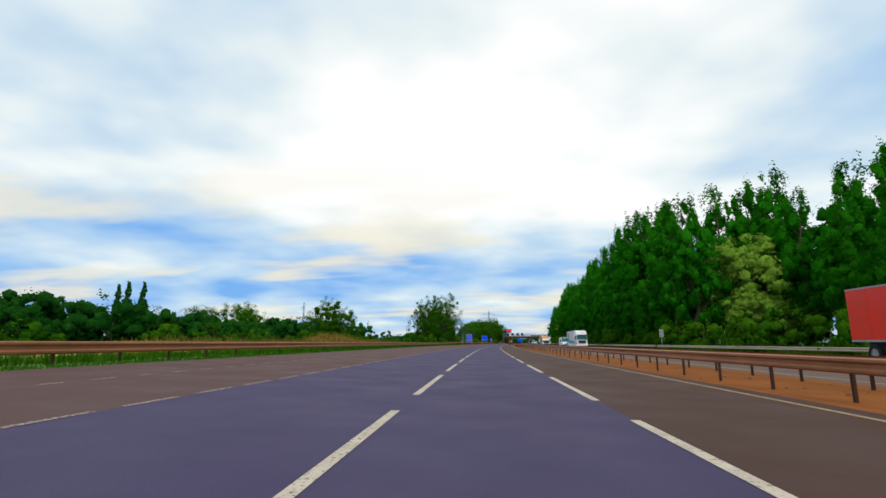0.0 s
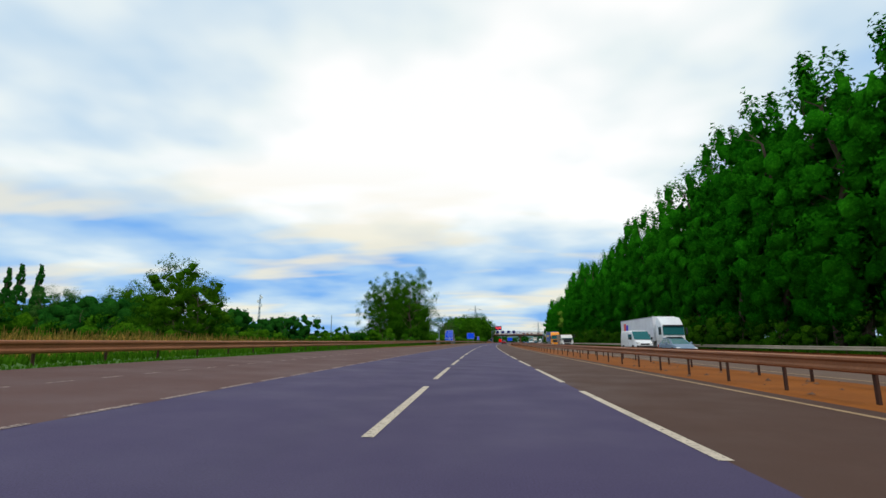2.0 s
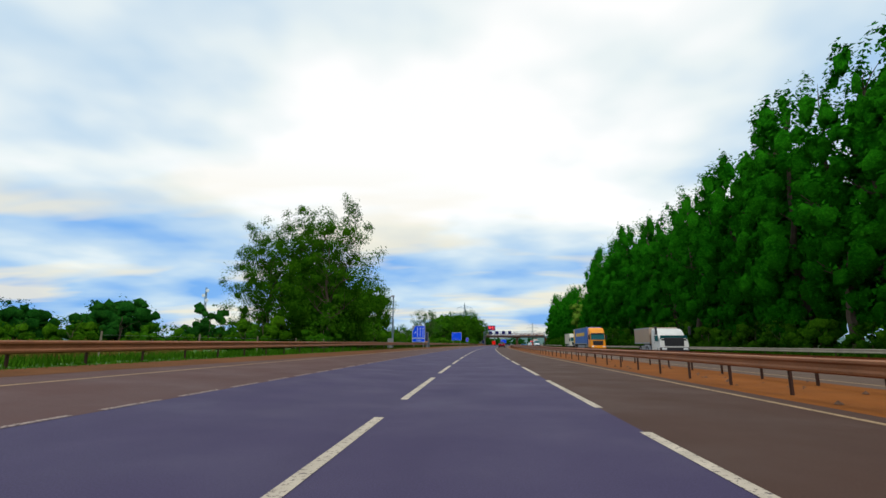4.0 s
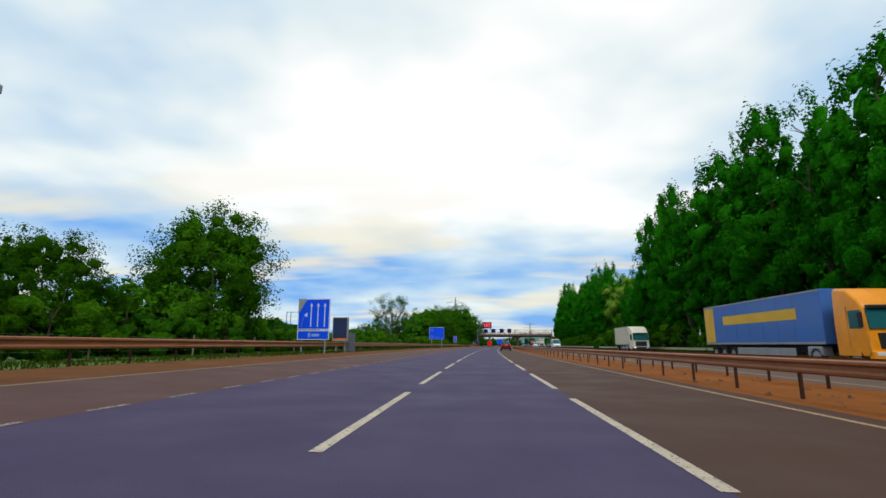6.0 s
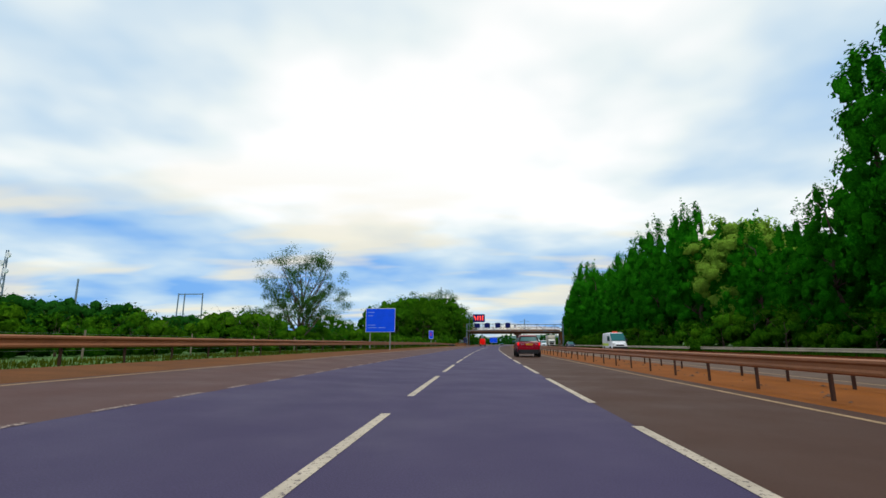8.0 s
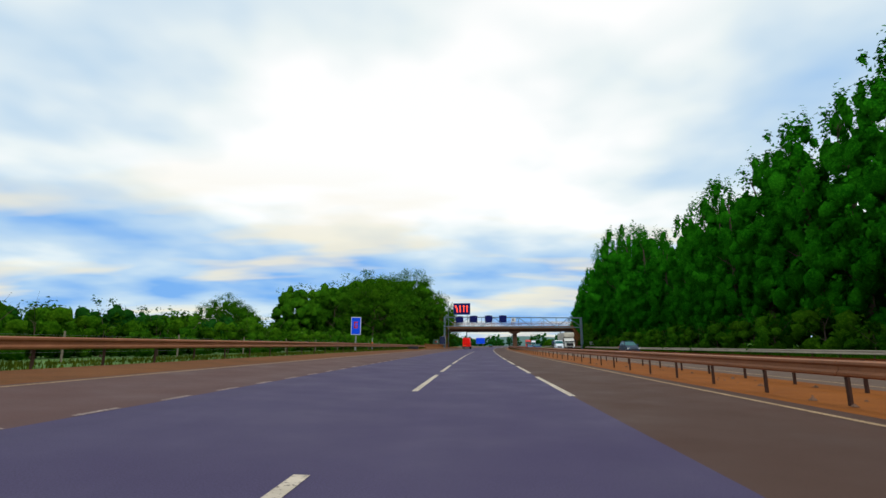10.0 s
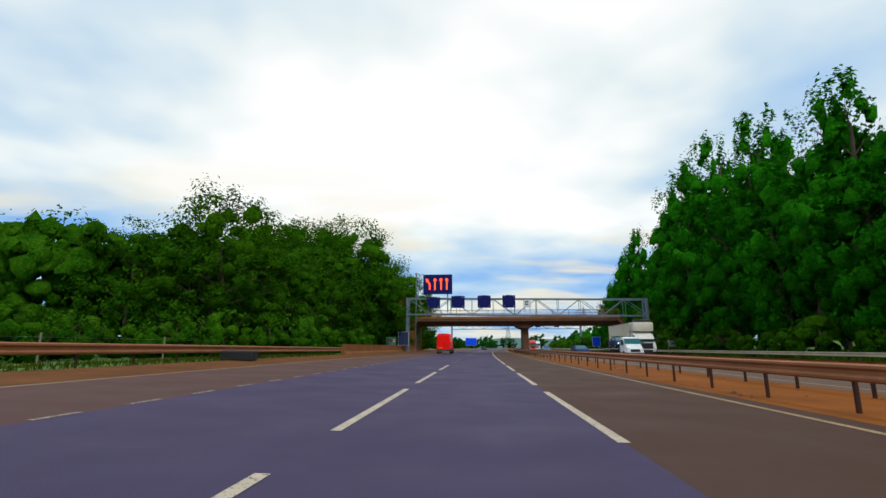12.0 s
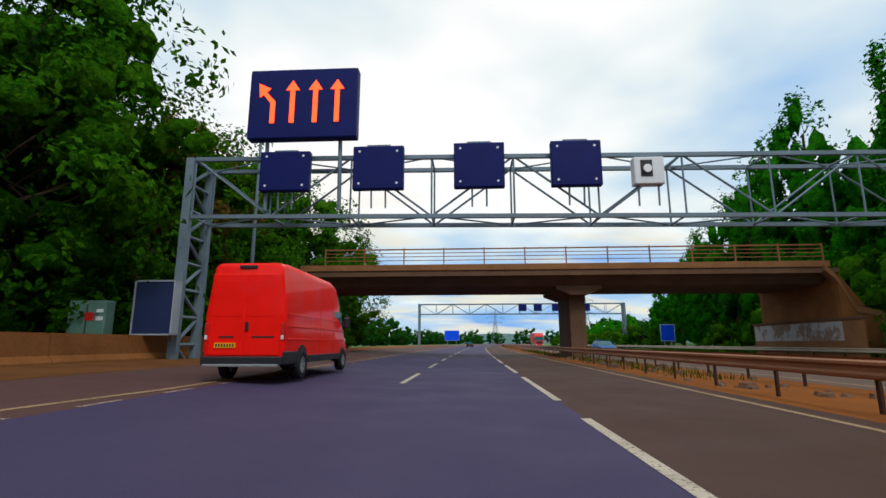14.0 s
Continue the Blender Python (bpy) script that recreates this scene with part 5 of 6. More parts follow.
def blades(name, count, u0, u1, s0, s1, h0, h1, width, mat, label, seed):
    """Upright grass blades strewn over a stretch beside the road."""
    r = np.random.default_rng(seed)
    u, q = r.uniform(u0, u1, count), r.uniform(s0, s1, count)
    x, y = R - (R - u) * np.cos(q / R), (R - u) * np.sin(q / R)
    z = np.array([ground_z(v) + bank_rise(v, w) for v, w in zip(u, q)]) - 0.03
    h = r.uniform(h0, h1, count)
    a = r.uniform(0, math.tau, count)
    lean = h * 0.35
    dx, dy = np.cos(a) * width, np.sin(a) * width
    lx, ly = lean * r.normal(size=count) * 0.5, lean * r.normal(size=count) * 0.5
    v = np.stack([np.stack([x - dx, y - dy, z], 1), np.stack([x + dx, y + dy, z], 1), np.stack([x + lx + dx * 0.25, y + ly + dy * 0.25, z + h], 1), np.stack([x + lx - dx * 0.25, y + ly - dy * 0.25, z + h], 1)], 1).reshape(-1, 3)
    tagged(part(name, leaf_mesh(name, [(v, np.arange(4 * count).reshape(-1, 4), None)], mat), mat), label, "grass", kind="stuff")


M_STRAW = leafy("dry_grass", (0.1, 0.1, 0.018), (0.28, 0.19, 0.05), 0.2)
M_BANK = worn("straw_bank", (0.3, 0.19, 0.045), 0.95, big=0.5, fine=14.0, spread=0.4, bump=0.5)
g = G()
b_us, b_ss = [-25 + 0.7 * k for k in range(14)], [20 + 1.0 * k for k in range(93)]
b_at = [(-20.4 + (u + 20.4) * min(1.0, 0.15 + (s - 20) / 9, 0.15 + (112 - s) / 14) * (0.86 + 0.3 * noise.noise((s * 0.13, math.copysign(3.0, u + 20.4), 0.0))), s) for s in b_ss for u in b_us]
g.add([W(u, s, ground_z(u) + bank_rise(u, s) + 0.012) for u, s in b_at], [(14 * j + i, 14 * j + i + 1, 14 * j + i + 15, 14 * j + i + 14) for j in range(92) for i in range(13)])
tagged(part("bank", g, M_BANK, smooth=True), "low straw-coloured grass bank with a mound behind the guard rail", "bank", kind="structure")
M_GOLD = leafy("golden_grass", (0.26, 0.17, 0.03), (0.52, 0.33, 0.08), 0.2)
M_OLIVE = leafy("olive_grass", (0.04, 0.075, 0.006), (0.12, 0.14, 0.015), 0.2)
M_BLADE = leafy("green_grass", (0.03, 0.12, 0.005), (0.08, 0.21, 0.012), 0.2)
blades("dry_grass", 15000, -30, -15.8, 30, 150, 0.3, 0.95, 0.05, M_STRAW, "rough olive and straw-coloured grass behind the guard rail", 5)
blades("golden_grass", 15000, -23, -16.6, 22, 110, 0.2, 0.62, 0.035, M_GOLD, "golden dry grass on the low bank behind the guard rail", 6)
blades("verge_grass", 22000, -15.8, -12.65, -5, 175, 0.12, 0.34, 0.04, M_BLADE, "deep green grass behind the guard rail", 9)
blades("verge_grass", 18000, -12.6, -11.6, -5, 175, 0.06, 0.16, 0.025, M_BLADE, "short green verge grass under the guard rail", 10)
blades("verge_grass", 26000, -15.5, -11.85, 175, 406, 0.07, 0.22, 0.03, M_OLIVE, "short olive-green verge grass under the guard rail", 7)
blades("reserve_grass", 2600, 7.3, 9.1, 436, 500, 0.08, 0.34, 0.03, M_OLIVE, "sparse green tufts in the stony central reserve", 11)
blades("verge_grass", 14000, 27.0, 30.0, 10, 500, 0.3, 0.8, 0.08, M_BLADE, "rough green grass along the far verge", 8)


# ---- vehicles ----
M_LOGO_A, M_LOGO_B = worn("logo_blue", (0.03, 0.03, 0.55), 0.5), worn("logo_red", (0.85, 0.05, 0.01), 0.5)
M_TEXT_Y = worn("lettering_yellow", (0.7, 0.42, 0.02), 0.5)
M_HIVIS = worn("stripe_yellow_green", (0.45, 0.6, 0.04), 0.5)


def ring(y, z0, z1, wb, wt, r=0.12, n=4):
    """One section of a body: flat underneath, rounded shoulders."""
    right = [(wb * 0.9, z0), (wb, z0 + 0.08), (wb, z0 + (z1 - z0) * 0.5)]
    for k in range(n + 1):
        a = math.pi / 2 * k / n
        right.append((wt - r + r * math.cos(a), z1 - r + r * math.sin(a)))
    return [(x, y, z) for x, z in right] + [(-x, y, z) for x, z in reversed(right)]


def body_loft(rows, r=0.12):
    g = G()
    g.loft([ring(y, z0, z1, wb, wt, min(r, (z1 - z0) * 0.45)) for y, z0, z1, wb, wt in rows])
    return g


def wheels(parent, xs, ys, r, w, rim=0.64, spokes=5, rim_mat=None):
    tyre = G()
    prof = [(-w / 2, r * 0.6), (-w / 2, r * 0.93), (-w * 0.36, r), (w * 0.36, r), (w / 2, r * 0.93), (w / 2, r * 0.6)]
    tyre.loft([[(x, q * math.cos(a), q * math.sin(a)) for x, q in prof] for a in [k * math.tau / 24 for k in range(25)]], caps=False)
    tm = tyre.mesh("tyre", M_RUBBER)
    smooth_by_angle(tm, 50)
    hub = G()
    hub.tube((-w * 0.3, 0, 0), (w * 0.3, 0, 0), r * 0.12, 10)
    hub.tube((-w * 0.2, 0, 0), (w * 0.2, 0, 0), r * rim * 0.98, 24, mi=1)
    for side in (-1, 1):
        for k in range(spokes):
            a = k * math.tau / spokes
            for d in (-0.12, 0.12):
                hub.beam((side * w * 0.3, 0, 0), (side * w * 0.36, r * rim * math.cos(a + d), r * rim * math.sin(a + d)), w * 0.22, r * 0.09, up=(1, 0, 0))
        for k in range(24):
            a, b = k * math.tau / 24, (k + 1) * math.tau / 24
            hub.beam((side * w * 0.4, r * rim * math.cos(a), r * rim * math.sin(a)), (side * w * 0.4, r * rim * math.cos(b), r * rim * math.sin(b)), w * 0.12, r * 0.05, up=(1, 0, 0))
    hm = hub.mesh("rim", rim_mat or M_ALLOY, M_BLACK)
    for x in xs:
        for y in ys:
            t = new("wheel", tm)
            t.parent = parent
            t.matrix_basis = Matrix.Translation((x, y, r))
            h = new("rim", hm)
            h.parent = t


def arch(parent, x, y, r, mat=None):
    """The dark lip and well of a wheel arch."""
    g = G()
    s = 1 if x > 0 else -1
    pts = [(y + r * math.cos(a), r * 0.86 + r * math.sin(a)) for a in [math.pi * k / 14 for k in range(15)]]
    pts = [(y + r, 0.32)] + pts + [(y - r, 0.32)]
    g.loft([[(x - s * 0.25, q, z) for q, z in pts], [(x + s * 0.012, q, z) for q, z in pts]])
    part("wheel_arch", g, mat or M_BLACK, parent)


def slab(parent, name, x0, x1, y0, y1, z0, z1, mat, bevel=0.0, label=""):
    return part(name, G().box(x0, x1, y0, y1, z0, z1, bevel=bevel), mat, parent, label)


def plate_bars(parent, x, y, z, w, h, out=-1, mat=None):
    p = slab(parent, "number_plate", x - w / 2, x + w / 2, y - 0.012, y + 0.012, z - h / 2, z + h / 2, mat or M_PLATE, 0.0, "plate with dark bars")
    g = G()
    n = 7
    for k in range(n):
        cx = x - w * 0.4 + w * 0.8 * k / (n - 1)
        g.box(cx - w * 0.035, cx + w * 0.035, y + out * 0.016, y + out * 0.011, z - h * 0.3, z + h * 0.3)
    part("characters", g, M_BLACK, p)


def red_van():
    v = empty("delivery_van", "bright red high-roof panel van with closed rear doors", "van")
    red = paint("van_red", (1.0, 0.008, 0.004), 0.5, 0.1, 0.3)
    rows = [(0.0, 0.5, 2.8, 0.96, 0.84), (0.05, 0.42, 2.88, 1.01, 0.88), (0.6, 0.4, 2.93, 1.02, 0.89), (4.3, 0.4, 2.93, 1.02, 0.89), (4.85, 0.4, 2.84, 1.02, 0.88), (5.2, 0.4, 2.5, 1.01, 0.87), (5.55, 0.4, 2.0, 1.0, 0.86), (5.85, 0.4, 1.5, 0.98, 0.86), (6.2, 0.42, 1.24, 0.94, 0.84), (6.4, 0.46, 1.0, 0.86, 0.78)]
    part("body", body_loft(rows, 0.2), red, v, smooth=True)
    # rear doors, handle, lamps, bumper
    for x0, x1 in ((-0.88, -0.006), (0.006, 0.88)):
        outer = x0 if x0 < -0.5 else x1 - 0.05
        d = slab(v, "rear_door", x0, x1, -0.02, 0.02, 0.62, 2.6, red, 0.02)
        slab(d, "pressed_panel", x0 + 0.08, x1 - 0.08, -0.028, -0.015, 1.55, 2.45, red, 0.006)
        for z in (0.95, 2.1):
            slab(d, "hinge", outer, outer + 0.05, -0.04, -0.015, z, z + 0.09, red, 0.01)
    slab(v, "door_handle", 0.02, 0.11, -0.05, -0.02, 1.2, 1.42, M_BLACK, 0.015)
    slab(v, "roof_lamp", -0.22, 0.22, -0.04, 0.02, 2.74, 2.82, M_BLACK, 0.015, "dark high-level brake lamp")
    for x in (-0.95, 0.95):
        lamp = slab(v, "tail_lamp", x - 0.05, x + 0.05, -0.012, 0.06, 0.96, 1.4, M_TAIL_OFF, 0.02, "slim red tail lamp cluster")
        slab(lamp, "reverse_lens", x - 0.035, x + 0.035, -0.018, -0.008, 1.0, 1.1, M_LAMP, 0.003)
    slab(v, "bumper", -1.0, 1.0, -0.1, 0.12, 0.4, 0.6, M_BLACK, 0.03, "black rear bumper")
    slab(v, "step", -0.92, 0.92, -0.14, 0.02, 0.36, 0.42, M_GREYBACK, 0.012, "pale metal step edge")
    plate_bars(v, -0.45, -0.03, 0.86, 0.52, 0.12)
    slab(v, "badge", -0.62, -0.25, -0.03, -0.02, 1.04, 1.08, M_BLACK)
    slab(v, "badge", 0.2, 0.75, -0.03, -0.02, 1.04, 1.08, M_BLACK)
    for x in (-1, 1):
        for z, y0, y1 in ((1.6, 0.15, 4.6), (1.3, 0.15, 5.5), (0.98, 0.15, 5.6)):
            slab(v, "side_moulding", x * 1.018 - 0.01, x * 1.018 + 0.01, y0, y1, z, z + 0.05, red, 0.009)
        slab(v, "sill", x * 1.005 - 0.03, x * 1.005 + 0.03, 1.7, 4.95, 0.4, 0.6, M_BLACK, 0.02, "black lower cladding")
        slab(v, "rear_cladding", x * 1.0 - 0.035, x * 1.0 + 0.035, 0.0, 0.95, 0.4, 0.72, M_BLACK, 0.03, "black lower cladding")
        slab(v, "sliding_door_seam", x * 1.021 - 0.004, x * 1.021 + 0.004, 2.75, 2.765, 0.6, 2.5, red)
        slab(v, "cab_door_seam", x * 1.021 - 0.004, x * 1.021 + 0.004, 4.15, 4.165, 0.6, 2.3, red)
        slab(v, "side_window", x * 0.98 - 0.03, x * 0.98 + 0.03, 4.3, 5.15, 1.42, 1.95, M_GLASS, 0.02)
        m = slab(v, "mirror", x * 1.16 - 0.1, x * 1.16 + 0.1, 5.25, 5.4, 1.42, 1.8, M_BLACK, 0.05, "black wing mirror")
        slab(m, "mirror_arm", min(x * 0.98, x * 1.1), max(x * 0.98, x * 1.1), 5.3, 5.37, 1.5, 1.6, M_BLACK)
        for y in (1.25, 5.4):
            arch(v, x * 1.01, y, 0.47 if y < 2 else 0.42)
    g = G()
    g.loft([[(-0.84, 5.22, 2.5), (0.84, 5.22, 2.5), (0.84, 5.26, 2.52), (-0.84, 5.26, 2.52)], [(-0.86, 5.84, 1.53), (0.86, 5.84, 1.53), (0.86, 5.9, 1.55), (-0.86, 5.9, 1.55)]])
    part("windscreen", g, M_GLASS, v)
    for x in (-0.7, 0.7):
        slab(v, "headlamp", x - 0.16, x + 0.16, 6.2, 6.42, 0.85, 1.1, M_LAMP, 0.04)
    slab(v, "front_bumper", -0.9, 0.9, 6.3, 6.5, 0.4, 0.75, M_BLACK, 0.05)
    wheels(v, (-0.95, 0.95), (1.25, 5.4), 0.36, 0.23, 0.62, 8, M_GREYBACK)
    return v


def plan_ring(w, y0, y1, z, r, n=4):
    """A level ring with rounded corners, as seen from above."""
    out = []
    for cx, cy, a0 in ((w - r, y0 + r, -90), (w - r, y1 - r, 0), (-w + r, y1 - r, 90), (-w + r, y0 + r, 180)):
        for k in range(n + 1):
            a = radians(a0 + 90 * k / n)
            out.append((cx + r * math.cos(a), cy + r * math.sin(a), z))
    return out


def suv_car():
    """A tall estate car with its tail at y = 0, a dark glasshouse and a floating roof."""
    v = empty("suv_car", "dark red tall estate car with lit tail lamps", "car")
    col = paint("suv_paint", (0.24, 0.002, 0.014), 0.3, 0.12, 0.22)
    g = G()
    rows = [(0.0, 0.56, 1.2, 0.82), (0.05, 0.5, 1.25, 0.9), (0.18, 0.44, 1.28, 0.955), (0.5, 0.4, 1.29, 0.985), (3.5, 0.38, 1.24, 0.985), (4.2, 0.4, 1.18, 0.975), (4.7, 0.44, 1.08, 0.93), (4.92, 0.5, 0.98, 0.85), (5.0, 0.56, 0.88, 0.76)]
    rings = []
    for y, z0, z1, w in rows:
        h = z1 - z0
        right = [(w * 0.9, z0), (w * 0.97, z0 + 0.1 * h), (w, z0 + 0.45 * h), (w, z0 + 0.7 * h), (w - 0.015, z0 + 0.86 * h), (w - 0.05, z0 + 0.96 * h), (w - 0.11, z1)]
        rings.append([(x, y, z) for x, z in right] + [(-x, y, z) for x, z in reversed(right)])
    g.loft(rings)
    body = part("body", g, col, v, smooth=True)
    g = G()
    g.loft([plan_ring(w, y0, y1, z, r) for w, y0, y1, z, r in ((0.9, 0.1, 3.85, 1.2, 0.16), (0.88, 0.13, 3.72, 1.29, 0.16), (0.815, 0.22, 3.3, 1.5, 0.17), (0.74, 0.32, 2.86, 1.74, 0.18))])
    cabin = part("cabin", g, M_GLOSS, v, "gloss black pillars and surrounds", smooth=True)
    g = G()
    g.loft([plan_ring(w, y0, y1, z, r) for w, y0, y1, z, r in ((0.72, 0.3, 2.86, 1.73, 0.2), (0.73, 0.26, 2.88, 1.76, 0.2), (0.71, 0.3, 2.8, 1.79, 0.2), (0.64, 0.5, 2.6, 1.825, 0.22), (0.46, 0.75, 2.3, 1.845, 0.22))])
    part("roof", g, col, v, smooth=True)

    def quad(name, pts, out, mat, parent):
        o = Vector(out)
        gg = G()
        gg.loft([[Vector(p) - o * 0.03 for p in pts], [Vector(p) + o for p in pts]])
        return part(name, gg, mat, parent)

    quad("rear_window", [(-0.69, 0.155, 1.36), (0.69, 0.155, 1.36), (0.6, 0.285, 1.66), (-0.6, 0.285, 1.66)], (0, -0.014, 0.006), M_GLASS, cabin)
    quad("windscreen", [(-0.76, 3.62, 1.3), (0.76, 3.62, 1.3), (0.66, 2.93, 1.7), (-0.66, 2.93, 1.7)], (0, 0.014, 0.02), M_GLASS, cabin)
    for x in (-1, 1):
        for a, b, c, d in ((0.5, 1.12, 1.08, 0.62), (1.2, 2.2, 2.1, 1.16), (2.28, 3.36, 2.82, 2.18)):
            quad("side_window", [(x * 0.875, a, 1.31), (x * 0.875, b, 1.31), (x * 0.74, c, 1.69), (x * 0.74, d, 1.69)], (x * 0.012, 0, 0.003), M_GLASS, cabin)
        for y in (1.38, 2.52):
            slab(body, "door_seam", x * 0.986 - 0.006, x * 0.986 + 0.006, y, y + 0.012, 0.5, 1.16, M_BLACK)
            slab(body, "door_handle", x * 0.985 - 0.02, x * 0.985 + 0.025, y - 0.32, y - 0.1, 1.02, 1.055, col, 0.012)
        slab(v, "sill_trim", x * 0.98 - 0.015, x * 0.98 + 0.015, 1.5, 3.4, 0.52, 0.56, M_CHROME, 0.008)
        m = slab(v, "mirror", x * 1.1 - 0.1, x * 1.1 + 0.1, 3.02, 3.14, 1.24, 1.42, M_GLOSS, 0.04, "dark wing mirror")
        slab(m, "mirror_glass", x * 1.1 - 0.08, x * 1.1 + 0.08, 3.012, 3.021, 1.26, 1.4, M_GLASS)
        slab(m, "mirror_arm", min(x * 0.9, x * 1.02), max(x * 0.9, x * 1.02), 3.05, 3.12, 1.25, 1.3, M_GLOSS)
        lamp = part("tail_lamp", G().box(min(x * 0.79, x * 0.955), max(x * 0.79, x * 0.955), 0.005, 0.3, 0.97, 1.22, bevel=0.035), M_TAIL, v, "glowing red tail lamp")
        slab(lamp, "lamp_surround", min(x * 0.775, x * 0.95), max(x * 0.775, x * 0.95), 0.02, 0.32, 0.93, 1.245, M_TAIL_OFF, 0.03)
        slab(v, "bumper_strip", x * 0.965 - 0.02, x * 0.965 + 0.018, 0.1, 0.58, 0.76, 0.795, M_CHROME, 0.01)
        slab(v, "headlamp", x * 0.74 - 0.16, x * 0.74 + 0.16, 4.7, 4.95, 0.74, 0.92, M_LAMP, 0.04)
        part("exhaust", G().tube((x * 0.55, -0.02, 0.4), (x * 0.55, 0.3, 0.4), 0.035, 10), M_BLACK, v)
        for y in (0.98, 3.9):
            arch(v, x * 0.975, y, 0.45)
    part("bumper", G().loft([plan_ring(w, -0.06, 0.5, z, 0.2) for w, z in ((0.93, 0.64), (0.952, 0.67), (0.955, 0.78), (0.93, 0.85))]), col, v, smooth=True)
    part("bumper_lower", G().loft([plan_ring(w, -0.03, 0.5, z, 0.16) for w, z in ((0.82, 0.32), (0.88, 0.38), (0.925, 0.637))]), M_BLACK, v, "black lower bumper", smooth=True)
    gate = slab(v, "tailgate", -0.76, 0.76, -0.02, 0.04, 0.86, 1.23, col, 0.02)
    slab(gate, "tailgate_strip", -0.74, 0.74, -0.03, -0.015, 1.155, 1.172, M_CHROME, 0.004, "thin chrome strip")
    g = G()
    for k in range(10):
        g.box(-0.5 + k * 0.105, -0.45 + k * 0.105, -0.026, -0.018, 1.195, 1.215)
    part("lettering", g, M_CHROME, gate, "small chrome lettering as bars")
    slab(gate, "badge", -0.66, -0.42, -0.026, -0.018, 1.05, 1.07, M_CHROME)
    slab(gate, "badge", 0.6, 0.7, -0.026, -0.018, 1.04, 1.07, M_CHROME)
    slab(v, "spoiler", -0.64, 0.64, 0.26, 0.55, 1.7, 1.76, M_GLOSS, 0.02)
    part("roof_antenna", G().tube((0.1, 0.8, 1.83), (0.1, 0.74, 1.93), 0.03, 8, 0.008), M_GLOSS, v)
    slab(v, "underbody", -0.85, 0.85, 0.15, 4.8, 0.28, 0.45, M_BLACK)
    plate_bars(v, 0.05, -0.03, 1.07, 0.56, 0.13)
    wheels(v, (-0.92, 0.92), (0.98, 3.9), 0.395, 0.26, 0.74, 9)
    return v


def passenger_car(name, label, color, suv=False, towards=False, rough=0.25):
    """A car with its tail at y = 0. suv: tall and square."""
    v = empty(name, label, "car")
    col = paint(name + "_paint", color, 0.5, 0.03, 0.0)
    if suv:
        L, H, belt, W2, wr, ys = 5.0, 1.84, 1.14, 0.99, 0.395, (0.98, 3.9)
        rows = [(0.0, 0.55, 1.06, 0.9, 0.84), (0.1, 0.42, 1.14, 0.975, 0.92), (0.5, 0.36, 1.17, 0.99, 0.93), (3.55, 0.36, 1.17, 0.99, 0.93), (4.2, 0.38, 1.12, 0.985, 0.92), (4.75, 0.42, 1.03, 0.95, 0.86), (5.0, 0.5, 0.92, 0.86, 0.78)]
        low = [(0.14, 1.12, 0.9), (3.75, 1.12, 0.9)]
        top = [(0.5, 1.77, 0.73), (2.75, 1.77, 0.73)]
        pillars = (1.28, 2.42)
    else:
        L, H, belt, W2, wr, ys = 4.3, 1.46, 0.92, 0.89, 0.31, (0.8, 3.45)
        rows = [(0.0, 0.45, 0.85, 0.8, 0.75), (0.12, 0.3, 0.95, 0.87, 0.82), (0.6, 0.22, 0.97, 0.89, 0.84), (2.9, 0.22, 0.95, 0.89, 0.84), (3.6, 0.24, 0.86, 0.88, 0.82), (4.1, 0.28, 0.72, 0.83, 0.75), (4.3, 0.35, 0.6, 0.74, 0.68)]
        low = [(0.2, 0.92, 0.82), (3.25, 0.9, 0.8)]
        top = [(0.75, 1.4, 0.6), (2.15, 1.4, 0.6)]
        pillars = (1.0, 1.95)
    part("body", body_loft(rows, 0.1), col, v, smooth=True)
    (yb0, zb0, wb0), (yb1, zb1, wb1) = low
    (yt0, zt, wt), (yt1, _, _) = top
    bl, br, fr, fl = Vector((-wb0, yb0, zb0)), Vector((wb0, yb0, zb0)), Vector((wb1, yb1, zb1)), Vector((-wb1, yb1, zb1))
    tl, tr, gr, gl = Vector((-wt, yt0, zt)), Vector((wt, yt0, zt)), Vector((wt, yt1, zt)), Vector((-wt, yt1, zt))
    g = G()
    g.add([bl, br, fr, fl, tl, tr, gr, gl], [(0, 3, 2, 1), (4, 5, 6, 7), (0, 1, 5, 4), (1, 2, 6, 5), (2, 3, 7, 6), (3, 0, 4, 7)])
    part("cabin", g, col, v)
    centre = (bl + gr) / 2

    def pane(name, a, b, c, d, u0, u1, v0, v1):
        """A glass pane set on a face of the cabin with corners a, b below and d, c above."""
        def at(p, q):
            return a.lerp(b, p).lerp(d.lerp(c, p), q)
        nrm = (b - a).cross(d - a).normalized()
        if nrm.dot((a + c) / 2 - centre) < 0:
            nrm = -nrm
        ring4 = [at(u0, v0), at(u1, v0), at(u1 - 0.02, v1), at(u0 + 0.02, v1)]
        gg = G()
        gg.loft([[q - nrm * 0.01 for q in ring4], [q + nrm * 0.009 for q in ring4]])
        part(name, gg, M_GLASS, v)

    pane("rear_window", bl, br, tr, tl, 0.07, 0.93, 0.1, 0.92)
    pane("windscreen", fl, fr, gr, gl, 0.04, 0.96, 0.06, 0.94)
    for a, b, c, d in ((bl, fl, gl, tl), (br, fr, gr, tr)):
        for u0, u1 in ((0.1, 0.33), (0.36, 0.6), (0.63, 0.9)):
            pane("side_window", a, b, c, d, u0, u1, 0.1, 0.9)
    # roof with a rounded edge, pillars between the windows
    g = G()
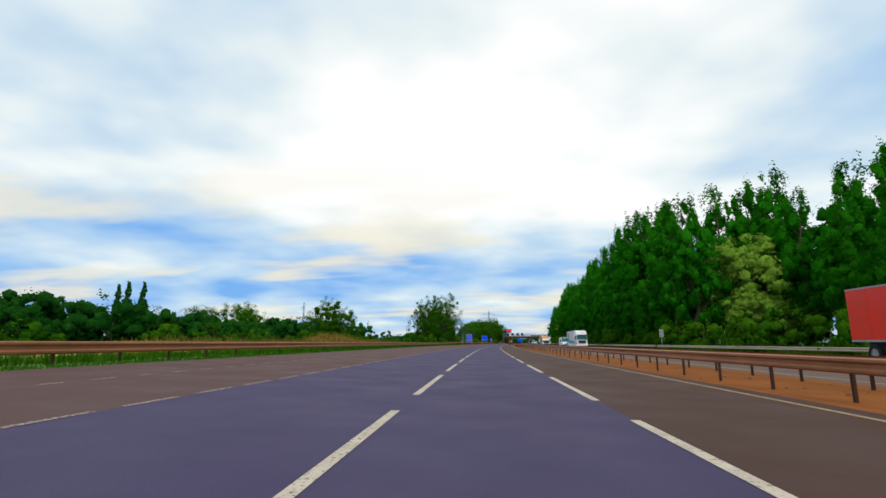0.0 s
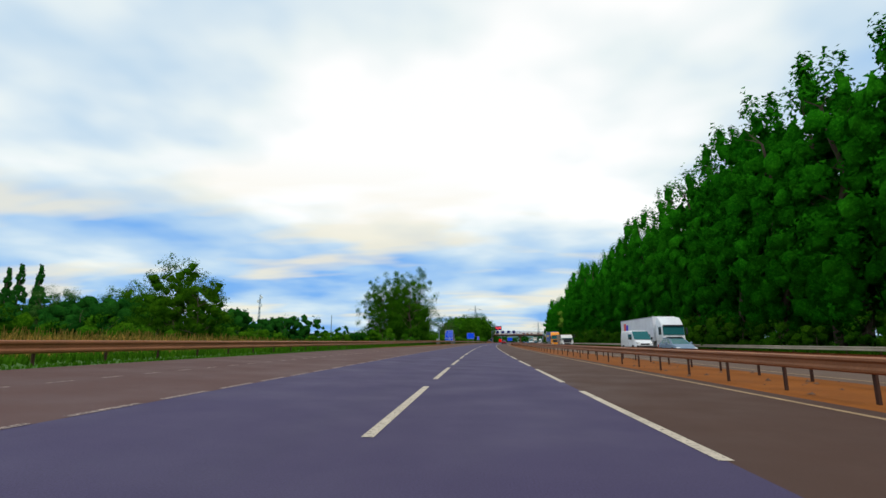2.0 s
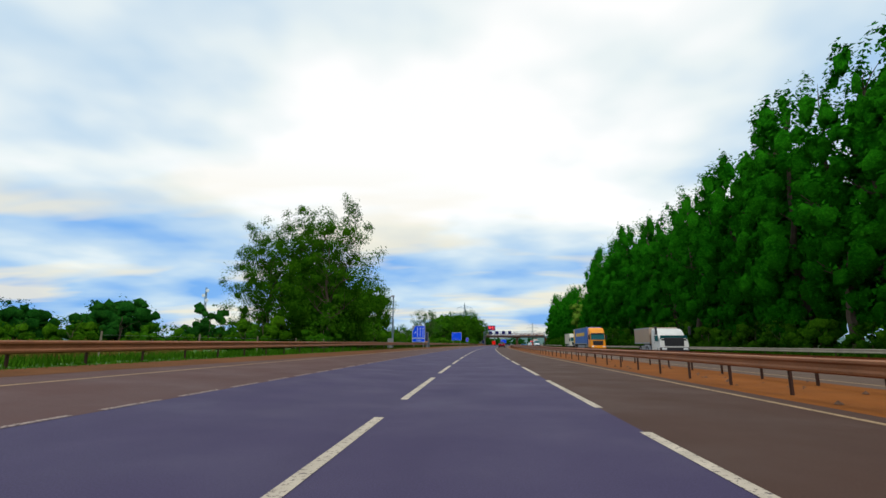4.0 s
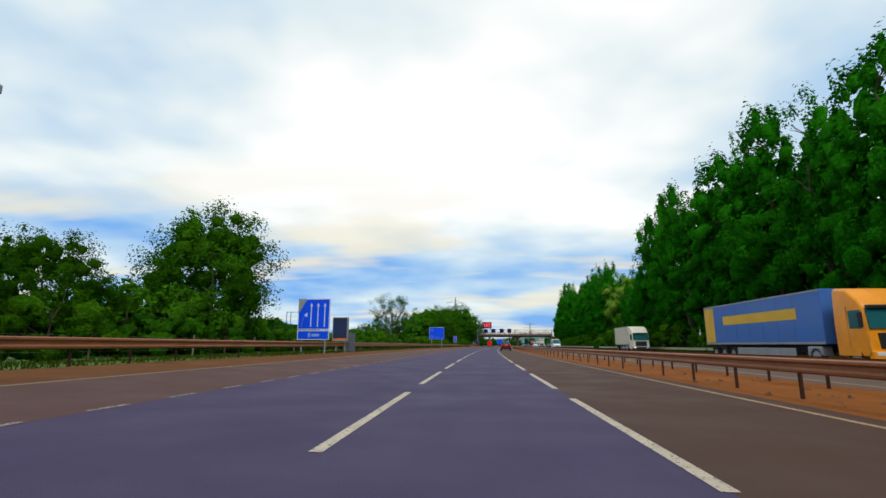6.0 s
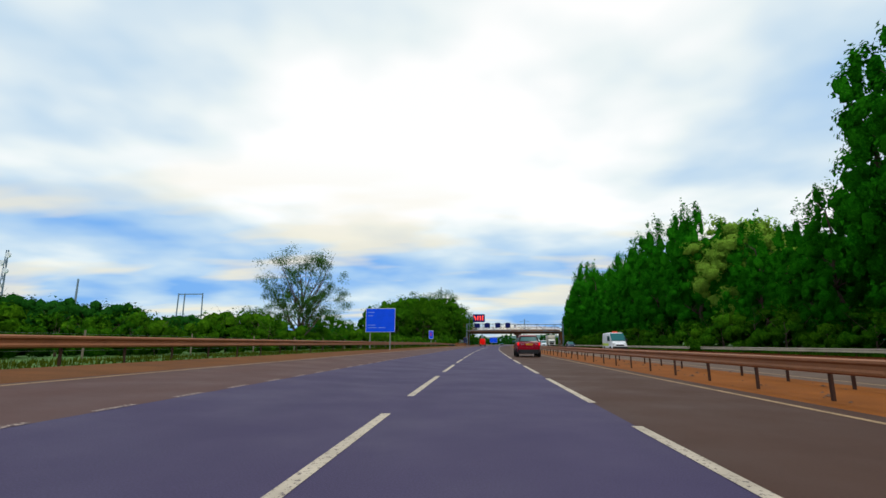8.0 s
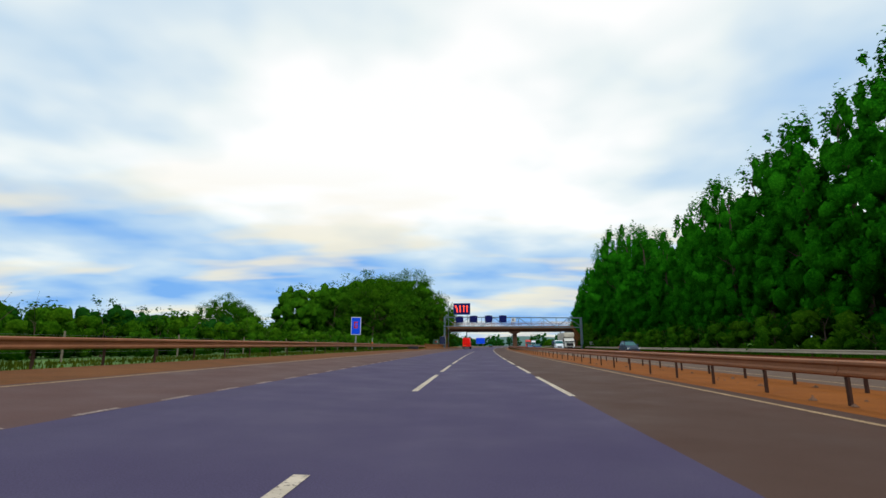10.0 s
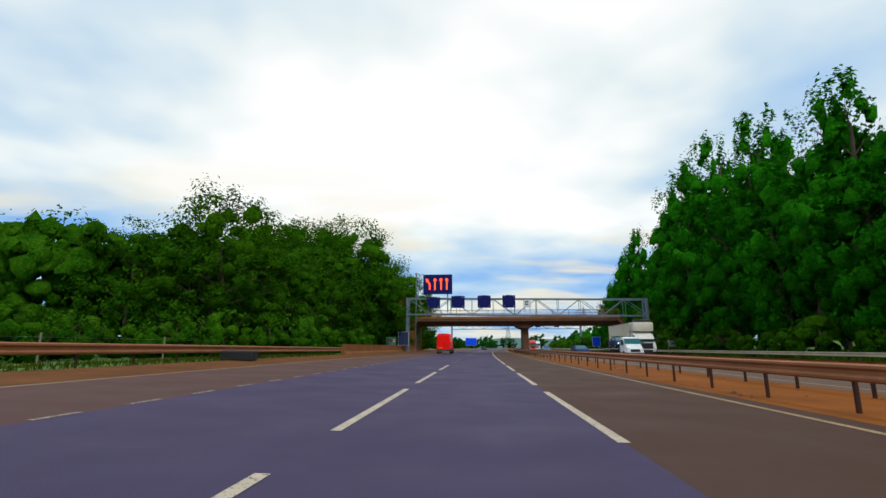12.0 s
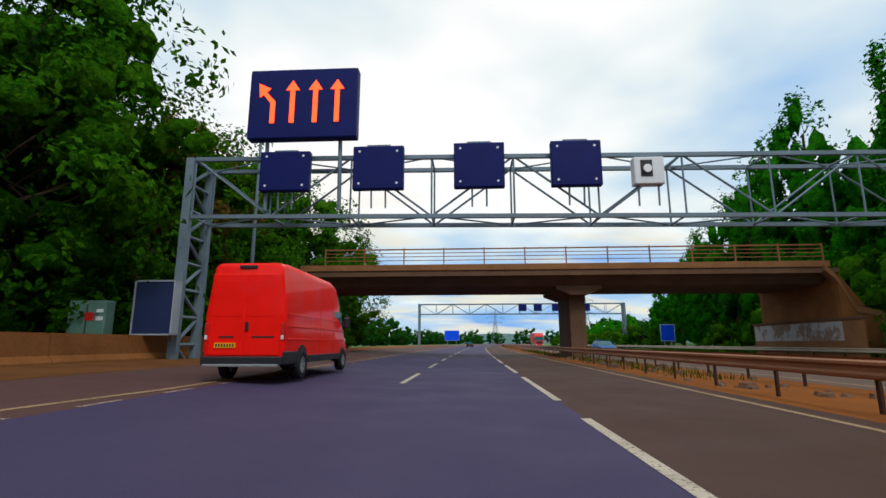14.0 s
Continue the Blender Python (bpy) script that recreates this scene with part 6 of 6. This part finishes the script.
    g.loft([ring(y, zt - 0.02, z, w, w - 0.06, 0.05) for y, z, w in ((yt0 - 0.12, zt + 0.03, wt), (yt0 + 0.1, H, wt + 0.02), (yt1 - 0.3, H, wt + 0.02), (yt1 + 0.05, zt + 0.02, wt))])
    part("roof", g, col, v, smooth=True)
    for x in (-1, 1):
        for y in pillars:
            slab(v, "door_seam", x * W2 - 0.006, x * W2 + 0.006, y + 0.1, y + 0.115, 0.45 if suv else 0.32, belt, M_BLACK)
            slab(v, "door_handle", x * W2 - 0.02, x * W2 + 0.03, y + 0.2, y + 0.42, belt - 0.2, belt - 0.15, col, 0.012)
        slab(v, "sill_trim", x * (W2 - 0.01) - 0.02, x * (W2 - 0.01) + 0.02, ys[0] + 0.55, ys[1] - 0.55, 0.5 if suv else 0.25, 0.555 if suv else 0.29, M_CHROME if suv else M_BLACK, 0.01)
        m = slab(v, "mirror", x * (W2 + 0.13) - 0.1, x * (W2 + 0.13) + 0.1, yb1 - 0.75, yb1 - 0.62, belt - 0.02, belt + 0.18, col, 0.04, "wing mirror")
        slab(m, "mirror_glass", x * (W2 + 0.13) - 0.08, x * (W2 + 0.13) + 0.08, yb1 - 0.757, yb1 - 0.75, belt + 0.0, belt + 0.16, M_GLASS)
        slab(v, "tail_lamp", x * (W2 - 0.07) - 0.05, x * (W2 - 0.07) + 0.05, -0.025, 0.22, 0.76 if suv else 0.62, 1.08 if suv else 0.86, M_TAIL if suv else M_TAIL_OFF, 0.025, "red tail lamp")
        slab(v, "headlamp", x * (W2 - 0.22) - 0.16, x * (W2 - 0.22) + 0.16, L - 0.28, L - 0.03, 0.72 if suv else 0.5, 0.9 if suv else 0.66, M_LAMP, 0.04)
        for y in ys:
            arch(v, x * (W2 - 0.005), y, wr * 1.16)
    slab(v, "bumper", -W2 + 0.04, W2 - 0.04, -0.07, 0.12, 0.42 if suv else 0.3, 0.64 if suv else 0.48, M_BLACK if suv else col, 0.04)
    if suv:
        slab(v, "bumper_upper", -W2 + 0.05, W2 - 0.05, -0.06, 0.1, 0.6, 0.72, col, 0.03)
        slab(v, "bumper_strip", W2 - 0.2, W2 - 0.02, -0.02, 0.6, 0.64, 0.69, M_CHROME, 0.01)
        slab(v, "bumper_strip", -W2 + 0.02, -W2 + 0.2, -0.02, 0.6, 0.64, 0.69, M_CHROME, 0.01)
        slab(v, "tailgate", -0.8, 0.8, -0.02, 0.04, 0.74, 1.12, col, 0.02)
        slab(v, "tailgate_strip", -0.8, 0.8, -0.035, -0.015, 0.98, 1.01, M_CHROME, 0.005, "chrome strip")
        slab(v, "tailgate_seam", -0.75, 0.75, -0.028, -0.018, 0.79, 0.805, M_CHROME)
        g = G()
        for k in range(10):
            g.box(-0.5 + k * 0.105, -0.44 + k * 0.105, -0.03, -0.018, 1.045, 1.085)
        part("lettering", g, M_CHROME, v, "small chrome lettering as bars")
        slab(v, "badge", -0.72, -0.36, -0.03, -0.018, 0.86, 0.89, M_CHROME)
        slab(v, "badge", 0.6, 0.72, -0.03, -0.018, 0.85, 0.9, M_CHROME)
        slab(v, "spoiler", -0.72, 0.72, 0.3, 0.62, 1.75, 1.8, col, 0.02)
        g = G()
        g.loft([[(x, y, z) for x, y, z in ((-0.78, 0.16, 1.13), (0.78, 0.16, 1.13), (0.78, 0.2, 1.13), (-0.78, 0.2, 1.13))], [(x, y, z) for x, y, z in ((-0.8, 0.12, 1.17), (0.8, 0.12, 1.17), (0.8, 0.2, 1.19), (-0.8, 0.2, 1.19))]])
        part("window_ledge", g, M_BLACK, v)
        for x in (-0.5, 0.5):
            part("exhaust", G().tube((x, -0.03, 0.36), (x, 0.3, 0.36), 0.035, 10), M_GREYBACK, v)
        slab(v, "underbody", -0.85, 0.85, 0.15, 4.8, 0.28, 0.45, M_BLACK)
        plate_bars(v, 0.22 * 0 + 0.12, -0.03, 0.885, 0.52, 0.115)
    else:
        plate_bars(v, 0, -0.075, 0.6, 0.5, 0.11)
        slab(v, "grille", -0.4, 0.4, L - 0.06, L + 0.01, 0.4, 0.56, M_BLACK, 0.02)
        slab(v, "underbody", -0.75, 0.75, 0.15, 4.1, 0.18, 0.32, M_BLACK)
    wheels(v, (-W2 + 0.06, W2 - 0.06), ys, wr, 0.25 if suv else 0.2, 0.7, 7 if suv else 5)
    return v


def panel_van(label, color, stripe=None):
    v = empty("panel_van", label, "van")
    col = paint("panel_van_paint", color, 0.35)
    rows = [(0.0, 0.45, 2.0, 0.93, 0.86), (0.08, 0.38, 2.06, 0.97, 0.88), (2.9, 0.36, 2.08, 0.98, 0.88), (3.4, 0.36, 2.0, 0.97, 0.86), (3.85, 0.36, 1.6, 0.96, 0.86), (4.2, 0.38, 1.2, 0.94, 0.84), (4.75, 0.4, 1.02, 0.88, 0.8), (4.9, 0.45, 0.85, 0.8, 0.74)]
    part("body", body_loft(rows, 0.14), col, v, smooth=True)
    for x in (-1, 1):
        slab(v, "side_window", x * 0.955 - 0.02, x * 0.955 + 0.035, 2.75, 3.75, 1.25, 1.72, M_GLASS, 0.02)
        slab(v, "door_seam", x * 0.98 - 0.005, x * 0.98 + 0.005, 2.62, 2.635, 0.5, 1.8, M_BLACK)
        slab(v, "mirror", x * 1.1 - 0.1, x * 1.1 + 0.1, 3.7, 3.82, 1.2, 1.45, M_BLACK, 0.04)
        slab(v, "headlamp", x * 0.66 - 0.15, x * 0.66 + 0.15, 4.68, 4.88, 0.8, 1.0, M_LAMP, 0.04)
        slab(v, "sill", x * 0.96 - 0.03, x * 0.96 + 0.03, 1.2, 3.5, 0.34, 0.5, M_BLACK, 0.02)
        if stripe:
            slab(v, "side_stripe", x * 0.985 - 0.006, x * 0.985 + 0.006, 0.15, 3.3, 0.72, 0.98, stripe, 0.0, "yellow-green reflective stripe")
        for y in (0.95, 4.0):
            arch(v, x * 0.975, y, 0.38)
    g = G()
    g.loft([[(-0.8, 3.46, 1.98), (0.8, 3.46, 1.98), (0.8, 3.5, 2.0), (-0.8, 3.5, 2.0)], [(-0.82, 4.2, 1.22), (0.82, 4.2, 1.22), (0.82, 4.27, 1.24), (-0.82, 4.27, 1.24)]])
    part("windscreen", g, M_GLASS, v)
    slab(v, "front_bumper", -0.86, 0.86, 4.78, 4.98, 0.36, 0.66, M_BLACK, 0.05)
    slab(v, "grille", -0.45, 0.45, 4.82, 4.93, 0.72, 0.86, M_BLACK, 0.02)
    if stripe:
        slab(v, "roof_beacon", -0.3, 0.3, 2.6, 2.9, 2.07, 2.2, M_LOGO_B, 0.04, "orange roof beacon")
    wheels(v, (-0.92, 0.92), (0.95, 4.0), 0.33, 0.2, 0.62, 6)
    return v


def lorry(label, cab_col, box_col, length=13.6, box_h=3.95, rigid=False, deco=None, low_side=None, cab_h=None):
    """A lorry with its tail at y = 0: box body, cab and wheels."""
    v = empty("lorry", label, "lorry")
    cab = paint("lorry_cab", cab_col, 0.35)
    box = paint("lorry_box", box_col, 0.5)
    L = length
    b = part("box_body", G().box(-1.25, 1.25, 0, L, 1.15, box_h, bevel=0.04), box, v)
    for x in (-1, 1):
        slab(b, "bottom_rail", x * 1.255 - 0.01, x * 1.255 + 0.01, 0.02, L - 0.02, 1.15, 1.27, M_GREYBACK)
        slab(b, "top_rail", x * 1.255 - 0.01, x * 1.255 + 0.01, 0.02, L - 0.02, box_h - 0.1, box_h - 0.01, M_GREYBACK)
        for k in range(1, int(L / 1.6)):
            slab(b, "side_rib", x * 1.256 - 0.004, x * 1.256 + 0.004, k * 1.6, k * 1.6 + 0.05, 1.27, box_h - 0.1, box)
    slab(v, "chassis", -0.5, 0.5, 0.3, L + 2.4, 0.72, 1.15, M_BLACK)
    for x in (-1, 1):
        slab(v, "side_guard", x * 1.2 - 0.03, x * 1.2 + 0.03, 4.6, L - 2.6, 0.5, 0.95, M_GREYBACK if low_side is None else low_side, 0.02)
    y0 = L + (0.35 if rigid else 0.75)
    g = G()
    hh = cab_h or box_h - 0.15
    g.loft([ring(y, 0.55, z, w, w - 0.06, 0.18) for y, z, w in ((y0, hh, 1.2), (y0 + 0.12, hh + 0.05, 1.23), (y0 + 0.9, hh - 0.05, 1.24), (y0 + 1.5, hh - 0.55, 1.23), (y0 + 1.85, hh - 1.0, 1.2), (y0 + 2.05, 1.6, 1.2), (y0 + 2.12, 0.9, 1.16))])
    cb = part("cab", g, cab, v, smooth=True)
    g = G()
    zt, zm = hh - 1.05, 1.85
    g.loft([[(x, y, z) for x, y, z in ((-1.08, y0 + 1.84, zt), (1.08, y0 + 1.84, zt), (1.08, y0 + 1.93, zt), (-1.08, y0 + 1.93, zt))], [(x, y, z) for x, y, z in ((-1.1, y0 + 2.02, zm), (1.1, y0 + 2.02, zm), (1.1, y0 + 2.1, zm), (-1.1, y0 + 2.1, zm))]])
    part("windscreen", g, M_GLASS, cb)
    slab(cb, "grille", -0.8, 0.8, y0 + 2.02, y0 + 2.16, 0.95, 1.65, M_BLACK, 0.03)
    slab(cb, "bumper", -1.2, 1.2, y0 + 1.9, y0 + 2.22, 0.4, 0.85, cab if not rigid else M_BLACK, 0.06)
    slab(cb, "sun_visor", -1.05, 1.05, y0 + 1.85, y0 + 2.08, zt, zt + 0.16, M_BLACK, 0.03)
    for x in (-1, 1):
        slab(cb, "headlamp", x * 0.88 - 0.2, x * 0.88 + 0.2, y0 + 2.1, y0 + 2.24, 0.62, 0.8, M_LAMP, 0.03)
        slab(cb, "side_window", x * 1.215 - 0.02, x * 1.215 + 0.028, y0 + 1.0, y0 + 1.75, 1.85, zt - 0.05, M_GLASS, 0.02)
        slab(cb, "mirror", x * 1.4 - 0.1, x * 1.4 + 0.1, y0 + 1.9, y0 + 2.02, 1.9, 2.6, M_BLACK, 0.04)
        slab(cb, "door_seam", x * 1.235 - 0.005, x * 1.235 + 0.005, y0 + 0.9, y0 + 0.92, 1.0, 2.9, M_BLACK)
        slab(v, "fuel_tank", x * 0.95 - 0.28, x * 0.95 + 0.28, L - 1.6, L - 0.4, 0.5, 1.05, M_GREYBACK, 0.08)
    if deco:
        for name, x, ya, yb, za, zb, mat, lab in deco:
            for side in (-1, 1):
                slab(b, name, side * 1.262 - 0.004, side * 1.262 + 0.004, ya, yb, za, zb, mat, 0.0, lab)
    ys = (1.6, L - 0.9, y0 + 1.15) if rigid else (1.4, 2.7, 4.0, L - 1.5 + 0.6, y0 + 1.15)
    wheels(v, (-1.08, 1.08), ys, 0.5, 0.3, 0.58, 8, M_GREYBACK)
    return v


def recovery_truck():
    """A flatbed with a van cab, its tail at y = 0."""
    v = empty("recovery_truck", "white van-cab recovery truck with a low flat bed", "truck")
    white = paint("recovery_white", (0.68, 0.74, 0.8), 0.35)
    rows = [(7.35, 0.42, 2.18, 0.98, 0.84), (7.45, 0.38, 2.24, 1.0, 0.86), (8.15, 0.36, 2.26, 1.01, 0.86), (8.55, 0.36, 2.1, 1.01, 0.86), (9.05, 0.36, 1.5, 1.0, 0.87), (9.4, 0.38, 1.3, 0.97, 0.86), (9.75, 0.42, 1.12, 0.9, 0.8), (9.85, 0.5, 0.95, 0.82, 0.74)]
    cab = part("cab", body_loft(rows, 0.16), white, v, smooth=True)
    g = G()
    g.loft([[(-0.8, 8.58, 2.06), (0.8, 8.58, 2.06), (0.8, 8.63, 2.08), (-0.8, 8.63, 2.08)], [(-0.85, 9.06, 1.51), (0.85, 9.06, 1.51), (0.85, 9.12, 1.53), (-0.85, 9.12, 1.53)]])
    part("windscreen", g, M_GLASS, cab)
    slab(cab, "grille", -0.5, 0.5, 9.76, 9.88, 0.62, 0.92, M_BLACK, 0.03)
    slab(cab, "bumper", -0.92, 0.92, 9.7, 9.95, 0.36, 0.6, M_GREYBACK, 0.05)
    for x in (-1, 1):
        slab(cab, "side_window", x * 0.965 - 0.02, x * 0.965 + 0.035, 7.85, 8.75, 1.4, 1.95, M_GLASS, 0.02)
        slab(cab, "door_seam", x * 1.006 - 0.005, x * 1.006 + 0.005, 7.72, 7.735, 0.5, 2.0, M_BLACK)
        slab(cab, "mirror", x * 1.15 - 0.09, x * 1.15 + 0.09, 8.75, 8.87, 1.35, 1.7, M_BLACK, 0.04)
        slab(cab, "headlamp", x * 0.7 - 0.16, x * 0.7 + 0.16, 9.6, 9.82, 0.86, 1.08, M_LAMP, 0.04)
        arch(v, x * 1.0, 8.95, 0.4)
        slab(v, "bed_rail", x * 1.12 - 0.05, x * 1.12 + 0.05, 0.1, 7.1, 0.86, 1.0, M_GREYBACK, 0.02)
        slab(v, "runway", x * 0.72 - 0.22, x * 0.72 + 0.22, 0.2, 6.9, 0.93, 0.97, M_GREYBACK)
    slab(v, "bed", -1.1, 1.1, 0.1, 7.1, 0.8, 0.92, M_BLACK, 0.02, "dark flat bed")
    slab(v, "chassis", -0.45, 0.45, 0.4, 8.6, 0.5, 0.8, M_BLACK)
    slab(v, "light_bar", -0.7, 0.7, 7.5, 7.75, 2.25, 2.38, M_GLOSS, 0.04, "dark roof light bar")
    wheels(v, (-0.95, 0.95), (1.9, 8.95), 0.34, 0.24, 0.62, 6, M_GREYBACK)
    return v


def drive(v, u, s, turn=0.0, z=None):
    v.matrix_basis = Wm(u, s, fall(u) if z is None else z, turn)
    return v


# same carriageway
van = drive(red_van(), -5.0, 432.0, 0.0, 0.2)
drive(suv_car(), 3.88, 282.5)
drive(passenger_car("saloon_car", "small dark car far ahead in the middle lane", (0.03, 0.035, 0.05)), -2.6, 560.0)

# opposite carriageway: traffic comes towards the camera, so vehicles are turned about


def oncoming(v, u, nose, length):
    """Places a vehicle by the distance of its nose along the road."""
    v.matrix_basis = Wm(u, nose + length, 0.0, 180)
    return v


oncoming(lorry("white articulated lorry with blue and red emblem on its side", (0.75, 0.77, 0.8), (0.7, 0.72, 0.76), deco=[("emblem", 0, 2.6, 3.6, 2.3, 3.3, M_LOGO_A, "blue emblem shape"), ("emblem", 0, 1.6, 2.6, 2.3, 3.5, M_LOGO_B, "red emblem shape")]), 20.6, 115.4, 16.6)
oncoming(panel_van("white panel van with a plain side", (0.75, 0.77, 0.8)), 16.7, 113.0, 5.6).scale = (1.0, 1.15, 1.1)
oncoming(passenger_car("hatchback_car", "silver-blue hatchback in the middle opposite lane", (0.2, 0.27, 0.36)), 16.6, 102.0, 4.3)
oncoming(lorry("small white and brown tipper lorry", (0.65, 0.65, 0.62), (0.4, 0.3, 0.22), 4.5, 2.6, rigid=True), 16.6, 164.0, 7.0)
oncoming(lorry("orange lorry cab with a blue trailer lettered in yellow", (0.85, 0.3, 0.01), (0.05, 0.16, 0.5), 13.6, 3.95, deco=[("lettering", 0, 3.0, 11.5, 2.5, 3.1, M_TEXT_Y, "yellow lettering as a bar"), ("lettering", 0, 0.1, 1.6, 1.3, 3.8, M_TEXT_Y, "yellow end panel")]), 18.8, 203.5, 16.6)
oncoming(lorry("cream box lorry with a pale plain body", (0.72, 0.68, 0.55), (0.62, 0.58, 0.46), 8.2, 3.95, rigid=True), 23.4, 257.0, 10.7)
oncoming(panel_van("white panel van with a yellow-green reflective stripe and orange roof lamp", (0.72, 0.74, 0.78), M_HIVIS), 16.4, 302.2, 5.2).scale = (1.0, 1.06, 1.2)
oncoming(passenger_car("hatchback_car", "dark grey-blue hatchback with dark windows", (0.05, 0.07, 0.1)), 20.4, 368.3, 4.3).scale = (1.0, 1.0, 1.18)
cool = oncoming(lorry("cream box lorry with a cooling unit high on its front", (0.7, 0.7, 0.66), (0.64, 0.6, 0.5), 10.6, 4.2, rigid=True, cab_h=3.0), 20.5, 422.4, 13.1)
part("box_overhang", G().box(-1.24, 1.24, 10.61, 12.3, 3.05, 4.18, bevel=0.12), cool.children[0].data.materials[0], cool, "cream box front over the cab", smooth=True)
slab(cool, "cooling_unit", -0.9, 0.9, 11.0, 12.0, 4.1, 4.5, M_BLACK, 0.06, "dark cooling unit")
oncoming(recovery_truck(), 17.2, 415.6, 9.9)
load = passenger_car("carried_car", "dark blue car standing on the recovery truck", (0.02, 0.05, 0.13))
load.matrix_basis = Wm(17.2, 415.6 + 9.9 - 1.6, 0.97, 180)
oncoming(passenger_car("estate_car", "dark blue car with a rounded roof", (0.02, 0.04, 0.14)), 12.8, 421.4, 4.3)
oncoming(passenger_car("hatchback_car", "blue hatchback beyond the bridge", (0.08, 0.2, 0.42)), 14.2, 472.0, 4.3)
oncoming(lorry("red lorry with a plain red box body", (0.7, 0.03, 0.02), (0.72, 0.035, 0.015), 9.0, 4.3, rigid=True), 23.3, 20.5, 11.5)
oncoming(lorry("distant white lorry on the opposite carriageway", (0.7, 0.72, 0.76), (0.66, 0.68, 0.72)), 20.6, 600.0, 16.6)
oncoming(lorry("red articulated lorry far beyond the bridge", (0.6, 0.04, 0.03), (0.65, 0.05, 0.03)), 16.8, 560.0, 16.6)
